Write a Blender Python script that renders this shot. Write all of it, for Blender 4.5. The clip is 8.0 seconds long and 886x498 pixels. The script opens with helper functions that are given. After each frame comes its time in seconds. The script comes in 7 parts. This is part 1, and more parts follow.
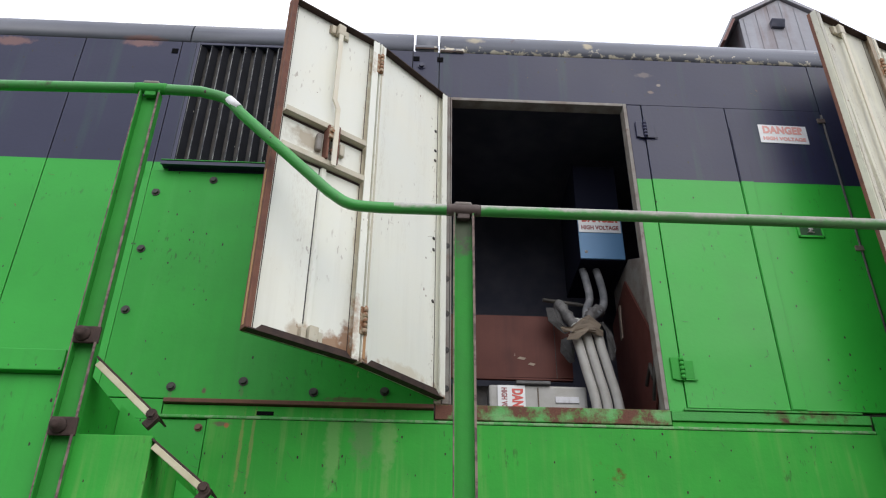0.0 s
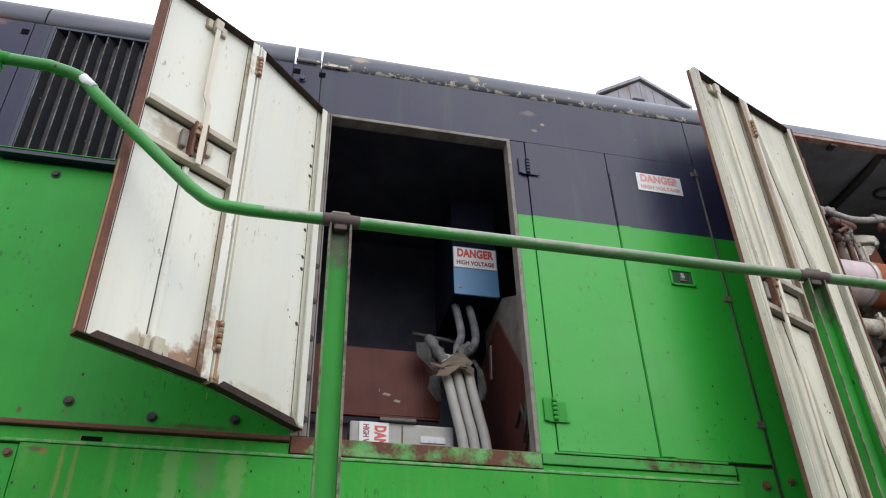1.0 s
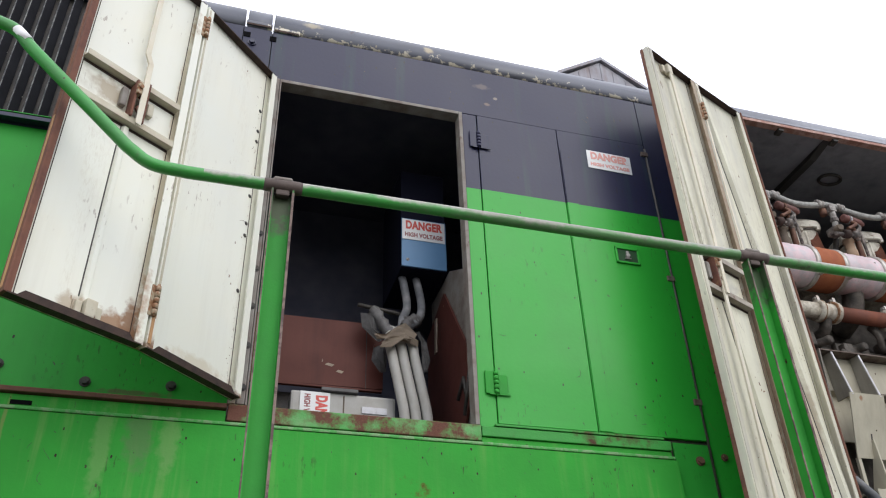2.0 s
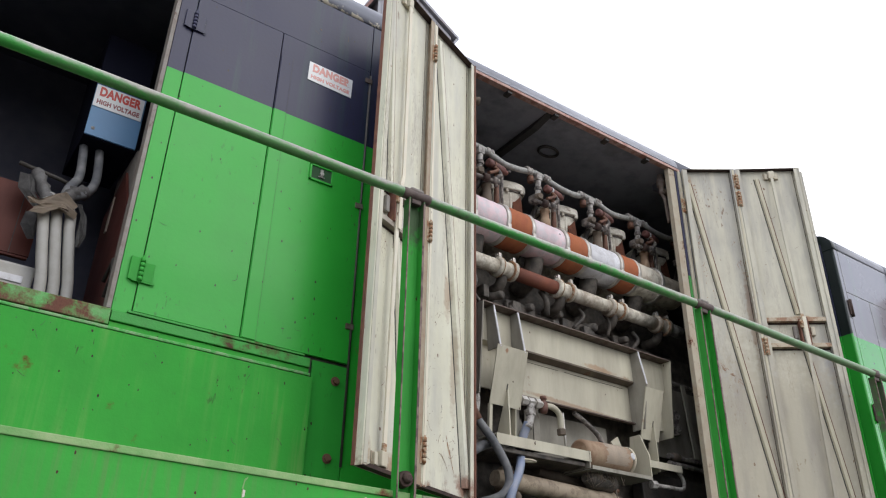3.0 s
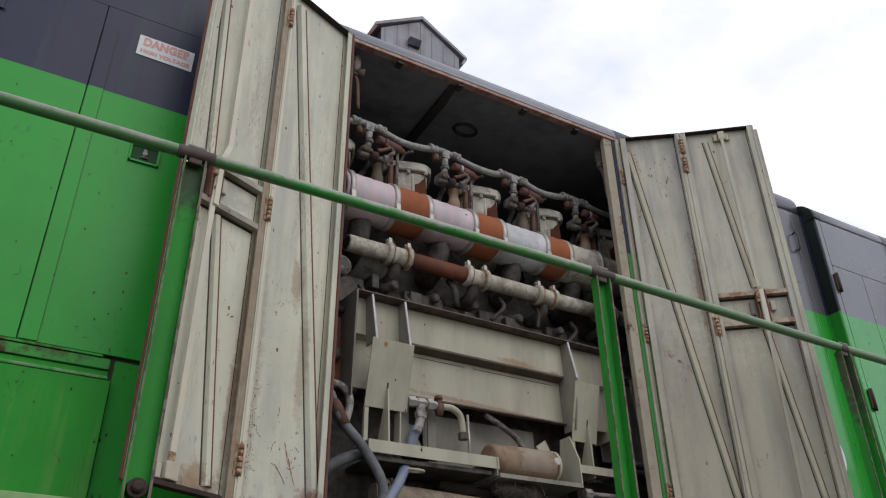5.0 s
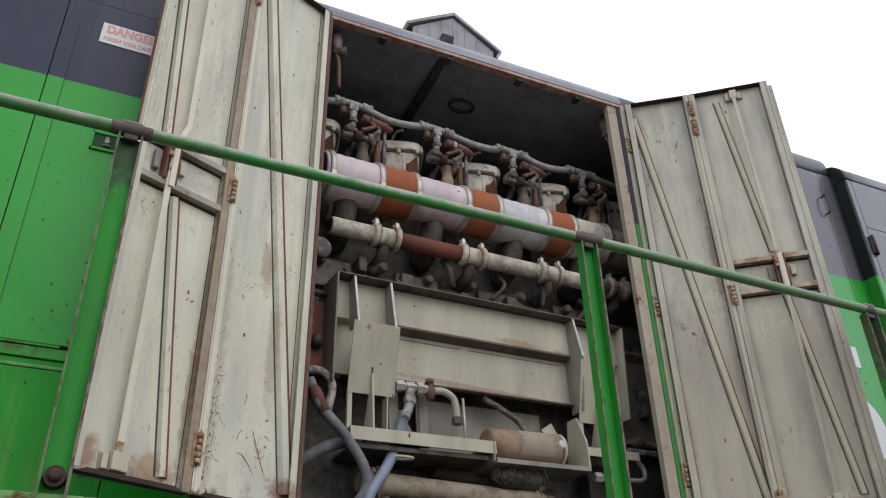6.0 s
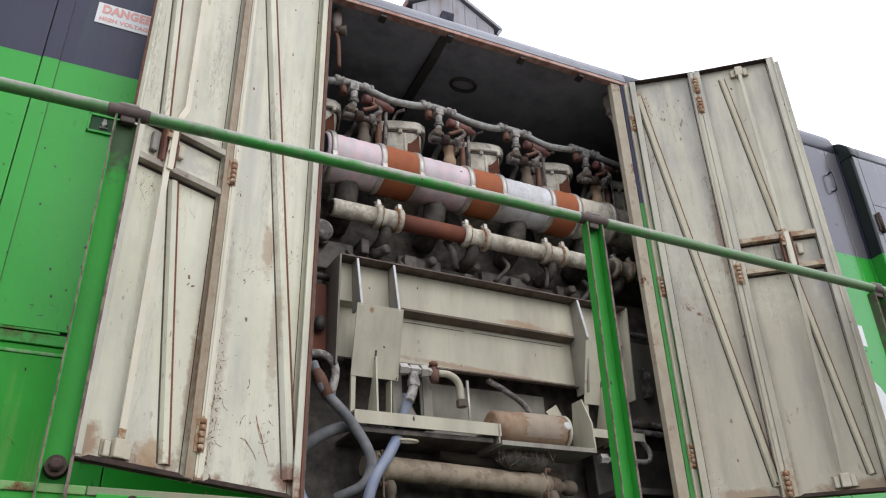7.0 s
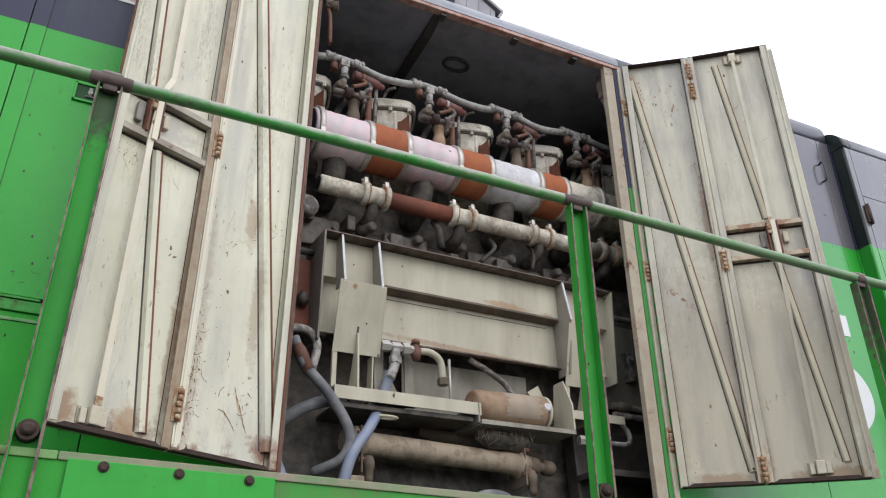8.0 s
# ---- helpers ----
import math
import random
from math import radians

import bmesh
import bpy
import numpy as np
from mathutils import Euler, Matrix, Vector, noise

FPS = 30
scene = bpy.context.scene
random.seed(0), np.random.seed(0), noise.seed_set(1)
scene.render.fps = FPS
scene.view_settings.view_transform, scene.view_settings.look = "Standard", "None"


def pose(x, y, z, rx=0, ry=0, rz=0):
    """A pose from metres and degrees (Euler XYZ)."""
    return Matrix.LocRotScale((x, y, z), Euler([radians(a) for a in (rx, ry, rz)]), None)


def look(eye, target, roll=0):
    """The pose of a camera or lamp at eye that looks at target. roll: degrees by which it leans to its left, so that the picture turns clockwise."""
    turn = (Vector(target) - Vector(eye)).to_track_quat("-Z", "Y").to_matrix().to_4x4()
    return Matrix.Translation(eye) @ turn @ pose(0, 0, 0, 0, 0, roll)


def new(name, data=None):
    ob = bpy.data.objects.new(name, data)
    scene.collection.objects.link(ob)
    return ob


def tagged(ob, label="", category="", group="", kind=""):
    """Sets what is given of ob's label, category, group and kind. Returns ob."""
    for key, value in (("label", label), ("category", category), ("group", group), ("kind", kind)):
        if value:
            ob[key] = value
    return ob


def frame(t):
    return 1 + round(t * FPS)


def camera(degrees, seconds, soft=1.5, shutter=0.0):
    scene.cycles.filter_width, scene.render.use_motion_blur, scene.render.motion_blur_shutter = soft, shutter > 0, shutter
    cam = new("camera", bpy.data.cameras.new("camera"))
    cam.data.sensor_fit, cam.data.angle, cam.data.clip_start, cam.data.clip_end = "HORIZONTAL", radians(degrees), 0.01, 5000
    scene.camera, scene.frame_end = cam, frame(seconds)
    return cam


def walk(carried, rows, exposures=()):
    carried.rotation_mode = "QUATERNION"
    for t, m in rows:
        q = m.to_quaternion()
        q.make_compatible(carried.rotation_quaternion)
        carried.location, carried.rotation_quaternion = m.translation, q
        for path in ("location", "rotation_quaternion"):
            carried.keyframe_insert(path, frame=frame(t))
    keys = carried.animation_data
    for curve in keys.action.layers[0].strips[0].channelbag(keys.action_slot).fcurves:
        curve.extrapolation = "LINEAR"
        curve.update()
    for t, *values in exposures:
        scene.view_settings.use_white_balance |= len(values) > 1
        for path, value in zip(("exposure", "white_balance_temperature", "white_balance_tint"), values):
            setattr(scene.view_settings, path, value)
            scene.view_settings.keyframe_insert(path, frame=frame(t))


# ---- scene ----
cam = camera(56.4, 8.0, 1.15)
PATH = [
    (0, (-0.121, -0.174, 1.303), (-0.052, 1.523, 2.359), 0.6),
    (0.4, (-0.137, -0.057, 1.321), (0.126, 1.59, 2.424), 2.7),
    (0.5, (-0.129, -0.024, 1.344), (0.161, 1.614, 2.456), 2.0),
    (0.8, (-0.169, 0.073, 1.323), (0.22, 1.656, 2.481), -0.9),
    (1, (-0.149, 0.099, 1.318), (0.246, 1.676, 2.483), -1.8),
    (1.2, (-0.145, 0.118, 1.327), (0.258, 1.701, 2.481), -3.0),
    (2.3, (-0.016, 0.105, 1.303), (0.6, 1.671, 2.384), -1.1),
    (2.5, (0.081, 0.042, 1.297), (0.82, 1.581, 2.338), -0.6),
    (2.7, (0.157, -0.041, 1.286), (1.018, 1.467, 2.277), 0.3),
    (3, (0.362, -0.045, 1.274), (1.354, 1.405, 2.23), 1.2),
    (3.5, (0.635, -0.027, 1.253), (1.716, 1.338, 2.237), 0.4),
    (4, (0.889, 0.061, 1.321), (1.895, 1.435, 2.37), -1.4),
    (4.5, (1.188, 0.017, 1.303), (2.13, 1.431, 2.358), -1.2),
    (5, (1.448, -0.01, 1.317), (2.298, 1.479, 2.348), -0.7),
    (5.2, (1.589, 0.05, 1.281), (2.402, 1.552, 2.321), -0.8),
    (6.5, (1.861, 0.033, 1.329), (2.57, 1.598, 2.352), -1.5),
    (7, (1.851, 0.069, 1.339), (2.582, 1.643, 2.333), -1.7),
    (7.5, (1.86, 0.078, 1.341), (2.608, 1.656, 2.315), -1.6),
    (8, (1.902, 0.051, 1.32), (2.647, 1.641, 2.278), -0.3),
]
walk(cam, [(t, look(eye, target, roll)) for t, eye, target, roll in PATH],
     exposures=[(0, 0.02), (1, 0.04), (2.5, 0.16), (3.0, 0.09), (3.5, -0.46), (4.0, -0.72), (5.0, -0.64), (6.5, -0.15), (7.0, 0.05), (8.0, 0.15)])


# ---- world, sun, exposure ----
world = bpy.data.worlds.new("overcast_sky")
scene.world = world
world.use_nodes = True
wn, wl = world.node_tree.nodes, world.node_tree.links
wn.clear()
w_out, w_bg = wn.new("ShaderNodeOutputWorld"), wn.new("ShaderNodeBackground")
w_sky = wn.new("ShaderNodeTexSky")
w_sky.sky_type, w_sky.sun_disc = "NISHITA", False
w_sky.sun_elevation, w_sky.sun_rotation = radians(34), radians(160)
w_dim = wn.new("ShaderNodeMix")
w_dim.data_type, w_dim.blend_type = "RGBA", "MULTIPLY"
w_dim.inputs[0].default_value = 1.0
w_dim.inputs[7].default_value = (0.07, 0.07, 0.07, 1)
wl.new(w_sky.outputs[0], w_dim.inputs[6])
w_co, w_map = wn.new("ShaderNodeTexCoord"), wn.new("ShaderNodeMapping")
w_map.inputs["Scale"].default_value = (1.6, 1.6, 3.2)
w_map.inputs["Location"].default_value = (0.35, 0.1, 0.0)
w_noise, w_ramp = wn.new("ShaderNodeTexNoise"), wn.new("ShaderNodeValToRGB")
w_noise.inputs["Scale"].default_value = 1.5
w_noise.inputs["Detail"].default_value = 5.0
w_noise.inputs["Roughness"].default_value = 0.55
w_ramp.color_ramp.elements[0].position, w_ramp.color_ramp.elements[0].color = 0.40, (0.67, 0.705, 0.86, 1)
w_ramp.color_ramp.elements[1].position, w_ramp.color_ramp.elements[1].color = 0.61, (1.0, 1.0, 1.0, 1)
wl.new(w_co.outputs["Generated"], w_map.inputs[0])
wl.new(w_map.outputs[0], w_noise.inputs["Vector"])
wl.new(w_noise.outputs["Fac"], w_ramp.inputs[0])
w_mix = wn.new("ShaderNodeMix")
w_mix.data_type = "RGBA"
w_mix.inputs[0].default_value = 0.9
wl.new(w_dim.outputs[2], w_mix.inputs[6])
wl.new(w_ramp.outputs[0], w_mix.inputs[7])
w_bg.inputs["Strength"].default_value = 2.0
# an overcast sky is brighter overhead than at the horizon
w_sep, w_up = wn.new("ShaderNodeSeparateXYZ"), wn.new("ShaderNodeMapRange")
w_up.inputs["From Min"].default_value, w_up.inputs["From Max"].default_value = 0.0, 1.0
w_up.inputs["To Min"].default_value, w_up.inputs["To Max"].default_value = 0.80, 1.12
wl.new(w_co.outputs["Generated"], w_sep.inputs[0])
wl.new(w_sep.outputs["Z"], w_up.inputs["Value"])
w_lit = wn.new("ShaderNodeVectorMath")
w_lit.operation = "SCALE"
wl.new(w_mix.outputs[2], w_lit.inputs[0])
wl.new(w_up.outputs["Result"], w_lit.inputs["Scale"])
wl.new(w_lit.outputs[0], w_bg.inputs["Color"])
wl.new(w_bg.outputs[0], w_out.inputs["Surface"])

sun = new("sun", bpy.data.lights.new("sun", "SUN"))
sun.data.energy, sun.data.angle, sun.data.color = 0.8, radians(40), (1.0, 0.97, 0.92)
sun.matrix_world = look((8.5, -16, 15.5), (2, 3, 2))


# ---- materials ----
def nodes_of(name):
    m = bpy.data.materials.new(name)
    m.use_nodes = True
    t = m.node_tree
    return m, t.nodes, t.links, t.nodes["Principled BSDF"]


def noise_of(N, L, vec, scale, detail=4.0, rough=0.6):
    n = N.new("ShaderNodeTexNoise")
    n.inputs["Scale"].default_value, n.inputs["Detail"].default_value, n.inputs["Roughness"].default_value = scale, detail, rough
    L.new(vec, n.inputs["Vector"])
    return n.outputs["Fac"]


def ramp_of(N, L, fac, lo, hi):
    r = N.new("ShaderNodeMapRange")
    r.inputs["From Min"].default_value, r.inputs["From Max"].default_value = lo, hi
    r.clamp = True
    L.new(fac, r.inputs["Value"])
    return r.outputs["Result"]


def mix_of(N, L, fac, a, b, blend="MIX"):
    n = N.new("ShaderNodeMix")
    n.data_type, n.blend_type = "RGBA", blend
    for sock, v in ((n.inputs[0], fac), (n.inputs[6], a), (n.inputs[7], b)):
        if isinstance(v, (int, float)):
            sock.default_value = v
        elif isinstance(v, tuple):
            sock.default_value = (*v, 1)
        else:
            L.new(v, sock)
    return n.outputs[2]


def math_of(N, L, op, a, b):
    n = N.new("ShaderNodeMath")
    n.operation = op
    for sock, v in ((n.inputs[0], a), (n.inputs[1], b)):
        if isinstance(v, (int, float)):
            sock.default_value = v
        else:
            L.new(v, sock)
    return n.outputs[0]


def surface(name, colour, second=None, rough=0.5, metal=0.0, grain=0.25, streak=0.0, streak_colour=(0.10, 0.08, 0.06),
            chips=0.0, chip_colour=(0.06, 0.03, 0.02), rust=0.0, rust_colour=(0.16, 0.055, 0.025), bump=0.15, scale=6.0,
            livery=None, spec=0.5, fade=0.0, fade_colour=(0.2, 0.45, 0.2),
            scratch=0.0, blotch=0.0, blotch_colour=(0.3, 0.29, 0.27), chip_scale=17.0, wear=None, stains_and_shade=(), streak_scale=26.0, dent=0.0, coat=0.0, crisp=False, flake=0.0, flake_colour=(0.24, 0.18, 0.135)):
    """A worn surface: two scales of tone, vertical streaks, chipped spots and rust patches."""
    m, N, L, P = nodes_of(name)
    geo = N.new("ShaderNodeNewGeometry")
    pos = geo.outputs["Position"]
    col = colour
    if livery:
        sep = N.new("ShaderNodeSeparateXYZ")
        L.new(pos, sep.inputs[0])
        line = math_of(N, L, "GREATER_THAN", sep.outputs["Z"], livery[0])
        col = mix_of(N, L, line, colour, livery[1])
    n_big, n_mid, n_fine = noise_of(N, L, pos, scale * 0.25), noise_of(N, L, pos, scale), noise_of(N, L, pos, scale * 14, 3)
    if second:
        if crisp:
            patchy = ramp_of(N, L, noise_of(N, L, pos, scale * 1.7, 7, 0.68), 0.46, 0.56)
            col = mix_of(N, L, patchy, col, second)
        else:
            col = mix_of(N, L, ramp_of(N, L, n_mid, 0.35, 0.68), col, second)
    tone = math_of(N, L, "ADD", 1.0 - grain, math_of(N, L, "MULTIPLY", math_of(N, L, "ADD", n_big, n_mid), grain))
    tint = N.new("ShaderNodeCombineColor")
    for k in range(3):
        L.new(tone, tint.inputs[k])
    col = mix_of(N, L, 1.0, col, tint.outputs[0], "MULTIPLY")
    mp = N.new("ShaderNodeMapping")
    mp.inputs["Scale"].default_value = (1.0, 1.0, 0.06)
    L.new(pos, mp.inputs[0])
    if fade:
        f = ramp_of(N, L, noise_of(N, L, mp.outputs[0], 9.0, 5), 0.55, 0.8)
        col = mix_of(N, L, math_of(N, L, "MULTIPLY", f, fade), col, fade_colour)
    if streak:
        s1 = ramp_of(N, L, noise_of(N, L, mp.outputs[0], streak_scale, 5), 0.48, 0.78)
        s2 = ramp_of(N, L, n_big, 0.35, 0.7)
        col = mix_of(N, L, math_of(N, L, "MULTIPLY", math_of(N, L, "MULTIPLY", s1, s2), streak), col, streak_colour)
    if blotch:
        mp3 = N.new("ShaderNodeMapping")
        mp3.inputs["Scale"].default_value = (1.0, 1.0, 0.22)
        L.new(pos, mp3.inputs[0])
        bl = ramp_of(N, L, noise_of(N, L, mp3.outputs[0], 5.5, 6, 0.62), 0.44, 0.68)
        col = mix_of(N, L, math_of(N, L, "MULTIPLY", bl, blotch), col, blotch_colour)
    if flake:
        # fine upright flaking gathered in long bands
        mp5, mp6 = N.new("ShaderNodeMapping"), N.new("ShaderNodeMapping")
        mp5.inputs["Scale"].default_value, mp6.inputs["Scale"].default_value = (1.0, 1.0, 0.22), (1.0, 1.0, 0.13)
        L.new(pos, mp5.inputs[0])
        L.new(pos, mp6.inputs[0])
        band = ramp_of(N, L, noise_of(N, L, mp6.outputs[0], 7.5, 4, 0.6), 0.54, 0.66)
        fleck = ramp_of(N, L, noise_of(N, L, mp5.outputs[0], 150.0, 5, 0.7), 0.48, 0.62)
        col = mix_of(N, L, math_of(N, L, "MULTIPLY", math_of(N, L, "MULTIPLY", band, fleck), flake), col, flake_colour)
    if scratch:
        mp4 = N.new("ShaderNodeMapping")
        mp4.inputs["Scale"].default_value = (1.0, 1.0, 0.30)
        mp4.inputs["Rotation"].default_value = (0.25, 0.3, 0.0)
        L.new(pos, mp4.inputs[0])
        sc = ramp_of(N, L, noise_of(N, L, mp4.outputs[0], 75.0, 3, 0.5), 0.625, 0.665)
        where = ramp_of(N, L, noise_of(N, L, pos, 3.6, 3), 0.54, 0.64)
        col = mix_of(N, L, math_of(N, L, "MULTIPLY", math_of(N, L, "MULTIPLY", sc, where), scratch), col, chip_colour)
    rg = rough
    if rust:
        r1 = ramp_of(N, L, noise_of(N, L, pos, scale * 0.9, 8, 0.7), 0.72 - 0.3 * rust, 0.80 - 0.25 * rust)
        r_tone = mix_of(N, L, n_fine, rust_colour, tuple(c * 0.45 for c in rust_colour))
        col = mix_of(N, L, r1, col, r_tone)
        rg = math_of(N, L, "ADD", rough, math_of(N, L, "MULTIPLY", r1, max(0.0, 0.85 - rough)))
    if chips:
        mp2 = N.new("ShaderNodeMapping")
        mp2.inputs["Scale"].default_value = (1.0, 1.0, 0.55)
        L.new(pos, mp2.inputs[0])
        vo = N.new("ShaderNodeTexVoronoi")
        vo.inputs["Scale"].default_value = chip_scale
        L.new(mp2.outputs[0], vo.inputs["Vector"])
        ragged = math_of(N, L, "ADD", vo.outputs["Distance"], math_of(N, L, "MULTIPLY", n_fine, 0.22))
        spot = math_of(N, L, "LESS_THAN", ragged, 0.195)
        some = math_of(N, L, "GREATER_THAN", noise_of(N, L, pos, 5.0, 2), 0.66 - 0.22 * chips)
        pick = N.new("ShaderNodeSeparateColor")
        L.new(vo.outputs["Color"], pick.inputs[0])
        few = math_of(N, L, "GREATER_THAN", pick.outputs[0], 0.45)
        col = mix_of(N, L, math_of(N, L, "MULTIPLY", math_of(N, L, "MULTIPLY", spot, some), few), col, chip_colour)
    if wear:
        # flaking, and the rail's painted top highlight, growing from z0 to z1: (z0, z1, colour, noise scale, lower and
        # upper threshold, first and last x)
        z0, z1, w_colour, w_scale, w_lo, w_hi, x_lo, x_hi = wear
        sep_w = N.new("ShaderNodeSeparateXYZ")
        L.new(pos, sep_w.inputs[0])
        up = N.new("ShaderNodeMapRange")
        up.inputs["From Min"].default_value, up.inputs["From Max"].default_value = z0, z1
        L.new(sep_w.outputs["Z"], up.inputs["Value"])
        n_w = noise_of(N, L, pos, w_scale, 6, 0.65)
        f = math_of(N, L, "ADD", math_of(N, L, "MULTIPLY", n_w, 0.8), math_of(N, L, "MULTIPLY", up.outputs["Result"], 0.5))
        w_tone = mix_of(N, L, n_fine, w_colour, tuple(c * 0.5 for c in w_colour))
        span = math_of(N, L, "MULTIPLY", math_of(N, L, "GREATER_THAN", sep_w.outputs["X"], x_lo), math_of(N, L, "LESS_THAN", sep_w.outputs["X"], x_hi))
        col = mix_of(N, L, math_of(N, L, "MULTIPLY", ramp_of(N, L, f, w_lo, w_hi), span), col, w_tone)
    for centre, radii, st_colour, amount in stains_and_shade:
        mv = N.new("ShaderNodeVectorMath")
        mv.operation = "SUBTRACT"
        L.new(pos, mv.inputs[0])
        mv.inputs[1].default_value = centre
        dv = N.new("ShaderNodeVectorMath")
        dv.operation = "DIVIDE"
        L.new(mv.outputs[0], dv.inputs[0])
        dv.inputs[1].default_value = radii
        ln = N.new("ShaderNodeVectorMath")
        ln.operation = "LENGTH"
        L.new(dv.outputs[0], ln.inputs[0])
        edge_n = math_of(N, L, "ADD", ln.outputs["Value"], math_of(N, L, "MULTIPLY", math_of(N, L, "ADD", noise_of(N, L, pos, 28.0, 5), -0.5), 1.6))
        near = math_of(N, L, "SUBTRACT", 1.0, ramp_of(N, L, edge_n, 0.55, 1.05))
        col = mix_of(N, L, math_of(N, L, "MULTIPLY", near, amount), col, st_colour)
    L.new(col, P.inputs["Base Color"])
    rr = math_of(N, L, "ADD", math_of(N, L, "MULTIPLY", n_mid, 0.22), rg if not isinstance(rg, float) else rg - 0.11)
    L.new(rr, P.inputs["Roughness"])
    P.inputs["Metallic"].default_value = metal
    P.inputs["Specular IOR Level"].default_value = spec
    P.inputs["Coat Weight"].default_value, P.inputs["Coat Roughness"].default_value = coat, 0.12
    if bump:
        b = N.new("ShaderNodeBump")
        b.inputs["Strength"].default_value, b.inputs["Distance"].default_value = bump, 0.004
        height = math_of(N, L, "ADD", n_fine, math_of(N, L, "MULTIPLY", n_mid, 1.5))
        if dent:
            height = math_of(N, L, "ADD", height, math_of(N, L, "MULTIPLY", noise_of(N, L, pos, 2.6, 1, 0.4), dent))
        L.new(height, b.inputs["Height"])
        L.new(b.outputs[0], P.inputs["Normal"])
    return m


GREEN, BLACK = (0.028, 0.345, 0.036), (0.023, 0.024, 0.056)
STRIPE = 3.715
m_livery = surface("livery_paint", GREEN, rough=0.36, spec=0.32, grain=0.22, chips=1.0, chip_scale=27.0, scratch=0.35, chip_colour=(0.03, 0.024, 0.016), livery=(STRIPE, BLACK), bump=0.12, dent=22.0, scale=3.5, fade=0.10, fade_colour=(0.08, 0.40, 0.09),
                   stains_and_shade=[((-2.25, 3.0, 4.47), (0.13, 0.5, 0.035), (0.20, 0.10, 0.085), 0.8), ((-1.58, 3.0, 4.49), (0.11, 0.5, 0.03), (0.20, 0.10, 0.085), 0.8),
                           ((1.06, 3.0, 4.40), (0.05, 0.5, 0.02), (0.16, 0.13, 0.12), 0.7), ((1.13, 3.0, 4.33), (0.012, 0.5, 0.010), (0.30, 0.25, 0.20), 0.8),
                           ((1.08, 3.0, 4.28), (0.018, 0.5, 0.012), (0.22, 0.16, 0.13), 0.8)])
# in these two the black stripe is greyed: sky sheen painted into it
m_livery_gloss = surface("glossy_sheen_livery_paint", GREEN, rough=0.26, coat=0.8, grain=0.3, chips=0.9, scratch=0.3, chip_colour=(0.03, 0.024, 0.016), livery=(STRIPE - 0.02, (0.160, 0.157, 0.166)), bump=0.05, scale=3.5, fade=0.2, fade_colour=(0.09, 0.40, 0.10))
m_livery_sheen = surface("sky_sheen_livery_paint", GREEN, rough=0.24, coat=0.6, spec=0.5, grain=0.25, chips=0.8, chip_colour=(0.03, 0.024, 0.016), livery=(STRIPE, (0.115, 0.110, 0.122)), bump=0.06, dent=10.0, scale=3.5, fade=0.10, fade_colour=(0.08, 0.40, 0.09))
m_strip_paint = surface("dull_strip_paint", (0.040, 0.215, 0.045), rough=0.5, grain=0.4, livery=(STRIPE, BLACK), spec=0.3, bump=0.12, scale=8.0, rust=0.3, chips=1.2, chip_scale=30.0)
# same livery, darkened so the end face carries its shade in the colour
m_livery_shade = surface("shaded_end_face_paint", (0.022, 0.25, 0.028), rough=0.33, spec=0.35, grain=0.3, livery=(STRIPE, (0.008, 0.014, 0.012)), bump=0.08, scale=3.5)
m_green = surface("green_paint", (0.030, 0.322, 0.038), rough=0.48, spec=0.25, chip_scale=26.0, grain=0.28, chips=1.0, chip_colour=(0.03, 0.024, 0.016), bump=0.12, dent=22.0, scale=4.0, scratch=0.5, streak=0.25, streak_colour=(0.03, 0.16, 0.03), fade=0.18, fade_colour=(0.10, 0.40, 0.10),
                  stains_and_shade=[((x, 2.98, z - 0.040), (0.009, 0.05, 0.035), (0.11, 0.20, 0.07), 0.55) for x, z in ((-1.083, 2.58), (-0.798, 2.61), (-0.511, 2.571), (-0.224, 2.582))]
                  + [((-0.95, 2.98, 2.565), (0.010, 0.05, 0.016), (0.13, 0.075, 0.055), 0.9), ((-0.35, 2.98, 2.545), (0.13, 0.05, 0.012), (0.12, 0.065, 0.05), 0.7)])
m_green_worn = surface("worn_green_paint", (0.034, 0.325, 0.036), rough=0.55, spec=0.22, chip_scale=28.0, grain=0.3, chips=1.6, chip_colour=(0.035, 0.026, 0.018), streak=0.75, streak_colour=(0.30, 0.36, 0.14), bump=0.2, dent=14.0, scale=5.0, rust=0.22, scratch=0.8,
                       stains_and_shade=[((-0.772, 2.97, 2.34), (0.008, 0.05, 0.20), (0.28, 0.27, 0.085), 0.55), ((-0.730, 2.97, 2.34), (0.008, 0.05, 0.22), (0.26, 0.25, 0.09), 0.55),
                               ((-0.415, 2.97, 2.34), (0.035, 0.05, 0.22), (0.20, 0.36, 0.12), 0.5), ((-0.30, 2.97, 2.38), (0.055, 0.05, 0.13), (0.13, 0.20, 0.09), 0.6),
                               ((-0.20, 2.97, 2.36), (0.040, 0.05, 0.15), (0.20, 0.34, 0.12), 0.5), ((-0.86, 2.97, 2.425), (0.045, 0.05, 0.012), (0.14, 0.10, 0.07), 0.85),
                               ((-0.835, 2.97, 2.42), (0.012, 0.05, 0.012), (0.38, 0.13, 0.06), 0.9)])
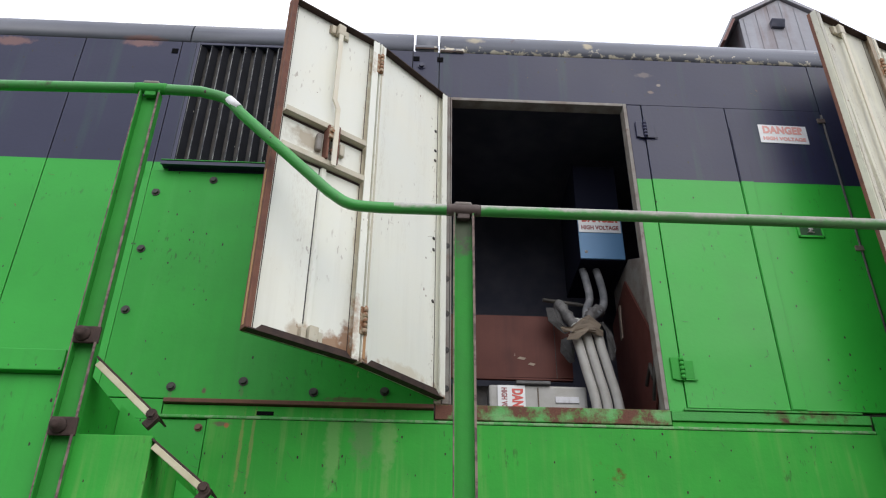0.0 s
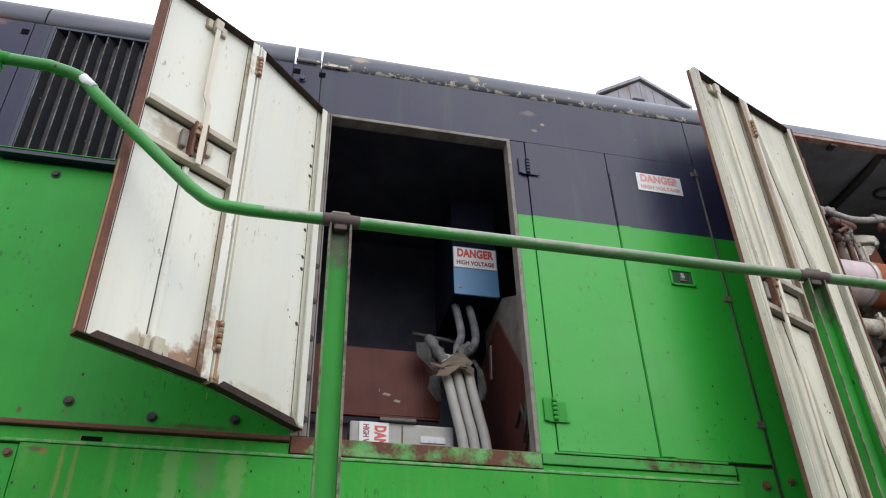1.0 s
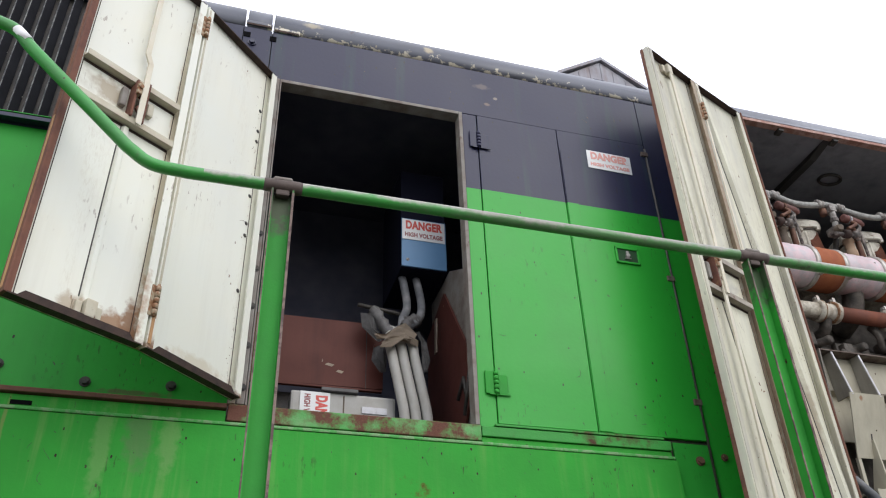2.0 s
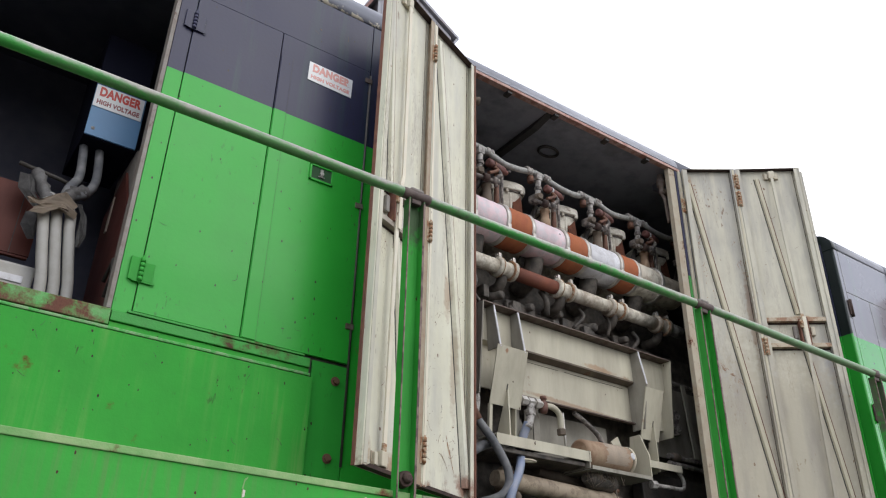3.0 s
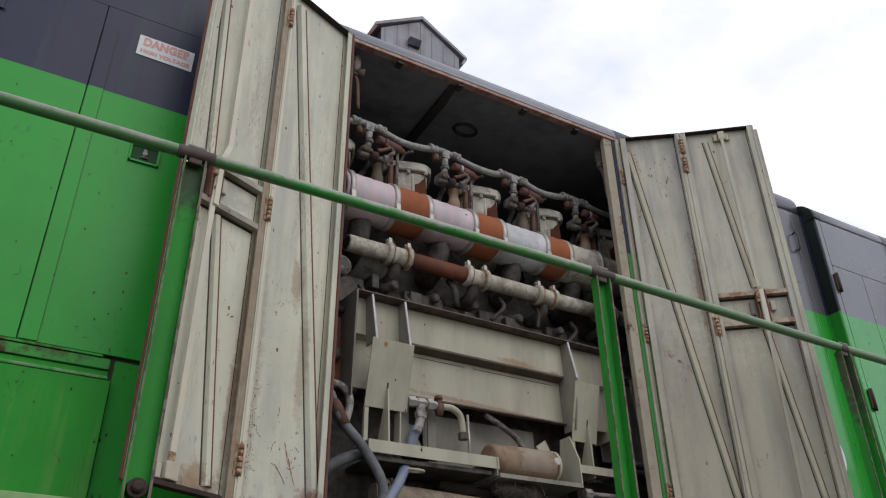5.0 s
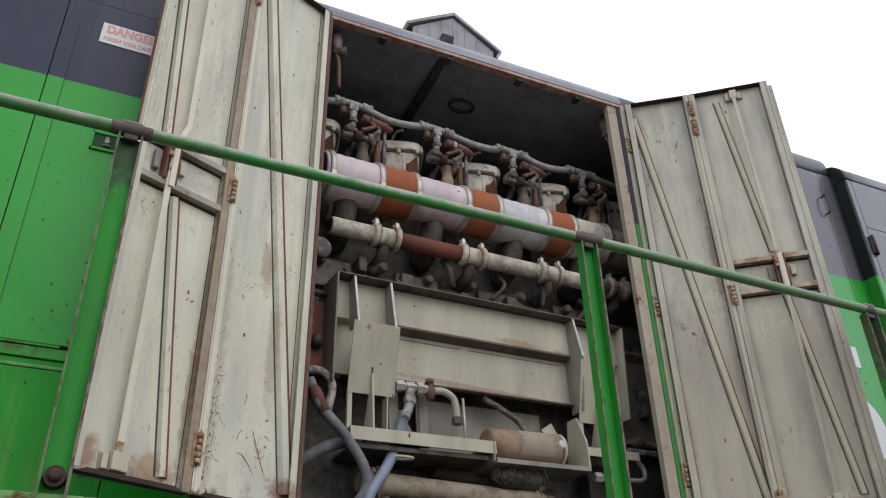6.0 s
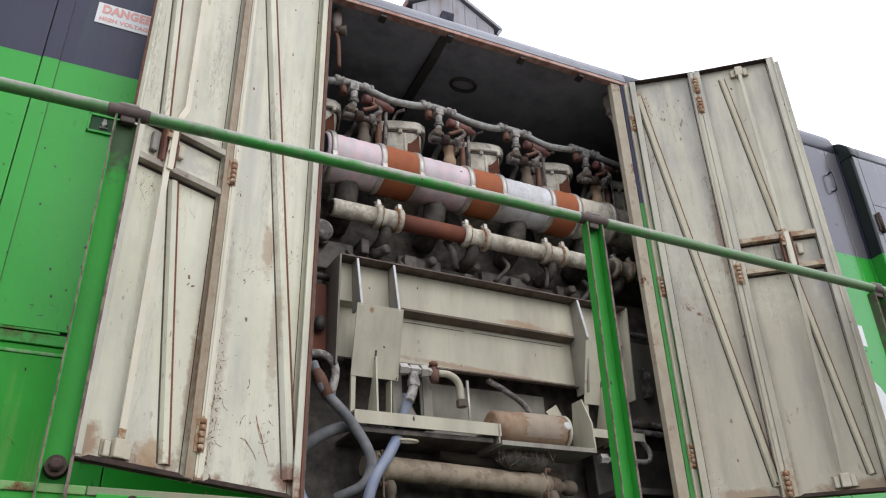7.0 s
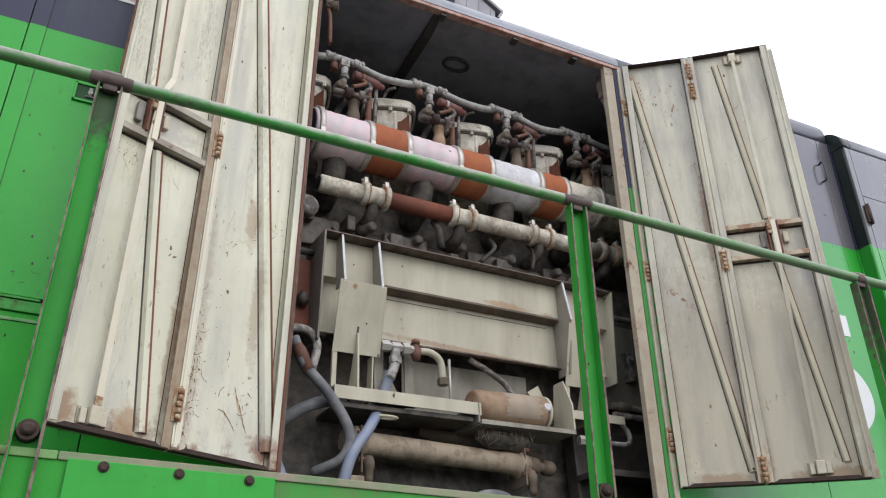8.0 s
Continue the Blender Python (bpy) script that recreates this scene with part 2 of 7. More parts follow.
# the pale upper half is rubbed paint plus a painted sky highlight
m_green_rail = surface("rail_green_paint", (0.040, 0.32, 0.046), (0.05, 0.22, 0.05), rough=0.25, grain=0.45, chips=0.8, rust=0.42, rust_colour=(0.10, 0.085, 0.065), bump=0.2, scale=7.0,
                       wear=(2.972, 3.012, (0.46, 0.455, 0.385), 13.0, 0.66, 0.86, -0.2, 9.9),
                       stains_and_shade=[((6.4, 2.285, 2.98), (3.9, 0.6, 0.6), (0.235, 0.230, 0.175), 0.55), ((1.35, 2.285, 3.0), (0.9, 0.6, 0.6), (0.17, 0.155, 0.125), 0.40)])
m_green_post = surface("post_green_paint", (0.032, 0.29, 0.036), rough=0.5, spec=0.28, grain=0.45, rust=0.22, chips=0.9, bump=0.15, scale=6.0, streak=0.3, streak_colour=(0.02, 0.10, 0.03),
                       stains_and_shade=[((0.05, 2.29, 2.94), (0.07, 0.07, 0.13), (0.095, 0.080, 0.068), 0.85), ((1.822, 2.29, 2.92), (0.07, 0.07, 0.15), (0.055, 0.060, 0.040), 0.85),
                               ((5.022, 2.29, 2.82), (0.07, 0.07, 0.30), (0.085, 0.070, 0.058), 0.85)])
m_black = surface("black_paint", BLACK, rough=0.42, grain=0.35, chips=0.35, chip_colour=(0.16, 0.09, 0.07), bump=0.10, scale=4.0)
m_roof = surface("roof_paint", (0.105, 0.110, 0.132), rough=0.27, grain=0.4, chips=0.5, chip_colour=(0.30, 0.26, 0.20), rust=0.10, bump=0.12, scale=5.0,
                 wear=(4.74, 4.50, (0.74, 0.67, 0.52), 22.0, 0.855, 0.885, -0.05, 2.6),
                 stains_and_shade=[((-1.58, 3.0, 4.52), (0.12, 0.5, 0.03), (0.20, 0.10, 0.085), 0.8), ((0.78, 3.02, 4.60), (0.03, 0.3, 0.03), (0.45, 0.38, 0.25), 0.9), ((0.17, 3.02, 4.61), (0.05, 0.3, 0.03), (0.45, 0.38, 0.25), 0.9)])
# roof paint made paler: the sky highlight along these edges is in the colour
m_roof_highlight = surface("highlit_grey_roof_paint", (0.27, 0.275, 0.30), (0.17, 0.175, 0.20), rough=0.3, grain=0.4, chips=0.5, chip_colour=(0.06, 0.05, 0.05), rust=0.15, bump=0.12, scale=5.0)
m_louvre = surface("flaking_louvre_paint", (0.010, 0.0105, 0.014), (0.006, 0.006, 0.008), rough=0.85, grain=0.4, chips=1.0, chip_colour=(0.30, 0.29, 0.26), chip_scale=34.0, bump=0.15, scale=8.0, spec=0.2)
# paints the thin highlight on each slat's edge, with paint flecks
m_louvre_edge = surface("flecked_highlight_louvre_edge", (0.055, 0.058, 0.068), (0.26, 0.26, 0.25), crisp=True, rough=0.45, grain=0.5, chips=2.6, chip_colour=(0.46, 0.45, 0.41), chip_scale=46.0, bump=0.2, scale=9.0)
m_edge_brown = surface("brown_rusted_edge", (0.20, 0.088, 0.056), (0.115, 0.053, 0.042), rough=0.7, grain=0.45, bump=0.3, scale=20.0, spec=0.3, rust=0.35, rust_colour=(0.32, 0.17, 0.09))
m_rib_rust = surface("rust_brown_rib_edge", (0.22, 0.088, 0.046), (0.14, 0.060, 0.036), rough=0.7, grain=0.4, bump=0.2, scale=14.0, spec=0.3, rust=0.2, rust_colour=(0.38, 0.33, 0.25))
m_rod = surface("pale_cream_rod", (0.72, 0.675, 0.55), (0.62, 0.56, 0.43), rough=0.5, grain=0.3, rust=0.12, bump=0.15, scale=12.0, chips=0.6)
m_hinge = surface("rusty_hinge_steel", (0.28, 0.14, 0.07), (0.42, 0.34, 0.235), crisp=True, rough=0.7, grain=0.5, bump=0.3, scale=30.0, spec=0.3)
m_soot = surface("sooty_cast_iron", (0.09, 0.081, 0.074), (0.25, 0.22, 0.195), crisp=True, rough=0.7, grain=0.5, bump=0.3, scale=12.0, rust=0.2)
# even dark blue-grey tone, mainly for the compartment walls
m_void = surface("dark_blue_grey_interior", (0.084, 0.088, 0.120), (0.110, 0.111, 0.138), rough=0.85, grain=0.5, bump=0.15, scale=4.0, spec=0.2)
m_tread = surface("dark_walkway_plate", (0.075, 0.070, 0.062), (0.11, 0.095, 0.075), rough=0.8, grain=0.5, bump=0.3, scale=9.0, rust=0.3)
m_sill_edge = surface("weathered_sill_edge", (0.15, 0.35, 0.10), (0.27, 0.37, 0.17), rough=0.6, grain=0.4, bump=0.3, scale=9.0, rust=0.45, chips=0.8)
# oily dark castings; the same tone paints the shade below the shelf
m_gloom = surface("oily_shaded_casting", (0.050, 0.045, 0.039), (0.125, 0.108, 0.090), spec=0.3, rough=0.55, grain=0.5, bump=0.4, scale=18.0)
m_headcast = surface("grey_cast_head", (0.63, 0.60, 0.51), (0.47, 0.43, 0.355), crisp=True, rough=0.6, metal=0.05, grain=0.45, bump=0.25, scale=12.0, rust=0.32, rust_colour=(0.20, 0.10, 0.065), streak=0.4)
m_jamb = surface("rust_flecked_cream_jamb", (0.42, 0.375, 0.285), (0.31, 0.25, 0.18), rough=0.6, grain=0.4, bump=0.25, scale=11.0, rust=0.38, flake=0.5)
m_darkrust = surface("dark_rust_iron", (0.070, 0.043, 0.034), (0.035, 0.025, 0.022), rough=0.8, grain=0.5, bump=0.4, scale=24.0, spec=0.3)
m_frame = surface("worn_grey_frame", (0.27, 0.255, 0.225), (0.16, 0.125, 0.105), rough=0.6, grain=0.4, bump=0.25, scale=14.0, rust=0.3)
m_sill = surface("rain_streaked_sill_paint", (0.04, 0.32, 0.042), rough=0.58, spec=0.22, chip_scale=28.0, grain=0.35, streak=1.0, streak_colour=(0.15, 0.17, 0.085), chips=1.5, bump=0.2, scale=5.0, rust=0.22, streak_scale=40.0,
                 stains_and_shade=[((1.40, 2.30, 1.768), (0.09, 0.05, 0.016), (0.17, 0.13, 0.06), 0.8), ((1.345, 2.30, 1.848), (0.05, 0.05, 0.006), (0.14, 0.12, 0.06), 0.6)])
m_fleck = surface("orange_rust_fleck", (0.34, 0.135, 0.055), (0.19, 0.085, 0.045), rough=0.8, grain=0.5, bump=0.1, scale=40.0, spec=0.2)
m_tanrust = surface("tan_rusted_edge", (0.50, 0.285, 0.135), (0.38, 0.20, 0.10), rough=0.7, grain=0.4, bump=0.2, scale=16.0, spec=0.3)
m_sill_stained = surface("streak_stained_sill_paint", (0.045, 0.29, 0.045), (0.06, 0.24, 0.05), rough=0.6, spec=0.22, grain=0.35, streak=1.0, streak_colour=(0.13, 0.125, 0.06), streak_scale=75.0, flake=0.9, flake_colour=(0.15, 0.11, 0.065), blotch=0.5, blotch_colour=(0.16, 0.15, 0.075), bump=0.2, scale=5.0)
m_sill_dust = surface("dusty_sill_edge", (0.17, 0.25, 0.12), (0.27, 0.225, 0.17), rough=0.7, grain=0.4, bump=0.3, scale=9.0, rust=0.3)
m_weld = surface("chipped_weld_paint", (0.06, 0.33, 0.06), (0.19, 0.35, 0.15), crisp=True, rough=0.55, grain=0.4, bump=0.4, scale=16.0, rust=0.3, chips=1.2, chip_scale=34.0)
m_scratch = surface("brown_scratch_rust", (0.25, 0.15, 0.09), (0.15, 0.085, 0.055), rough=0.8, grain=0.5, bump=0.1, scale=30.0, spec=0.2)
m_braid = surface("dusty_braided_hose", (0.39, 0.39, 0.365), (0.29, 0.285, 0.265), crisp=True, rough=0.7, grain=0.5, bump=0.35, scale=22.0)
m_rust_green = surface("rust_patched_green_paint", (0.04, 0.30, 0.045), rough=0.55, grain=0.35, bump=0.25, scale=9.0, rust=0.62, rust_colour=(0.12, 0.055, 0.035), chips=1.2)
m_blue_shadow = surface("shadowed_blue_box_paint", (0.010, 0.011, 0.022), spec=0.1, rough=0.9, grain=0.3, bump=0.1, scale=6.0)
# grey oval at z 3.20 paints the shade between the cross bars
m_white = surface("interior_white_paint", (0.71, 0.695, 0.55), (0.60, 0.58, 0.445), rough=0.5, grain=0.16, streak=0.6, streak_colour=(0.36, 0.33, 0.27),
                  chips=0.9, chip_colour=(0.16, 0.09, 0.055), bump=0.12, scale=5.0, scratch=0.8, flake=0.55, blotch=0.6, blotch_colour=(0.41, 0.40, 0.37), rust=0.16, rust_colour=(0.30, 0.17, 0.10), wear=(2.25, 1.98, (0.27, 0.125, 0.070), 10.0, 0.72, 0.86, 1.5, 2.8),
                  stains_and_shade=[((1.88, 2.685, 2.09), (0.05, 0.06, 0.07), (0.30, 0.17, 0.09), 0.8), ((2.235, 2.838, 2.20), (0.03, 0.04, 0.20), (0.27, 0.16, 0.10), 0.75), ((2.175, 2.812, 2.35), (0.02, 0.04, 0.30), (0.29, 0.19, 0.12), 0.65), ((2.0, 2.74, 3.20), (0.17, 0.12, 0.07), (0.40, 0.38, 0.34), 0.6), ((2.07, 2.77, 2.09), (0.05, 0.06, 0.06), (0.36, 0.23, 0.12), 0.75), ((2.262, 2.849, 2.42), (0.030, 0.05, 0.55), (0.36, 0.29, 0.235), 0.45), ((1.98, 2.58, 2.03), (0.07, 0.09, 0.06), (0.26, 0.13, 0.06), 0.8), ((2.14, 2.69, 2.05), (0.05, 0.08, 0.11), (0.28, 0.14, 0.065), 0.85),
                          ((2.14, 2.69, 3.22), (0.03, 0.08, 0.14), (0.28, 0.19, 0.11), 0.8), ((2.185, 2.817, 2.75), (0.016, 0.05, 0.55), (0.29, 0.18, 0.11), 0.7), ((2.47, 2.931, 2.62), (0.030, 0.1, 0.26), (0.36, 0.27, 0.18), 0.55),
                          ((2.56, 2.96, 2.10), (0.06, 0.06, 0.05), (0.24, 0.13, 0.09), 0.9), ((2.415, 2.909, 2.97), (0.030, 0.1, 0.13), (0.34, 0.22, 0.14), 0.6)])
m_white_sooty = surface("sooty_white_paint", (0.60, 0.575, 0.46), (0.50, 0.475, 0.38), rough=0.55, grain=0.2, streak=0.8, streak_colour=(0.25, 0.225, 0.19),
                        chips=0.8, chip_colour=(0.17, 0.09, 0.05), bump=0.12, scale=5.0, scratch=0.7, flake=0.5, blotch=0.9, blotch_colour=(0.30, 0.29, 0.28), rust=0.16, rust_colour=(0.27, 0.16, 0.10), wear=(2.26, 2.0, (0.25, 0.14, 0.08), 10.0, 0.76, 0.92, 4.3, 5.8),
                        stains_and_shade=[((4.93, 2.60, 3.42), (0.13, 0.12, 0.022), (0.36, 0.19, 0.08), 0.75), 
                                ((4.475, 2.955, 4.35), (0.02, 0.03, 0.16), (0.34, 0.18, 0.09), 0.6), ((4.69, 2.80, 3.45), (0.020, 0.05, 0.35), (0.27, 0.17, 0.11), 0.6),
                                ((4.95, 2.58, 2.17), (0.20, 0.2, 0.035), (0.27, 0.16, 0.085), 0.8), ((4.735, 2.765, 2.24), (0.035, 0.05, 0.14), (0.30, 0.165, 0.085), 0.8), ((4.455, 2.97, 2.55), (0.018, 0.03, 0.55), (0.33, 0.20, 0.115), 0.6), ((4.60, 2.87, 2.17), (0.16, 0.14, 0.03), (0.29, 0.17, 0.09), 0.75), ((4.75, 2.75, 2.55), (0.9, 0.6, 0.85), (0.36, 0.30, 0.205), 0.42)])
# wide oval at z 3.455 is painted shade between this door's bars
m_white_clean = surface("door_white_paint", (0.785, 0.79, 0.70), (0.755, 0.745, 0.635), rough=0.5, grain=0.14, flake=0.22, flake_colour=(0.40, 0.31, 0.20), streak=0.32, streak_colour=(0.46, 0.42, 0.34), chips=0.6, bump=0.08, scale=4.0, scratch=0.5, chip_colour=(0.17, 0.09, 0.05), wear=(2.80, 2.52, (0.30, 0.15, 0.07), 10.0, 0.80, 0.93, -0.8, 0.1),
                        stains_and_shade=[((-0.352, 2.63, 3.35), (0.016, 0.05, 0.85), (0.50, 0.40, 0.26), 0.6), ((-0.305, 2.67, 3.1), (0.016, 0.05, 0.75), (0.52, 0.43, 0.28), 0.55), ((-0.55, 2.49, 3.455), (0.17, 0.13, 0.06), (0.46, 0.42, 0.33), 0.55), ((-0.15, 2.83, 2.60), (0.12, 0.14, 0.035), (0.55, 0.46, 0.30), 0.5),
                                ((-0.415, 2.587, 2.585), (0.055, 0.06, 0.065), (0.30, 0.150, 0.060), 0.9), ((-0.365, 2.622, 2.60), (0.035, 0.06, 0.10), (0.24, 0.115, 0.050), 0.9),
                                ((-0.53, 2.51, 2.60), (0.05, 0.07, 0.045), (0.42, 0.33, 0.22), 0.8), ((-0.335, 2.66, 2.70), (0.022, 0.08, 0.17), (0.38, 0.21, 0.10), 0.8),
                                ((-0.335, 2.66, 4.02), (0.02, 0.08, 0.10), (0.38, 0.27, 0.16), 0.7), ((-0.58, 2.49, 3.46), (0.06, 0.08, 0.06), (0.40, 0.33, 0.23), 0.8)])
m_crossbar = surface("dusty_brown_grey_bar", (0.30, 0.26, 0.21), (0.42, 0.39, 0.32), rough=0.65, grain=0.4, bump=0.2, scale=9.0, rust=0.3, flake=0.4)
m_rib_cream = surface("yellowed_cream_rib", (0.56, 0.52, 0.385), (0.45, 0.405, 0.30), rough=0.55, grain=0.3, rust=0.15, bump=0.15, scale=9.0, flake=0.5, chips=0.8)
m_barrust = surface("rusted_cream_bar", (0.50, 0.42, 0.31), (0.33, 0.20, 0.125), crisp=True, rough=0.7, grain=0.4, bump=0.25, scale=9.0, rust=0.3)
m_cream = surface("cream_paint", (0.58, 0.545, 0.43), (0.46, 0.40, 0.295), rough=0.55, grain=0.3, rust=0.25, bump=0.2, scale=14.0)
m_rust = surface("rusted_steel", (0.15, 0.055, 0.03), (0.07, 0.03, 0.022), rough=0.85, grain=0.5, bump=0.35, scale=18.0, spec=0.2)
m_pocket = surface("shaded_green_pocket_paint", (0.012, 0.060, 0.016), rough=0.6, grain=0.4, bump=0.1, scale=12.0, rust=0.2)
m_headrust = surface("pink_rust_header_paint", (0.46, 0.30, 0.25), (0.33, 0.17, 0.13), crisp=True, rough=0.6, grain=0.4, bump=0.2, scale=7.0, rust=0.25)
m_collar = surface("stained_collar_paint", (0.115, 0.085, 0.072), (0.060, 0.042, 0.036), rough=0.6, grain=0.4, bump=0.2, scale=16.0, spec=0.35)
m_flaked = surface("flaked_cream_strip", (0.38, 0.315, 0.22), (0.26, 0.18, 0.115), rough=0.65, grain=0.4, bump=0.3, scale=20.0, flake=0.9, streak=0.8, streak_colour=(0.20, 0.125, 0.08), streak_scale=60.0)
m_hole = surface("deep_black_recess", (0.006, 0.006, 0.007), rough=0.95, grain=0.2, bump=0.0, scale=6.0, spec=0.05)
m_rust_edge = surface("rusty_edge_paint", (0.19, 0.155, 0.13), (0.085, 0.055, 0.045), rough=0.75, grain=0.4, bump=0.3, scale=22.0, spec=0.3)
m_hose_rust = surface("rust_red_sleeve", (0.42, 0.140, 0.060), (0.30, 0.095, 0.048), rough=0.8, grain=0.5, bump=0.2, scale=14.0, spec=0.2, streak=0.4, streak_colour=(0.12, 0.06, 0.04), blotch=0.25, blotch_colour=(0.16, 0.085, 0.06))
m_rust_pipe = surface("dark_rust_pipe", (0.24, 0.082, 0.048), (0.15, 0.055, 0.038), rough=0.75, grain=0.5, bump=0.2, scale=14.0, spec=0.25, blotch=0.4, blotch_colour=(0.10, 0.055, 0.045))
m_pink = surface("faded_pink_pipe", (0.70, 0.535, 0.555), (0.60, 0.53, 0.55), crisp=True, rough=0.6, grain=0.35, streak=0.3, bump=0.12, scale=9.0, chips=0.5, blotch=0.4, blotch_colour=(0.30, 0.25, 0.24), scratch=0.3)
m_palegrey = surface("pale_grey_pipe", (0.64, 0.64, 0.66), (0.54, 0.53, 0.54), crisp=True, rough=0.6, grain=0.35, bump=0.12, scale=9.0, chips=0.5, blotch=0.4, blotch_colour=(0.28, 0.26, 0.25), scratch=0.3)
m_creampipe = surface("cream_pipe", (0.66, 0.62, 0.515), (0.43, 0.385, 0.305), crisp=True, rough=0.6, grain=0.4, rust=0.46, bump=0.15, scale=10.0, blotch=0.6, blotch_colour=(0.24, 0.17, 0.12))
m_greyengine = surface("grey_engine_paint", (0.525, 0.495, 0.380), (0.45, 0.42, 0.32), rough=0.55, grain=0.3, streak=0.28, streak_colour=(0.15, 0.115, 0.085), chips=0.6, bump=0.1, scale=6.0, rust=0.18, blotch=0.5, blotch_colour=(0.25, 0.215, 0.165),
                       stains_and_shade=[((3.72, 3.2, 2.99), (0.14, 0.2, 0.022), (0.32, 0.18, 0.09), 0.65), ((3.95, 3.2, 2.98), (0.05, 0.2, 0.03), (0.26, 0.15, 0.085), 0.7),
                               ((3.55, 3.25, 2.735), (0.55, 0.2, 0.016), (0.28, 0.17, 0.10), 0.65), ((2.90, 3.06, 2.86), (0.012, 0.1, 0.014), (0.30, 0.15, 0.08), 0.9)])
# oil-stained grey, also the shaded copy of the engine paint
m_dullgrey = surface("oily_shaded_grey_paint", (0.34, 0.325, 0.27), (0.22, 0.20, 0.165), rough=0.6, grain=0.45, streak=0.6, streak_colour=(0.10, 0.08, 0.06), bump=0.15, scale=8.0, rust=0.25, blotch=0.6, blotch_colour=(0.12, 0.105, 0.085))
m_dirty = surface("oily_dark_metal", (0.030, 0.028, 0.026), (0.065, 0.055, 0.045), rough=0.6, grain=0.5, bump=0.4, scale=16.0)
m_metal = surface("dull_cast_metal", (0.42, 0.40, 0.37), (0.20, 0.18, 0.165), crisp=True, rough=0.6, metal=0.1, grain=0.5, bump=0.3, scale=14.0, rust=0.25)
m_steel = surface("bright_clamp_steel", (0.55, 0.53, 0.49), (0.38, 0.34, 0.29), rough=0.45, metal=0.5, grain=0.3, bump=0.15, scale=24.0)
m_brass = surface("rusty_brown_fitting", (0.20, 0.10, 0.06), (0.12, 0.06, 0.05), rough=0.7, metal=0.2, grain=0.4, bump=0.3, scale=25.0)
m_fitting = surface("sooty_fitting", (0.25, 0.185, 0.16), (0.34, 0.295, 0.26), rough=0.7, metal=0.1, grain=0.5, bump=0.3, scale=25.0)
m_rubber = surface("grey_rubber_hose", (0.115, 0.12, 0.13), (0.20, 0.20, 0.20), rough=0.7, grain=0.5, bump=0.2, scale=14.0)
m_bluehose = surface("blue_hose", (0.17, 0.215, 0.33), (0.22, 0.24, 0.29), rough=0.42, grain=0.4, bump=0.15, scale=10.0, streak=0.3)
m_filter = surface("worn_filter_canister", (0.25, 0.15, 0.09), (0.36, 0.26, 0.17), rough=0.65, grain=0.4, streak=0.5, rust=0.45, bump=0.2, scale=11.0)
m_tan = surface("dusty_tan_pipe", (0.165, 0.128, 0.090), (0.095, 0.073, 0.055), rough=0.7, grain=0.5, rust=0.4, bump=0.2, scale=9.0, blotch=0.8, blotch_colour=(0.09, 0.07, 0.055))
m_brown = surface("brown_paint_panel", (0.130, 0.043, 0.032), (0.092, 0.032, 0.025), rough=0.5, grain=0.35, streak=0.7, streak_colour=(0.045, 0.019, 0.017), streak_scale=18.0, chips=0.3, chip_colour=(0.3, 0.22, 0.18), bump=0.06, scale=6.0, spec=0.15)
m_blue = surface("blue_box_paint", (0.115, 0.255, 0.44), rough=0.45, grain=0.2, chips=0.25, bump=0.06, scale=6.0)
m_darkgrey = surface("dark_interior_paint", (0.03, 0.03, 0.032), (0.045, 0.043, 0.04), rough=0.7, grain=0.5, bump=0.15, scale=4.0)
m_ceiling = surface("grimy_ceiling_paint", (0.31, 0.32, 0.36), (0.19, 0.195, 0.22), rough=0.75, grain=0.6, blotch=0.6, blotch_colour=(0.09, 0.09, 0.095), bump=0.1, scale=3.0)
m_cable = surface("grey_cable_sheath", (0.46, 0.45, 0.42), (0.35, 0.335, 0.30), rough=0.6, grain=0.3, bump=0.12, scale=14.0)
m_wrap = surface("torn_tan_wrap", (0.40, 0.32, 0.24), (0.28, 0.23, 0.18), rough=0.85, grain=0.4, bump=0.4, scale=22.0)
m_duct = surface("grey_duct_tape", (0.15, 0.145, 0.14), (0.075, 0.07, 0.068), rough=0.6, grain=0.5, bump=0.4, scale=26.0)
m_signwhite = surface("white_sign_enamel", (0.76, 0.76, 0.75), rough=0.35, grain=0.08, bump=0.03, scale=10.0)
m_signred = surface("faded_red_lettering", (0.60, 0.065, 0.045), rough=0.4, grain=0.15, bump=0.02, scale=30.0)
m_signred_pale = surface("sun_faded_red_lettering", (0.73, 0.36, 0.31), rough=0.4, grain=0.15, bump=0.02, scale=30.0)
m_signmaroon = surface("dark_red_lettering", (0.28, 0.06, 0.06), rough=0.4, grain=0.15, bump=0.02, scale=30.0)
m_lettering = surface("white_painted_numeral", (0.74, 0.76, 0.76), rough=0.45, grain=0.12, chips=0.3, chip_colour=(0.2, 0.4, 0.2), bump=0.05, scale=6.0)
m_orange = surface("orange_patch_paint", (0.33, 0.12, 0.03), rough=0.6, grain=0.3, chips=0.4, chip_colour=(0.05, 0.3, 0.05), bump=0.1, scale=10.0)
m_rustred = surface("rust_red_cowl", (0.19, 0.070, 0.055), (0.11, 0.050, 0.042), rough=0.6, grain=0.4, bump=0.15, scale=4.0)
m_cowl = surface("faded_red_cowl_paint", (0.30, 0.135, 0.115), (0.19, 0.085, 0.075), rough=0.6, grain=0.4, bump=0.15, scale=4.0, blotch=0.5, blotch_colour=(0.12, 0.085, 0.08))
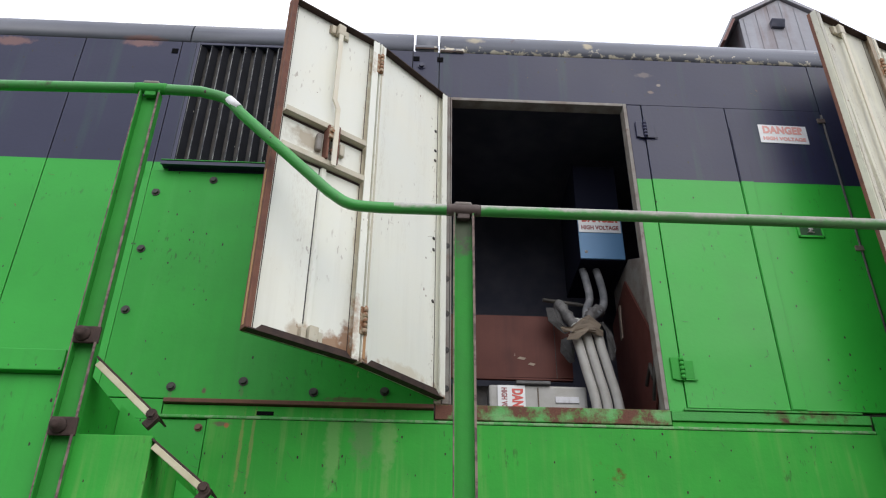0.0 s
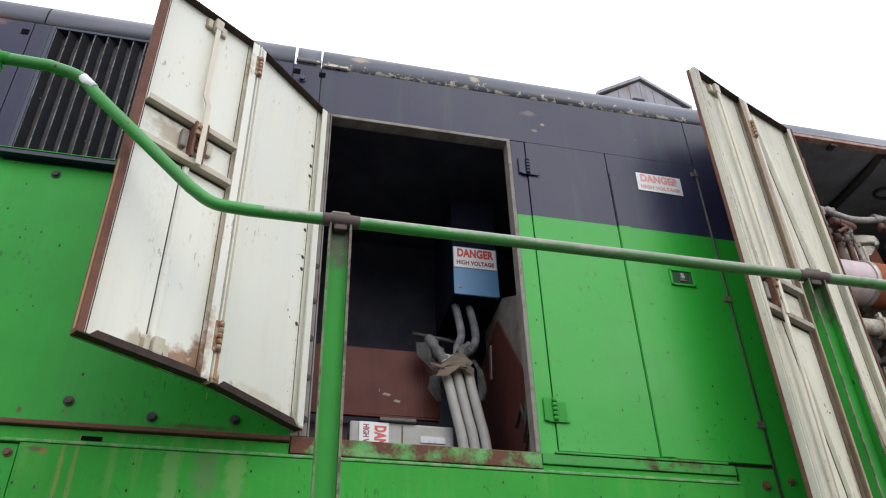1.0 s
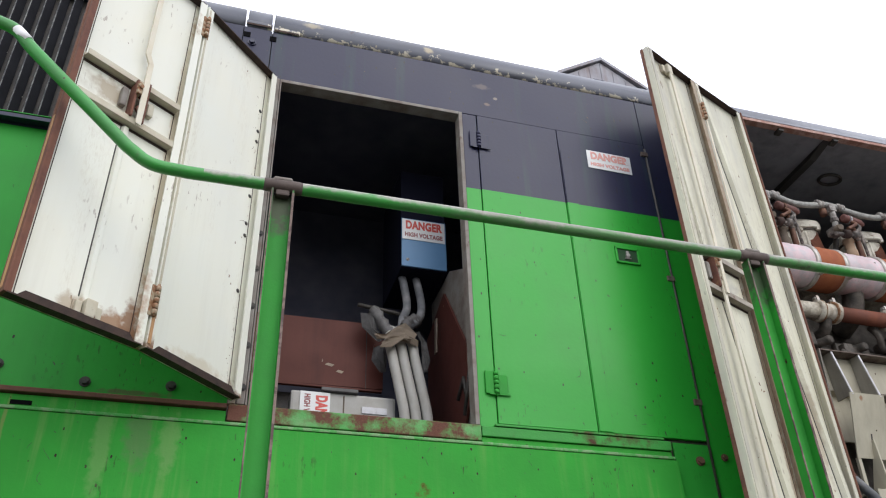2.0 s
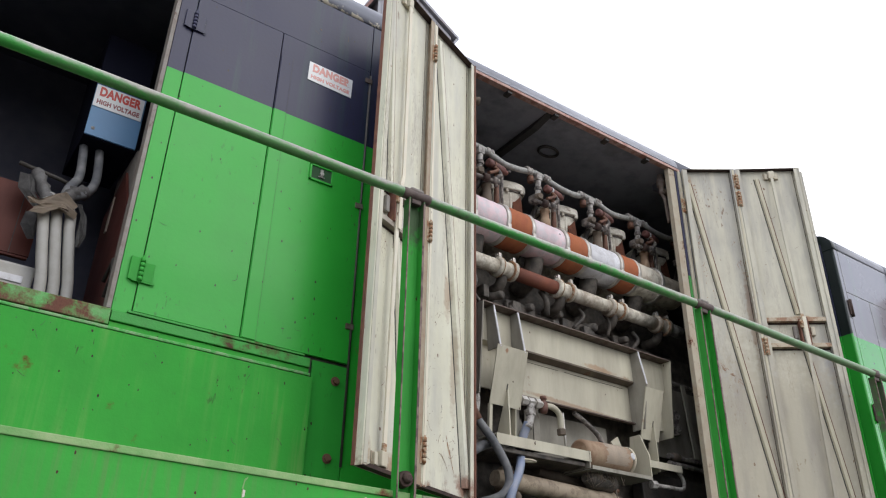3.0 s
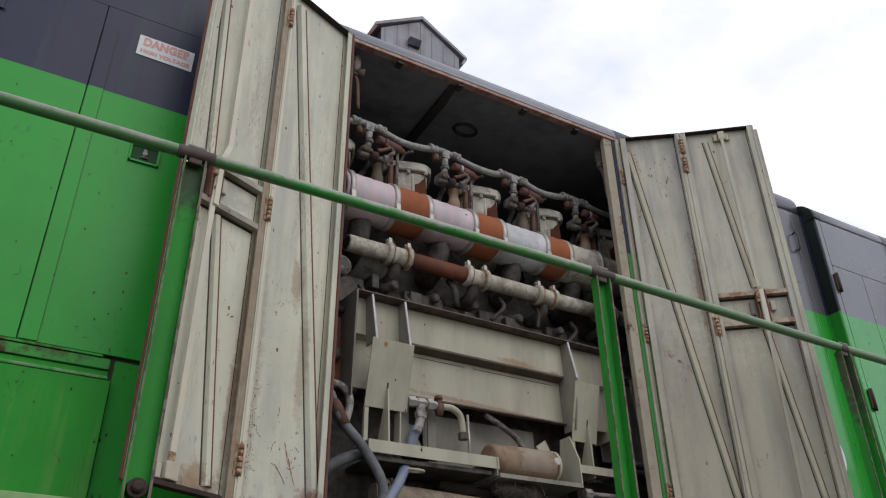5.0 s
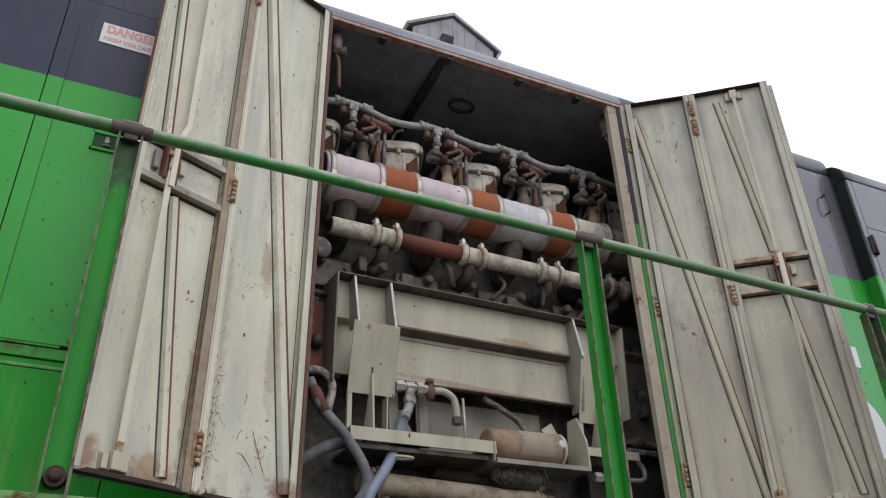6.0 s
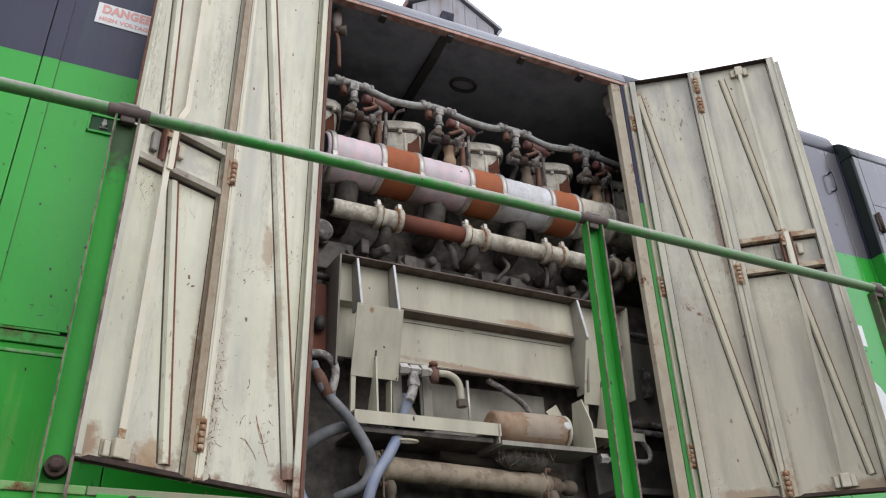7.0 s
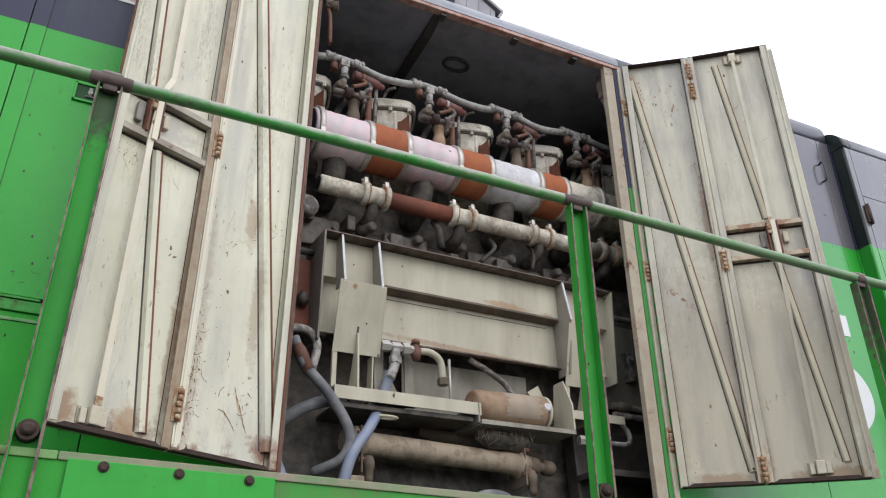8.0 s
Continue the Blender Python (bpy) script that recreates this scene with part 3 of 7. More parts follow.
m_sheet = surface("weathered_sheet_metal", (0.34, 0.345, 0.38), (0.23, 0.225, 0.245), rough=0.6, metal=0.1, grain=0.5, streak=1.0, streak_colour=(0.19, 0.105, 0.085), bump=0.15, scale=2.2, streak_scale=4.6)
m_cooler = surface("dusty_cooler_pipe_paint", (0.37, 0.30, 0.215), (0.24, 0.185, 0.13), crisp=True, rough=0.65, grain=0.4, rust=0.35, bump=0.2, scale=8.0, streak=0.4, blotch=0.4, blotch_colour=(0.15, 0.115, 0.085))
m_post_edge = surface("rubbed_post_edge", (0.20, 0.145, 0.12), (0.095, 0.06, 0.055), crisp=True, rough=0.6, grain=0.4, bump=0.2, scale=12.0, spec=0.3)
m_gravel = surface("gravel_ballast", (0.080, 0.076, 0.070), (0.050, 0.047, 0.043), rough=0.9, grain=0.6, bump=0.9, scale=9.0)
m_yellowedge = surface("worn_cream_edge", (0.58, 0.55, 0.38), (0.40, 0.36, 0.22), rough=0.6, grain=0.3, chips=0.8, bump=0.15, scale=12.0)


# ---- building helpers ----
ORG = {}


def thing(name, org=(0, 0, 0), turn=0.0, label="", category="", group="", kind=""):
    ob = new(name)
    ob.empty_display_size = 0.1
    ob.matrix_world = pose(*org, 0, 0, turn)
    ORG[ob] = Vector(org)
    return tagged(ob, label, category, group, kind)


def part(name, bm, mat, parent, label=""):
    me = bpy.data.meshes.new(name)
    bmesh.ops.translate(bm, verts=bm.verts, vec=-ORG[parent])
    bm.normal_update()
    bm.to_mesh(me)
    bm.free()
    me.materials.append(mat)
    ob = new(name, me)
    ob.parent = parent
    ORG[ob] = ORG[parent]
    return tagged(ob, label)


def solo(name, bm, mat, org, label="", category="", group="", kind=""):
    """A thing of one mesh, standing at org."""
    me = bpy.data.meshes.new(name)
    bmesh.ops.translate(bm, verts=bm.verts, vec=-Vector(org))
    bm.normal_update()
    bm.to_mesh(me)
    bm.free()
    me.materials.append(mat)
    ob = new(name, me)
    ob.location = org
    ORG[ob] = Vector(org)
    return tagged(ob, label, category, group, kind)


def B():
    return bmesh.new()


def box(bm, a, b, m=None, bevel=0.0):
    x0, x1 = sorted((a[0], b[0]))
    y0, y1 = sorted((a[1], b[1]))
    z0, z1 = sorted((a[2], b[2]))
    vs = [bm.verts.new((x, y, z)) for z in (z0, z1) for x, y in ((x0, y0), (x1, y0), (x1, y1), (x0, y1))]
    fs = [bm.faces.new([vs[i] for i in q]) for q in ((3, 2, 1, 0), (4, 5, 6, 7), (0, 1, 5, 4), (1, 2, 6, 5), (2, 3, 7, 6), (3, 0, 4, 7))]
    if bevel:
        es = list({e for f in fs for e in f.edges})
        r = bmesh.ops.bevel(bm, geom=es, offset=bevel, segments=2, affect="EDGES", profile=0.6)
        vs = list({v for f in r["faces"] for v in f.verts} | {v for v in vs if v.is_valid})
    if m is not None:
        bmesh.ops.transform(bm, matrix=m, verts=vs)
    return bm


def prism(bm, pts, axis, lo, hi, m=None):
    """A polygon of (p, q) points drawn out along an axis: x takes (y, z), y takes (x, z), z takes (x, y)."""
    def at(p, q, s):
        return {"x": (s, p, q), "y": (p, s, q), "z": (p, q, s)}[axis]
    a, b = [bm.verts.new(at(p, q, lo)) for p, q in pts], [bm.verts.new(at(p, q, hi)) for p, q in pts]
    n = len(pts)
    fs = [bm.faces.new(a[::-1]), bm.faces.new(b)]
    fs += [bm.faces.new((a[i], a[(i + 1) % n], b[(i + 1) % n], b[i])) for i in range(n)]
    bmesh.ops.recalc_face_normals(bm, faces=fs)
    if m is not None:
        bmesh.ops.transform(bm, matrix=m, verts=a + b)
    return bm


def tube(bm, pts, r, seg=12, caps=True, smooth=True):
    """A round bar along points; r is one radius or one a point."""
    pts = [Vector(p) for p in pts]
    rs = r if isinstance(r, (list, tuple)) else [r] * len(pts)
    rings, up = [], None
    for i, p in enumerate(pts):
        d = (pts[min(i + 1, len(pts) - 1)] - pts[max(i - 1, 0)])
        if d.length < 1e-9:
            d = pts[-1] - pts[0]
        d.normalize()
        if up is None:
            up = d.cross(Vector((0, 0, 1)) if abs(d.z) < 0.9 else Vector((1, 0, 0))).normalized()
        up = (up - d * up.dot(d)).normalized()
        side = d.cross(up)
        rings.append([bm.verts.new(p + rs[i] * (math.cos(a) * up + math.sin(a) * side)) for a in (2 * math.pi * k / seg for k in range(seg))])
    for a, b in zip(rings, rings[1:]):
        for k in range(seg):
            f = bm.faces.new((a[k], a[(k + 1) % seg], b[(k + 1) % seg], b[k]))
            f.smooth = smooth
    if caps:
        bm.faces.new(rings[0][::-1])
        bm.faces.new(rings[-1])
    return bm


def cyl(bm, p, q, r, seg=14, r2=None):
    return tube(bm, [p, q], [r, r if r2 is None else r2], seg)


def lathe(bm, p, q, profile, seg=20):
    """Rings along the line from p to q: (share of the way, radius)."""
    p, q = Vector(p), Vector(q)
    d = (q - p)
    up = d.normalized().cross(Vector((0, 0, 1)) if abs(d.normalized().z) < 0.9 else Vector((1, 0, 0))).normalized()
    side = d.normalized().cross(up)
    rings = [[bm.verts.new(p + d * s + r * (math.cos(a) * up + math.sin(a) * side)) for a in (2 * math.pi * k / seg for k in range(seg))] for s, r in profile]
    for i, (a, b) in enumerate(zip(rings, rings[1:])):
        flat = abs(profile[i][0] - profile[i + 1][0]) < 1e-6
        for k in range(seg):
            bm.faces.new((a[k], a[(k + 1) % seg], b[(k + 1) % seg], b[k])).smooth = not flat
    bm.faces.new(rings[0][::-1])
    bm.faces.new(rings[-1])
    bmesh.ops.recalc_face_normals(bm, faces=bm.faces)
    return bm


def curve_pts(ctrl, n=8):
    """A smooth run of points through the given ones."""
    c = [Vector(p) for p in ctrl]
    c = [2 * c[0] - c[1], *c, 2 * c[-1] - c[-2]]
    out = []
    for i in range(1, len(c) - 2):
        for k in range(n):
            t = k / n
            out.append(0.5 * ((2 * c[i]) + (c[i + 1] - c[i - 1]) * t + (2 * c[i - 1] - 5 * c[i] + 4 * c[i + 1] - c[i + 2]) * t * t
                              + (3 * c[i] - c[i - 1] - 3 * c[i + 1] + c[i + 2]) * t ** 3))
    return out + [c[-2]]


def bolt_head(bm, p, r=0.014, h=0.012, way=(0, -1, 0)):
    p, way = Vector(p), Vector(way)
    tube(bm, [p, p + way * h * 0.25], r * 1.5, 12, smooth=False)
    tube(bm, [p + way * h * 0.25, p + way * h], r, 6, smooth=False)
    return bm


def text_part(name, words, size, m, mat, parent=None, extrude=0.001, spread=1.0, bold=0.0, width=0.0):
    """Lettering with the built-in font, turned into a mesh; m places its centre, width condenses it."""
    cu = bpy.data.curves.new(name, "FONT")
    cu.body, cu.size, cu.extrude, cu.align_x, cu.align_y, cu.space_character, cu.offset = words, size, extrude, "CENTER", "CENTER", spread, bold
    tmp = new(name + "_draft", cu)
    me = bpy.data.meshes.new_from_object(tmp.evaluated_get(bpy.context.evaluated_depsgraph_get()))
    bpy.data.objects.remove(tmp)
    me.materials.clear()
    me.materials.append(mat)
    if width:
        xs = [v.co.x for v in me.vertices]
        k = width / (max(xs) - min(xs))
        for v in me.vertices:
            v.co.x *= k
    ob = new(name, me)
    ob.matrix_world = m
    if parent is not None:
        ob.parent = parent
        ob.matrix_basis = Matrix.Translation(-ORG[parent]) @ m
        ORG[ob] = ORG[parent]
    return ob


FACING = Matrix(((1, 0, 0, 0), (0, 0, -1, 0), (0, 1, 0, 0), (0, 0, 0, 1)))
Y = 3.0
DECK = 1.86

# ---- ground ----
bm = B()
for i in range(-12, 12):
    for j in range(-12, 12):
        step = 60.0
        vs = [bm.verts.new((x, y, 0.0)) for x, y in ((i * step, j * step), ((i + 1) * step, j * step), ((i + 1) * step, (j + 1) * step), (i * step, (j + 1) * step))]
        bm.faces.new(vs)
bmesh.ops.remove_doubles(bm, verts=bm.verts, dist=0.001)
solo("ground", bm, m_gravel, (0, 0, 0), "grey gravel yard ground beside the locomotive", "ground", kind="structure")

# ---- locomotive body ----
loco = thing("locomotive", (3.0, 3.9, 0.0), 0, "green and black painted locomotive hood with open engine doors", "locomotive")


def panel(x0, x1, z0, z1, mat=m_livery, proud=0.0, name="side_panel", thick=0.012, label="", bevel=0.002):
    return part(name, box(B(), (x0, Y - proud, z0), (x1, Y + thick, z1), bevel=bevel), mat, loco, label)


TOP = 4.508
for x0, x1 in ((-4.6, -1.873), (-1.868, -1.374)):
    panel(x0, x1, 2.532, TOP)
panel(-1.370, -1.296, 3.664, TOP)
cover = panel(-1.370, -0.024, 2.532, 3.660, m_green, 0.006, "bolted_cover", label="green bolted cover plate")
panel(-4.6, -1.104, 2.446, 2.528, m_green, 0.004)
panel(-0.40, -0.024, 3.664, TOP)
panel(-0.020, 1.954, 4.190, TOP)
panel(0.943, 1.016, 2.532, 4.186)
d_a = panel(1.020, 1.449, 2.547, 4.185, proud=0.004, name="access_door")
d_b = panel(1.453, 1.951, 2.547, 4.185, proud=0.004, name="access_door")
part("overlap_shadow_gap", box(B(), (1.5165, Y - 0.0052, 2.55), (1.5180, Y - 0.0045, 4.05)), m_dirty, d_b)
part("overlap_strip", box(B(), (1.456, Y - 0.009, 2.55), (1.516, Y - 0.0045, 4.05), bevel=0.001), m_livery, d_b)
panel(1.958, 2.604, DECK + 0.004, TOP)
panel(1.786, 1.954, DECK + 0.004, 2.530, m_green)
panel(4.430, 5.380, DECK + 0.004, TOP, m_livery_sheen)
panel(5.384, 5.966, DECK + 0.004, TOP, m_livery_sheen)
panel(5.970, 6.072, DECK + 0.004, TOP, m_livery_sheen)
panel(-4.6, -0.918, DECK + 0.004, 2.442, m_green, 0.012, "lower_panel")
panel(-0.913, 1.782, DECK + 0.004, 2.445, m_green_worn, 0.022, "lower_panel", label="rain-streaked green lower panel")
part("ledge", box(B(), (-1.10, Y - 0.022, 2.511), (-0.022, Y + 0.01, 2.529), bevel=0.003), m_edge_brown, loco, "rust-brown ledge strip")
part("ledge", box(B(), (-1.10, Y - 0.004, 2.464), (-0.022, Y + 0.01, 2.508), bevel=0.003), m_green_worn, loco)
part("ledge", box(B(), (0.945, Y - 0.014, 2.488), (1.770, Y + 0.01, 2.528), bevel=0.003), m_rust_green, loco)
part("ledge", box(B(), (0.945, Y - 0.005, 2.464), (1.770, Y + 0.01, 2.485), bevel=0.002), m_green_worn, loco)
part("ledge", box(B(), (-1.10, Y - 0.026, 2.4465), (1.770, Y + 0.01, 2.459), bevel=0.004), m_weld, loco, "pale chipped weld seam")
part("ledge", box(B(), (1.0, Y - 0.018, 2.531), (1.74, Y + 0.0, 2.540), bevel=0.002), m_rust_green, loco)
# dark backing behind the joints
for x0, x1, z0, z1 in ((-4.6, -0.03, DECK, 3.66), (-4.6, -1.30, 3.66, 4.5), (0.96, 2.600, DECK, 4.5), (-0.03, 0.96, DECK, 2.50), (-0.4, 0.96, 4.21, 4.5), (4.52, 6.07, DECK, 4.5)):
    part("inner_lining", box(B(), (x0, Y + 0.016, z0), (x1, Y + 0.03, z1)), m_dirty, loco)
# bolts of the covers
for x, z in ((-1.325, 3.533), (-1.331, 3.225), (-1.336, 2.921), (-1.083, 2.58), (-0.798, 2.61), (-0.511, 2.571), (-0.224, 2.582), (-1.072, 3.612), (-0.60, 3.61)):
    part("bolt", bolt_head(B(), (x, Y - 0.006, z), 0.013, 0.014), m_dirty, cover)
for x, z in ((-0.945, 2.41), (-1.15, 2.40), (-0.94, 2.21), (-1.42, 3.66)):
    part("bolt", bolt_head(B(), (x, Y - 0.012, z), 0.011, 0.012), m_brass, loco)
part("slot", box(B(), (-0.728, Y - 0.0065, 2.470), (-0.660, Y - 0.0035, 2.486)), m_hole, loco)

# joint rod beside the access door
part("seam_rod", tube(B(), [(1.955, Y - 0.004, 2.1), (1.955, Y - 0.004, 4.16)], 0.006, 8), m_dirty, loco)
for z in (3.35, 2.72, 4.12):
    part("rod_clip", box(B(), (1.925, Y - 0.012, z - 0.014), (1.965, Y, z + 0.014), bevel=0.003), m_rust_edge, loco)
part("bolt", bolt_head(B(), (1.90, Y - 0.001, 2.457), 0.014, 0.012), m_brass, loco)
part("bolt", bolt_head(B(), (1.891, Y - 0.001, 2.125), 0.014, 0.012), m_brass, loco)
part("bolt", bolt_head(B(), (2.02, Y - 0.001, 2.48), 0.011, 0.012), m_brass, loco)
part("paint_patch", box(B(), (2.195, Y - 0.0035, 3.575), (2.330, Y - 0.0005, 3.67)), m_orange, loco, "orange paint patch")


def strap_hinge(x, z, parent):
    bm = B()
    box(bm, (x - 0.045, Y - 0.011, z - 0.05), (x - 0.008, Y - 0.003, z + 0.05), bevel=0.003)
    box(bm, (x + 0.008, Y - 0.013, z - 0.05), (x + 0.05, Y - 0.005, z + 0.035), bevel=0.003)
    for k in range(5):
        cyl(bm, (x, Y - 0.014, z - 0.05 + k * 0.02), (x, Y - 0.014, z - 0.034 + k * 0.02), 0.010, 10)
    tube(bm, [(x, Y - 0.014, z - 0.06), (x, Y - 0.014, z + 0.06)], 0.005, 8)
    box(bm, (x - 0.03, Y - 0.014, z - 0.055), (x + 0.06, Y - 0.010, z - 0.049))
    return part("hinge", bm, m_livery if z > STRIPE else m_green_post, parent)


strap_hinge(1.018, 2.72, d_a)
strap_hinge(1.018, 4.02, d_a)


def pocket_latch(x, z, y, parent):
    """A recessed latch: frame, dark pocket, T handle."""
    bm = B()
    w, h = 0.062, 0.045
    for a, b in (((-w, -h), (w, -h + 0.010)), ((-w, h - 0.010), (w, h)), ((-w, -h), (-w + 0.010, h)), ((w - 0.010, -h), (w, h))):
        box(bm, (x + a[0], y - 0.010, z + a[1]), (x + b[0], y - 0.001, z + b[1]), bevel=0.002)
    part("latch", bm, m_livery, parent)
    part("pocket", box(B(), (x - w + 0.01, y - 0.004, z - h + 0.01), (x + w - 0.01, y - 0.001, z + h - 0.01)), m_pocket, parent)
    bm = B()
    box(bm, (x - 0.007, y - 0.012, z - 0.016), (x + 0.007, y - 0.004, z + 0.024), bevel=0.002)
    cyl(bm, (x, y - 0.004, z), (x, y - 0.015, z), 0.010, 12)
    box(bm, (x - 0.016, y - 0.011, z - 0.020), (x + 0.016, y - 0.005, z - 0.014), bevel=0.002)
    part("latch_handle", bm, m_metal, parent)


pocket_latch(1.732, 3.445, Y - 0.004, d_b)
pocket_latch(2.27, 3.275, Y, loco)

# air grille with upright louvres
grille = part("air_grille", box(B(), (-1.292, Y + 0.035, 3.68), (-0.402, Y + 0.045, 4.506)), m_dirty, loco, "black louvred air intake grille")
bm = B()
for a, b in (((-1.294, 3.664), (-1.276, 4.506)), ((-0.420, 3.664), (-0.402, 4.506)), ((-1.276, 4.490), (-0.420, 4.506)), ((-1.276, 3.664), (-0.420, 3.684))):
    box(bm, (a[0], Y - 0.004, a[1]), (b[0], Y + 0.03, b[1]), bevel=0.003)
part("grille_frame", bm, m_black, grille)
for k in range(15):
    x = -1.258 + k * 0.058
    m = pose(x, Y + 0.014, 4.087, 0, 0, 38)
    part("louvre", box(B(), (-0.019, -0.004, -0.402), (0.019, 0.004, 0.402), m, 0.0015), m_louvre, grille)
    part("louvre_edge", box(B(), (-0.0215, -0.0045, -0.402), (-0.0192, 0.0045, 0.402), m, 0.0008), m_louvre_edge, grille)
bm = B()
prism(bm, [(Y - 0.002, 3.692), (Y - 0.055, 3.682), (Y - 0.055, 3.664), (Y - 0.047, 3.664), (Y - 0.044, 3.674), (Y - 0.002, 3.676)], "x", -1.318, -0.40)
part("drip_lip", bm, m_black, grille)
part("lip_edge", box(B(), (-1.318, Y - 0.056, 3.6835), (-0.40, Y - 0.004, 3.6875), pose(0, 0, 0.004), 0.001), m_green, grille)

# roof edge in sections, roof deck and far wall


def roof_edge(x0, x1, low, mat=m_roof, y=Y, top=4.568, r=0.162):
    pts = [(y, low), (y, top)]
    pts += [(y + r - r * math.cos(a), top + r * math.sin(a)) for a in (radians(d) for d in range(10, 91, 10))]
    pts += [(y + r + 0.08, top + r), (y + r + 0.08, low)]
    bm = prism(B(), pts, "x", x0, x1)
    for f in bm.faces:
        f.smooth = abs(f.normal.x) < 0.5 and f.calc_area() > 0
    return part("roof_edge", bm, mat, loco)


for x0, x1, low in ((-4.6, -1.338, 4.514), (-1.330, -0.160, 4.514), (-0.147, -0.029, 4.514), (-0.016, 2.602, 4.514), (2.604, 4.427, 4.578), (4.429, 6.072, 4.514)):
    roof_edge(x0, x1, low, m_roof_highlight if low > 4.55 else m_roof)
for x, z in ((-1.40, 4.44), (-0.142, 4.452), (-0.017, 4.452)):
    part("lifting_hole", box(B(), (x - 0.016, Y - 0.003, z - 0.016), (x + 0.016, Y + 0.002, z + 0.016)), m_hole, loco)
for x0, x1, z in ((-0.152, -0.026, 4.520), (-0.018, 0.11, 4.506)):
    part("roof_strap", box(B(), (x0, Y - 0.007, z), (x1, Y + 0.01, z + 0.030), bevel=0.003), m_roof, loco)
    part("strap_rust", box(B(), (x0 + 0.002, Y - 0.0085, z - 0.001), (x1 - 0.004, Y - 0.006, z + 0.012), bevel=0.001), m_darkrust, loco)
part("knob", bolt_head(B(), (-0.114, Y - 0.001, 4.401), 0.014, 0.016), m_black, loco)
part("cover_joint", box(B(), (-0.163, Y - 0.0015, 3.70), (-0.159, Y + 0.0002, 4.50)), m_hole, loco)
part("roof_deck", box(B(), (-4.6, Y + 0.10, 4.575), (6.07, 4.80, 4.60)), m_roof, loco)
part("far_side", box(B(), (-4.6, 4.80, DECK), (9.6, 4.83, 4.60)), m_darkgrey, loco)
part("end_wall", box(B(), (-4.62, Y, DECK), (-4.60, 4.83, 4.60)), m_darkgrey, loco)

# electrical compartment: opening frame and inside
bm = B()
for a, b in (((0.039, 2.534), (0.046, 4.186)), ((0.922, 2.534), (0.940, 4.186)), ((0.046, 4.168), (0.922, 4.186))):
    box(bm, (a[0], Y - 0.010, a[1]), (b[0], Y + 0.055, b[1]), bevel=0.003)
part("opening_frame", bm, m_frame, loco, "worn grey-brown steel opening frame")
part("opening_sill", box(B(), (-0.018, Y - 0.014, 2.468), (0.942, Y + 0.06, 2.532), bevel=0.004),
     surface("chipped_sill_paint", (0.05, 0.34, 0.055), (0.16, 0.33, 0.13), rough=0.6, grain=0.3, bump=0.3, scale=10.0, rust=1.02, rust_colour=(0.18, 0.075, 0.05), chips=1.2, chip_scale=34.0), loco, "green sill with rust-brown chipped paint")
part("jamb", box(B(), (-0.022, Y - 0.008, 2.535), (0.005, Y + 0.02, 4.186), bevel=0.003), m_jamb, loco)
part("hinge_strip", box(B(), (0.008, Y - 0.011, 2.535), (0.037, Y + 0.03, 4.186), bevel=0.003), m_frame, loco, "worn grey-brown hinge strip")
for k in range(5):
    part("bolt", bolt_head(B(), (0.024, Y - 0.011, 2.60 + 0.172 * k), 0.010, 0.009), m_dirty, loco)
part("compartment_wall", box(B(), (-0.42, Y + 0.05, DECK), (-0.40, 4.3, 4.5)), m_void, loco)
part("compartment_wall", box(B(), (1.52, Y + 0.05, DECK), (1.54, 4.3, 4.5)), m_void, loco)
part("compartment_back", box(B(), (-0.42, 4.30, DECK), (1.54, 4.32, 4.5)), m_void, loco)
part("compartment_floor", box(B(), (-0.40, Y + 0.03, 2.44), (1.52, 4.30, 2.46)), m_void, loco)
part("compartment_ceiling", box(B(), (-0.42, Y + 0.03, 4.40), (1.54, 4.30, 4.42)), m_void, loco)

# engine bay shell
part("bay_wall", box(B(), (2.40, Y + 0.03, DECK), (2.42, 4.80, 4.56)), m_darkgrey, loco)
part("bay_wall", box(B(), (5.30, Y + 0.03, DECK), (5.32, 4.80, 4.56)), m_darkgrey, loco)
ceil = part("bay_ceiling", box(B(), (2.42, Y + 0.008, 4.560), (5.30, 4.80, 4.574)), m_ceiling, loco, "grimy grey bay ceiling")
part("ceiling_beam", prism(B(), [(3.05, 4.559), (4.78, 4.559), (4.78, 4.53), (3.2, 4.53)], "x", 3.26, 3.31), m_darkgrey, ceil)
bm = B()
ring = [(3.54 + 0.075 * math.cos(a), 3.36 + 0.05 * math.sin(a), 4.548) for a in (2 * math.pi * k / 24 for k in range(25))]
tube(bm, ring, 0.010, 8, caps=False)
part("drain_ring", bm, m_dirty, ceil)
bm = B()
box(bm, (2.606, Y - 0.012, 4.534), (4.427, Y + 0.03, 4.555), bevel=0.003)
part("opening_header", bm, m_headrust, loco, "rust-edged steel header over the engine bay")
part("opening_jamb", box(B(), (2.6055, Y - 0.022, DECK + 0.004), (2.632, Y + 0.05, 4.532), bevel=0.003), m_rust_edge, loco)
part("opening_jamb", box(B(), (4.312, Y - 0.004, DECK + 0.004), (4.374, Y + 0.03, 4.532), bevel=0.003), m_jamb, loco)
part("jamb_strip", box(B(), (4.401, Y - 0.016, DECK + 0.004), (4.4285, Y + 0.02, 4.532), bevel=0.002), m_cream, loco)
part("jamb_strip", box(B(), (4.376, Y - 0.007, DECK + 0.004), (4.399, Y + 0.02, 4.532), bevel=0.002), m_strip_paint, loco)
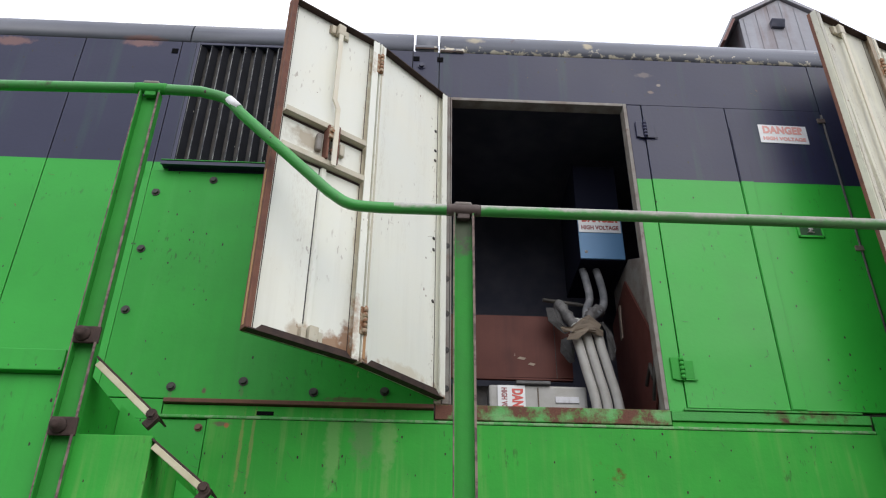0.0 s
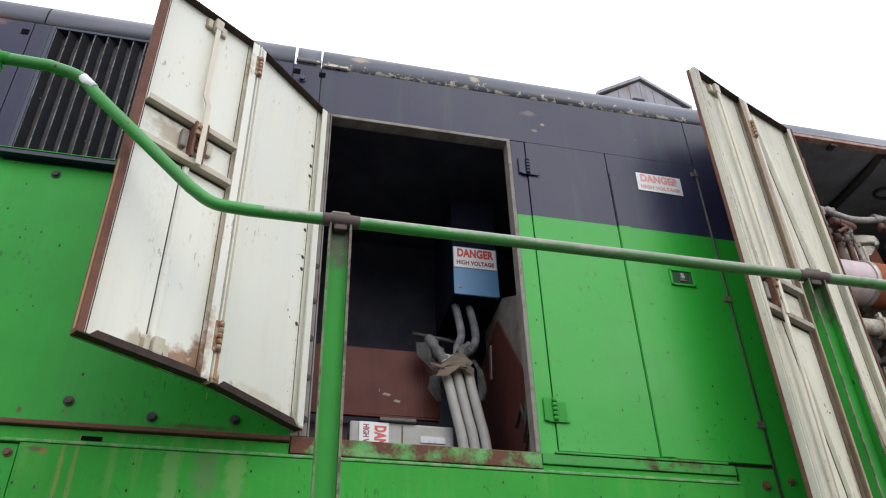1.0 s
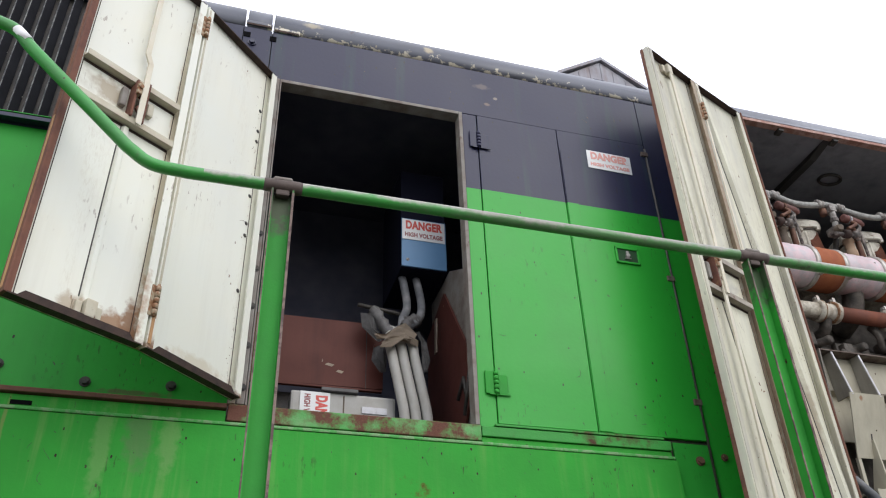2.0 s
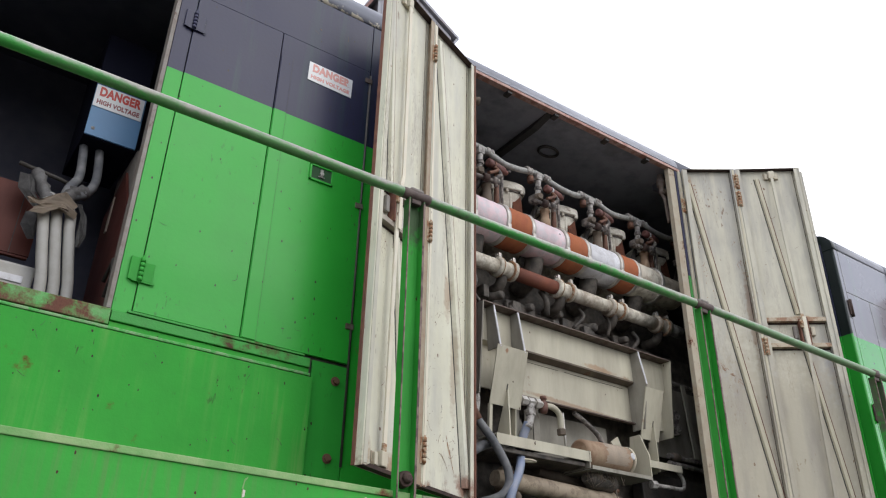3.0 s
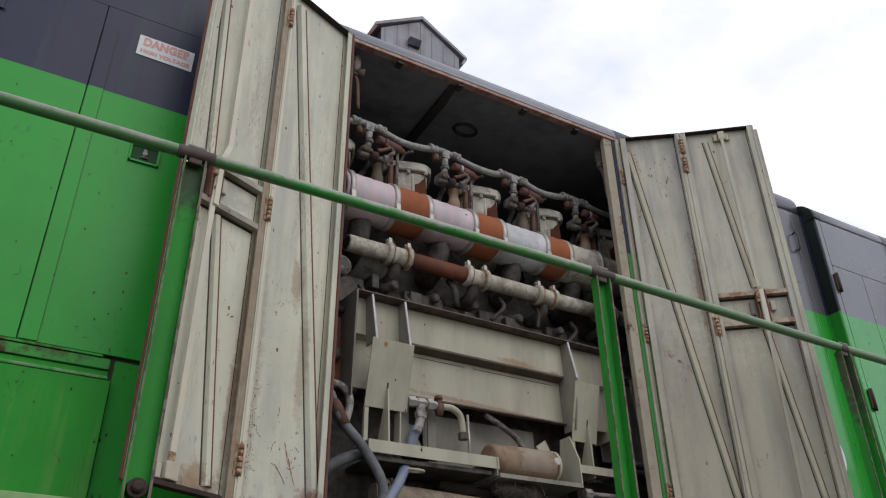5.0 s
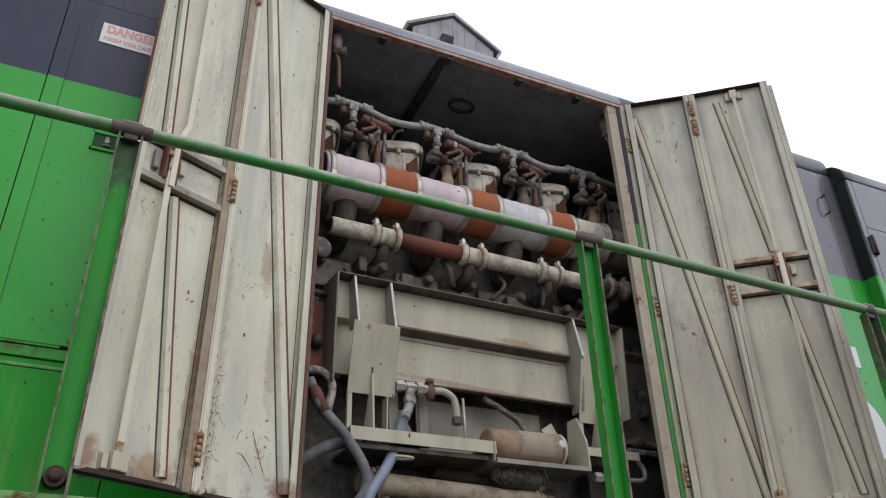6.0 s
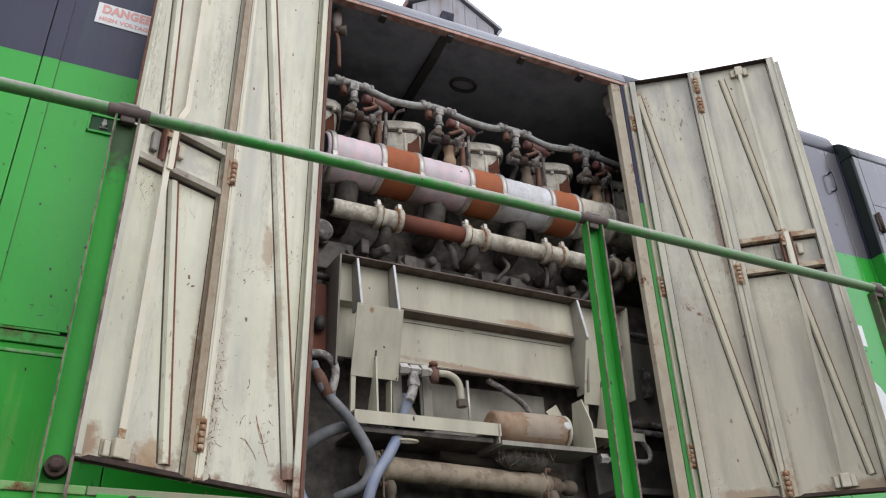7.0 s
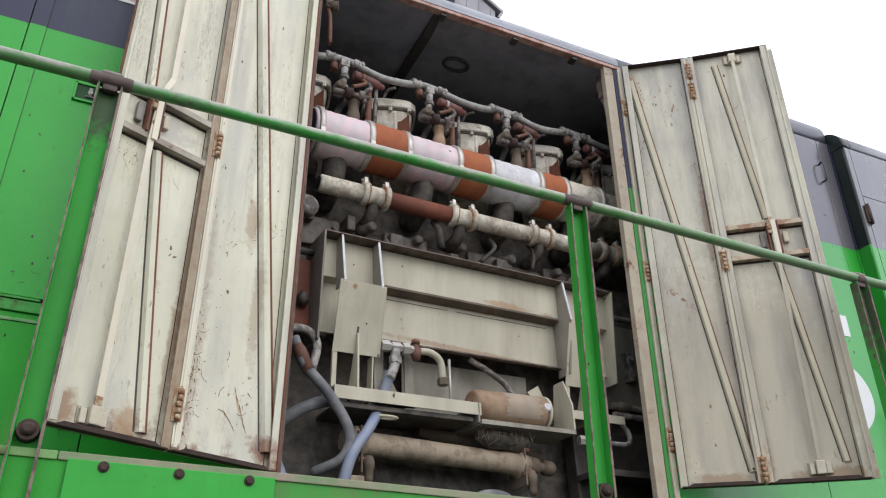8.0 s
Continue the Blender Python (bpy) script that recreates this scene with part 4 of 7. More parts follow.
for z in (2.30, 3.16, 4.20):
    bm = B()
    for k in range(5):
        cyl(bm, (4.416, Y - 0.020, z + k * 0.022), (4.416, Y - 0.020, z + k * 0.022 + 0.018), 0.0095, 10)
    box(bm, (4.397, Y - 0.017, z - 0.004), (4.435, Y - 0.0125, z + 0.112), bevel=0.002)
    part("jamb_hinge", bm, m_hinge, loco)
part("bay_sill", box(B(), (2.634, Y + 0.0, DECK + 0.004), (4.310, Y + 0.02, 1.99)), m_green_worn, loco)
for x in (2.90, 3.28, 3.72, 4.1):
    part("header_tab", box(B(), (x, Y + 0.0, 4.515), (x + 0.035, Y + 0.05, 4.533), bevel=0.003), m_dirty, loco)

# the wider hood further along: end face, panels, rounded roof
W, WY, WTOP = 6.075, 2.900, 4.430
wide = part("wide_hood_face", box(B(), (W, WY + 0.016, DECK + 0.004), (W + 0.03, Y + 0.25, WTOP)), m_livery_shade, loco, "shaded end face of the wider hood section")
part("corner_post", tube(B(), [(W + 0.012, WY + 0.012, DECK + 0.004), (W + 0.012, WY + 0.012, WTOP)], 0.012, 12), m_livery_shade, wide)
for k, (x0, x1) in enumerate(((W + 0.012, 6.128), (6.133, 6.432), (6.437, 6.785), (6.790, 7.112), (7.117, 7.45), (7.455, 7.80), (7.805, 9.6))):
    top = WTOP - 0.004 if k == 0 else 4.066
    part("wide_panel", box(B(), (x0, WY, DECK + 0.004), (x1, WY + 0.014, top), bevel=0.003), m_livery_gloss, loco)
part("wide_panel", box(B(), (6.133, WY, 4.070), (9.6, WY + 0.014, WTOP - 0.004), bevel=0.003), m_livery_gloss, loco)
part("inner_lining", box(B(), (W + 0.03, WY + 0.018, DECK), (9.6, WY + 0.03, WTOP)), m_dirty, loco)
roof_edge(W - 0.004, 6.150, WTOP + 0.004, m_livery_shade, WY, WTOP + 0.02, 0.137)
roof_edge(6.154, 6.826, WTOP + 0.004, m_roof_highlight, WY, WTOP + 0.02, 0.135)
roof_edge(6.832, 9.6, WTOP + 0.004, m_roof_highlight, WY, WTOP + 0.02, 0.135)
part("roof_deck", box(B(), (W, WY + 0.12, 4.560), (9.6, 4.80, 4.584)), m_roof, loco)
part("joint_flange", box(B(), (W - 0.010, Y - 0.012, DECK + 0.004), (W - 0.001, Y - 0.0005, 4.50), bevel=0.002), m_livery, loco)
for x, z in ((6.130, 3.93), (6.130, 3.11)):
    bm = B()
    box(bm, (x - 0.026, WY - 0.012, z - 0.06), (x + 0.026, WY - 0.001, z + 0.06), bevel=0.004)
    cyl(bm, (x, WY - 0.012, z - 0.07), (x, WY - 0.012, z + 0.07), 0.011, 10)
    part("hinge", bm, m_darkrust, loco)
for x in (6.64, 6.975):
    pocket_latch(x, 3.265, WY, loco)
part("lifting_lug", box(B(), (6.905, WY - 0.05, 4.375), (6.965, WY + 0.01, 4.495), bevel=0.012), m_black, loco)
part("lifting_lug", box(B(), (7.32, WY - 0.05, 4.375), (7.38, WY + 0.01, 4.495), bevel=0.012), m_rustred, loco)
part("grab_iron", tube(B(), curve_pts([(5.937, Y, 4.31), (5.932, Y - 0.035, 4.305), (5.932, Y - 0.035, 4.185), (5.937, Y, 4.18)], 5), 0.006, 8), m_black, loco)
part("radiator_cowl", prism(B(), [(3.2, 4.60), (2.892, 4.45), (2.892, 4.10), (2.70, 4.08), (2.40, 4.20), (2.46, 4.52), (3.06, 4.68), (4.8, 4.80), (4.8, 4.60)], "x", 7.52, 9.6), m_cowl, loco, "rust-red flared radiator cowl")

# painted numerals, cut by the door joints
for words, x, z, size, y, wide_by in (("4", 6.425, 2.795, 1.0, WY, 0.525), ("0", 7.01, 2.795, 1.0, WY, 0.46), ("5", 5.575, 2.83, 1.0, Y, 0.60)):
    text_part("painted_numeral", words, size, Matrix.Translation((x, y - 0.002, z)) @ FACING, m_lettering, loco, 0.0008, 1.0, 0.020, width=wide_by)

# underframe, side sill and walkway deck
part("walkway_deck", box(B(), (-1.20, 2.305, DECK - 0.012), (9.6, 2.99, DECK), bevel=0.003), m_tread, loco)
part("side_sill", box(B(), (-4.6, 2.300, 1.40), (2.430, 2.318, DECK - 0.014), bevel=0.003), m_sill, loco)
part("side_sill", box(B(), (2.432, 2.300, 1.40), (9.6, 2.318, DECK - 0.014), bevel=0.003), m_sill_stained, loco, "green sill with brown rain streaks")
part("sill_flange", box(B(), (-1.20, 2.294, DECK - 0.016), (1.900, 2.304, DECK + 0.006), bevel=0.003), m_sill_edge, loco, "weathered pale green sill edge")
part("sill_flange", box(B(), (1.902, 2.294, DECK - 0.016), (9.6, 2.304, DECK + 0.006), bevel=0.003), m_sill_dust, loco, "dusty grey-brown sill edge")
part("frame_beam", box(B(), (-4.6, 2.6, 1.0), (9.6, 4.8, 1.40)), m_dirty, loco)
part("fuel_tank", box(B(), (-1.0, 2.7, 0.0), (6.0, 4.6, 1.0), bevel=0.08), m_dirty, loco)
pl = part("bolted_plate", box(B(), (1.925, 2.286, 1.50), (2.446, 2.294, 1.848), bevel=0.002), m_green, loco)
part("bare_patch", prism(B(), [(1.277, 1.765), (1.275, 1.800), (1.279, 1.828), (1.290, 1.837), (1.289, 1.831), (1.282, 1.822), (1.279, 1.800), (1.281, 1.766)], "y", 2.2988, 2.2996), m_sill_edge, loco, "bent edge with pale scraped paint")
part("bare_patch", prism(B(), [(1.278, 1.775), (1.279, 1.798), (1.286, 1.796), (1.285, 1.778)], "y", 2.2984, 2.2987), m_steel, loco)
part("bare_patch", prism(B(), [(1.683, 1.828), (1.690, 1.832), (1.693, 1.830), (1.691, 1.812), (1.688, 1.811)], "y", 2.2988, 2.2996), m_cream, loco)
for x in (2.010, 2.194, 2.376):
    part("bolt", bolt_head(B(), (x, 2.286, 1.834), 0.0095, 0.010), m_darkrust, pl)
# raised cab deck and its two steps
part("cab_deck", box(B(), (-4.6, 2.300, 2.345), (-1.225, 2.988, 2.420), bevel=0.004), m_green, loco)
part("cab_deck_apron", box(B(), (-4.6, 2.330, 1.86), (-1.225, 2.35, 2.343)), m_green, loco)
part("step_box", box(B(), (-1.130, 2.296, 1.60), (-0.895, 2.96, 2.140), bevel=0.004), m_green_worn, loco)
part("step_riser", box(B(), (-1.222, 2.330, 1.86), (-1.135, 2.96, 2.340)), m_green, loco)
for p, q in (((-1.113, 2.369), (-0.905, 2.193)), ((-0.888, 2.105), (-0.712, 1.972))):
    d = Vector((q[0] - p[0], 0, q[1] - p[1]))
    m = Matrix.Translation((p[0], 2.29, p[1])) @ Vector((1, 0, 0)).rotation_difference(d.normalized()).to_matrix().to_4x4()
    part("step_stringer", box(B(), (0, -0.004, -0.010), (d.length, 0.004, 0.010), m, 0.002), m_yellowedge, loco, "worn cream-edged step stringer")
    part("stringer_flange", box(B(), (-0.02, -0.002, 0.0105), (d.length + 0.01, 0.09, 0.017), m, 0.001), m_darkrust, loco)
    part("stringer_lug", box(B(), (d.length - 0.012, -0.006, -0.035), (d.length + 0.014, 0.02, 0.012), m, 0.004), m_darkrust, loco)
    part("stringer_bolt", bolt_head(B(), (q[0] - 0.005, 2.285, q[1] + 0.01), 0.012, 0.012), m_darkrust, loco)
part("stair_side", prism(B(), [(-1.13, 2.142), (-1.13, 2.36), (-0.90, 2.17), (-0.90, 2.142)], "y", 2.62, 2.63), m_green, loco)
part("stair_side", prism(B(), [(-0.892, 1.862), (-0.892, 2.10), (-0.70, 1.95), (-0.70, 1.862)], "y", 2.62, 2.63), m_green, loco)

# ---- handrail ----
rail = thing("handrail", (1.8, 2.29, DECK), 0, "green painted pipe handrail with rubbed bare patches", "handrail")
RZ, RY = 3.0, 2.285


pts = [Vector((9.6, RY, RZ - 0.03)), Vector((5.022, RY, RZ - 0.02)), Vector((3.517, RY, RZ)), Vector((1.8, RY, RZ)), Vector((0.06, RY, RZ))]
pts += curve_pts([(-0.25, RY, RZ), (-0.36, RY, RZ + 0.012), (-0.44, RY, RZ + 0.065)], 6)
pts += curve_pts([(-0.80, RY, 3.415), (-0.87, RY, 3.488), (-0.975, RY, 3.522)], 6)
pts += [Vector((-1.19, RY, 3.528)), Vector((-2.2, RY, 3.505)), Vector((-4.6, RY, 3.47))]
part("top_rail", tube(B(), pts, 0.021, 16), m_green_rail, rail)
part("paint_scar", tube(B(), [(-0.815, RY - 0.004, 3.438), (-0.86, RY - 0.004, 3.482)], 0.019, 12), m_signwhite, rail, "bare white worn patch")


def rail_post(x, top, foot, wide=0.072, bolt_z=None, collar=m_collar):
    """A channel post with its web to the outside, a collar round the rail, and a foot bolt."""
    t, a, b = 0.006, RY - 0.014, RY + 0.026
    h = wide / 2
    half = 0.062 if x < 4 else 0.026
    pts = [(x - h, a), (x - h + t, a), (x - h + t, b - t), (x + h - t, b - t), (x + h - t, a), (x + h, a), (x + h, b), (x - h, b)]
    p = part("post", prism(B(), pts, "z", foot, top - 0.02), m_green_post, rail)
    part("edge_wear", box(B(), (x - h - 0.0012, a - 0.0012, foot), (x - h + 0.003, a + 0.003, top - 0.03)), m_post_edge, p)
    part("edge_wear", box(B(), (x + h - t - 0.0006, a - 0.0012, foot), (x + h + 0.0012, a + 0.002, top - 0.03)), m_post_edge, p)
    bm = B()
    tube(bm, [(x - half, RY, top), (x - half + 0.012, RY, top), (x + half - 0.012, RY, top), (x + half, RY, top)], [0.0212, 0.0228, 0.0228, 0.0212], 16)
    box(bm, (x - 0.022, RY - 0.010, top - 0.040), (x + 0.022, RY + 0.014, top - 0.010), bevel=0.006)
    cl = part("collar", bm, collar, p, "rubbed grey-brown rail collar")
    bm = B()
    tube(bm, [(x - 0.034, RY - 0.010, top + 0.017), (x - 0.028, RY - 0.010, top + 0.019), (x + 0.024, RY - 0.010, top + 0.019), (x + 0.030, RY - 0.010, top + 0.017)], [0.004, 0.010, 0.010, 0.004], 10)
    part("weld_cap", bm, m_frame, cl, "pale worn weld bead")
    if bolt_z:
        bm = B()
        lathe(bm, (x, RY + 0.020, bolt_z), (x, RY - 0.012, bolt_z), [(0, 0.028), (1, 0.026)], 16)
        lathe(bm, (x, RY - 0.012, bolt_z), (x, RY - 0.030, bolt_z), [(0, 0.018), (0.6, 0.017), (1, 0.010)], 6)
        part("foot_bolt", bm, m_darkrust, p, "rust-brown dome bolt with washer")
    return p


for x in (0.052, 1.822, 3.517, 5.022, 6.9, 8.6):
    rail_post(x, RZ if x < 4 else RZ - 0.023, 1.46, bolt_z=1.905)
p0 = rail_post(-1.165, 3.527, 1.60, 0.078, collar=m_green_post)
for z in (2.46, 2.155):
    bm = B()
    box(bm, (-1.205, RY - 0.016, z - 0.03), (-1.12, RY - 0.004, z + 0.03), bevel=0.006)
    lathe(bm, (-1.175, RY - 0.016, z), (-1.175, RY - 0.046, z), [(0, 0.026), (0.3, 0.026), (0.35, 0.020), (0.9, 0.018), (1, 0.008)], 10)
    part("foot_bolt", bm, m_darkrust, p0, "dark rust-brown bolt and bracket")

# ---- folding doors ----


def leaf_matrix(p0, p1):
    """u runs from p0 to p1 along the leaf, d stands off its inner face, z is up."""
    d = Vector((p1[0] - p0[0], p1[1] - p0[1], 0)).normalized()
    n = Vector((-d.y, d.x, 0))
    return Matrix(((d.x, n.x, 0, p0[0]), (d.y, n.y, 0, p0[1]), (0, 0, 1, 0), (0, 0, 0, 1)))


def hat_rib(m, u0, z0, u1, z1, wide, tall):
    """A pressed hat rib between two points of a leaf."""
    a, b = Vector((u0, 0, z0)), Vector((u1, 0, z1))
    d = (b - a).normalized()
    s = Vector((d.z, 0, -d.x))
    bm = B()
    rows = [[p + s * (k * wide) + Vector((0, h, 0)) for k, h in ((-0.5, 0), (-0.28, tall), (0.28, tall), (0.5, 0))] for p in (a, b)]
    v = [[bm.verts.new(m @ p) for p in row] for row in rows]
    for k in range(3):
        bm.faces.new((v[0][k], v[0][k + 1], v[1][k + 1], v[1][k]))
    bm.faces.new(v[0][::-1])
    bm.faces.new(v[1])
    bm.faces.new((v[0][0], v[1][0], v[1][3], v[0][3]))
    bmesh.ops.recalc_face_normals(bm, faces=bm.faces)
    return bm


def leaf(door, p0, p1, z0, z1, mat, edge, rim=0.034, flange=0.026, first=None, last=None, lip=None, lip_high=0.026):
    """A tray-shaped leaf: sheet, painted outer skin, side rims with returned flanges, top and bottom rims with lips."""
    m = leaf_matrix(p0, p1)
    w = math.dist(p0, p1)
    lf = part("leaf", box(B(), (0.002, -0.004, z0), (w - 0.002, 0.0, z1), m), mat, door)
    part("outer_skin", box(B(), (0.002, -0.010, z0), (w - 0.002, -0.0055, z1), m), m_livery, lf)
    for u, a, b, own in ((0.002, 0.007, flange + 0.007, first), (w - 0.007, w - (0.012 if last else flange) - 0.007, w - 0.007, last)):
        bm = box(B(), (u, 0.0, z0), (u + 0.005, rim, z1), m)
        box(bm, (a, rim - 0.005, z0 + 0.004), (b, rim, z1 - 0.004), m)
        part("side_rim", bm, own or mat, lf)
    for a in (flange + 0.0085, w - flange - 0.0125):
        part("rust_line", box(B(), (a, 0.0004, z0 + 0.01), (a + 0.003, 0.0016, z1 - 0.01), m), m_darkrust, lf)
    bm = box(B(), (0.007, 0.0, z1 - 0.005), (w - 0.007, rim, z1), m)
    part("top_rim", bm, lip or edge, lf)
    bm = box(B(), (0.007, 0.0, z0), (w - 0.007, rim, z0 + 0.005), m)
    br = part("bottom_rim", bm, lip or edge, lf)
    a, b = flange + 0.010, w - flange - 0.010
    part("bottom_lip", prism(B(), [(a, z0 + 0.005), (b, z0 + 0.005), (b - 0.020, z0 + lip_high), (a + 0.020, z0 + lip_high)], "y", rim - 0.004, rim, m), lip or edge, br)
    return lf, m, w


def knuckle_hinge(m, u, d, z, lf, n=5, mat=m_hinge):
    bm = B()
    for k in range(n):
        cyl(bm, m @ Vector((u, d, z + k * 0.022)), m @ Vector((u, d, z + k * 0.022 + 0.018)), 0.0095, 10)
    tube(bm, [m @ Vector((u, d, z - 0.006)), m @ Vector((u, d, z + n * 0.022 + 0.004))], 0.005, 8)
    box(bm, (u - 0.019, d - 0.012, z - 0.004), (u + 0.019, d - 0.006, z + n * 0.022), m, 0.002)
    part("hinge", bm, mat, lf)


def pressed_rib(m, u0, z0, u1, z1, wide, tall, mat, lf, rust_side=-1, flank=m_rib_rust):
    """A hat rib with one rusted flank and a dark joint line along the other."""
    rb = part("rib", hat_rib(m, u0, z0, u1, z1, wide, tall), mat, lf)
    k = rust_side * wide * 0.46
    part("rib_edge", hat_rib(m, u0 + k, z0, u1 + k, z1, wide * (0.50 if flank == m_rib_rust else 0.16), tall * 0.62), flank, rb)
    part("rib_joint", hat_rib(m, u0 - k * 1.2, z0, u1 - k * 1.2, z1, 0.007, 0.002), m_dirty, rb)


def scratches(m, spots, seed, lf, mat=m_scratch):
    """Clusters of flecks and short scratches on the inner face: (u, z, spread in u, spread in z, count)."""
    rnd = random.Random(seed)
    bm = B()

    def fleck(u, z, a, long, wide):
        d, s = Vector((math.sin(a), 0, -math.cos(a))), Vector((math.cos(a), 0, math.sin(a)))
        ring = []
        for k in range(7):
            q = 2 * math.pi * k / 7
            g = rnd.uniform(0.55, 1.25)
            ring.append(bm.verts.new(m @ (Vector((u, 0.0012, z)) + d * (math.cos(q) * long * g) + s * (math.sin(q) * wide * g))))
        bm.faces.new(ring)

    for u0, z0, su, sz, n in spots:
        for _ in range(n):
            u, z, a = rnd.gauss(u0, su), rnd.gauss(z0, sz), rnd.gauss(0.2, 0.6)
            kind_of = rnd.random()
            if kind_of < 0.70:
                fleck(u, z, a, rnd.uniform(0.0012, 0.0042), rnd.uniform(0.0008, 0.0020))
            elif kind_of < 0.88:
                fleck(u, z, a, rnd.uniform(0.004, 0.011), rnd.uniform(0.0010, 0.0032))
            else:
                turn = rnd.uniform(-0.22, 0.22)
                for _ in range(rnd.choice((4, 6, 9))):
                    fleck(u, z, a, 0.0050, rnd.uniform(0.0005, 0.0011))
                    u, z, a = u + math.sin(a) * 0.0052, z - math.cos(a) * 0.0052, a + turn + rnd.uniform(-0.15, 0.15)
    marks = part("scratch_marks", bm, mat, lf)
    tagged(marks, kind="stuff")
    return marks


def long_scratch(m, ctrl, wide, lf, mat):
    """One crooked scratch drawn through (u, z) points of a leaf."""
    rnd = random.Random(len(ctrl) + int(ctrl[0][1] * 1000))
    pts = curve_pts([(u, 0.0013, z) for u, z in ctrl], 5)
    bm = B()
    prev = None
    for k, p in enumerate(pts):
        d = (Vector(pts[min(k + 1, len(pts) - 1)]) - Vector(pts[max(k - 1, 0)])).normalized()
        side = Vector((d.z, 0, -d.x)) * wide * rnd.uniform(0.25, 1.2) * (0.3 if k in (0, len(pts) - 1) else 1.0)
        row = (bm.verts.new(m @ (Vector(p) - side)), bm.verts.new(m @ (Vector(p) + side)))
        if prev:
            bm.faces.new((prev[0], prev[1], row[1], row[0]))
        prev = row
    part("scratch", bm, mat, lf)


def on_side(proud):
    """Places scratches on the hood's flat side."""
    return Matrix(((1, 0, 0, 0), (0, -1, 0, Y - proud), (0, 0, 1, 0), (0, 0, 0, 1)))


scratches(on_side(0.022), [(1.41, 2.13, 0.03, 0.02, 6), (-0.72, 2.33, 0.16, 0.06, 22), (-0.35, 2.26, 0.25, 0.08, 14), (0.55, 2.40, 0.35, 0.02, 16), (0.9, 2.2, 0.5, 0.12, 12), (1.62, 2.3, 0.12, 0.09, 8)], 5, loco, m_dirty)
scratches(on_side(0.006), [(-0.9, 2.60, 0.25, 0.03, 12), (-1.2, 2.8, 0.10, 0.25, 6), (-0.55, 2.72, 0.22, 0.10, 6)], 6, loco, m_dirty)
scratches(on_side(0.004), [(1.22, 2.60, 0.14, 0.03, 10), (1.70, 2.60, 0.14, 0.03, 10), (1.04, 3.3, 0.01, 0.5, 8), (1.92, 3.1, 0.012, 0.4, 9), (1.42, 3.2, 0.012, 0.5, 8), (1.72, 3.36, 0.07, 0.06, 7)], 7, loco, m_dirty)
scratches(on_side(0.001), [(2.0, 2.5, 0.03, 0.4, 14), (-2.0, 3.1, 0.3, 0.4, 12), (1.0, 4.35, 0.7, 0.06, 14)], 8, loco, m_scratch)


def lock_rod(m, pts, lf, r=0.010, mat=m_rod):
    """A flat lock bar bent through the given points of a leaf."""
    bm = B()
    for a, b in zip(pts, pts[1:]):
        a, b = Vector(a), Vector(b)
        d = (b - a).normalized()
        s = Vector((d.z, 0, -d.x)) * r
        t = Vector((0, 0.004, 0))
        e = d * 0.002
        v = [bm.verts.new(m @ p) for p in (a - e - s - t, a - e + s - t, a - e + s + t, a - e - s + t, b + e - s - t, b + e + s - t, b + e + s + t, b + e - s + t)]
        for q in ((3, 2, 1, 0), (4, 5, 6, 7), (0, 1, 5, 4), (1, 2, 6, 5), (2, 3, 7, 6), (3, 0, 4, 7)):
            bm.faces.new([v[k] for k in q])
    bmesh.ops.recalc_face_normals(bm, faces=bm.faces)
    part("lock_rod", bm, mat, lf)


def rod_guide(m, u, z, lf, mat=m_cream):
    """A lock rod's guide: base plate, middle block over the rod, side blocks."""
    gd = part("rod_guide", box(B(), (u - 0.052, 0.0, z - 0.026), (u + 0.048, 0.005, z + 0.024), m, 0.002), m_jamb, lf)
    part("guide_block", box(B(), (u - 0.020, 0.005, z - 0.032), (u + 0.018, 0.036, z + 0.028), m, 0.005), mat, gd)
    part("guide_block", box(B(), (u - 0.046, 0.004, z - 0.028), (u - 0.024, 0.018, z + 0.020), m, 0.004), mat, gd)
    part("guide_block", box(B(), (u + 0.022, 0.004, z - 0.030), (u + 0.043, 0.020, z + 0.018), m, 0.004), mat, gd)


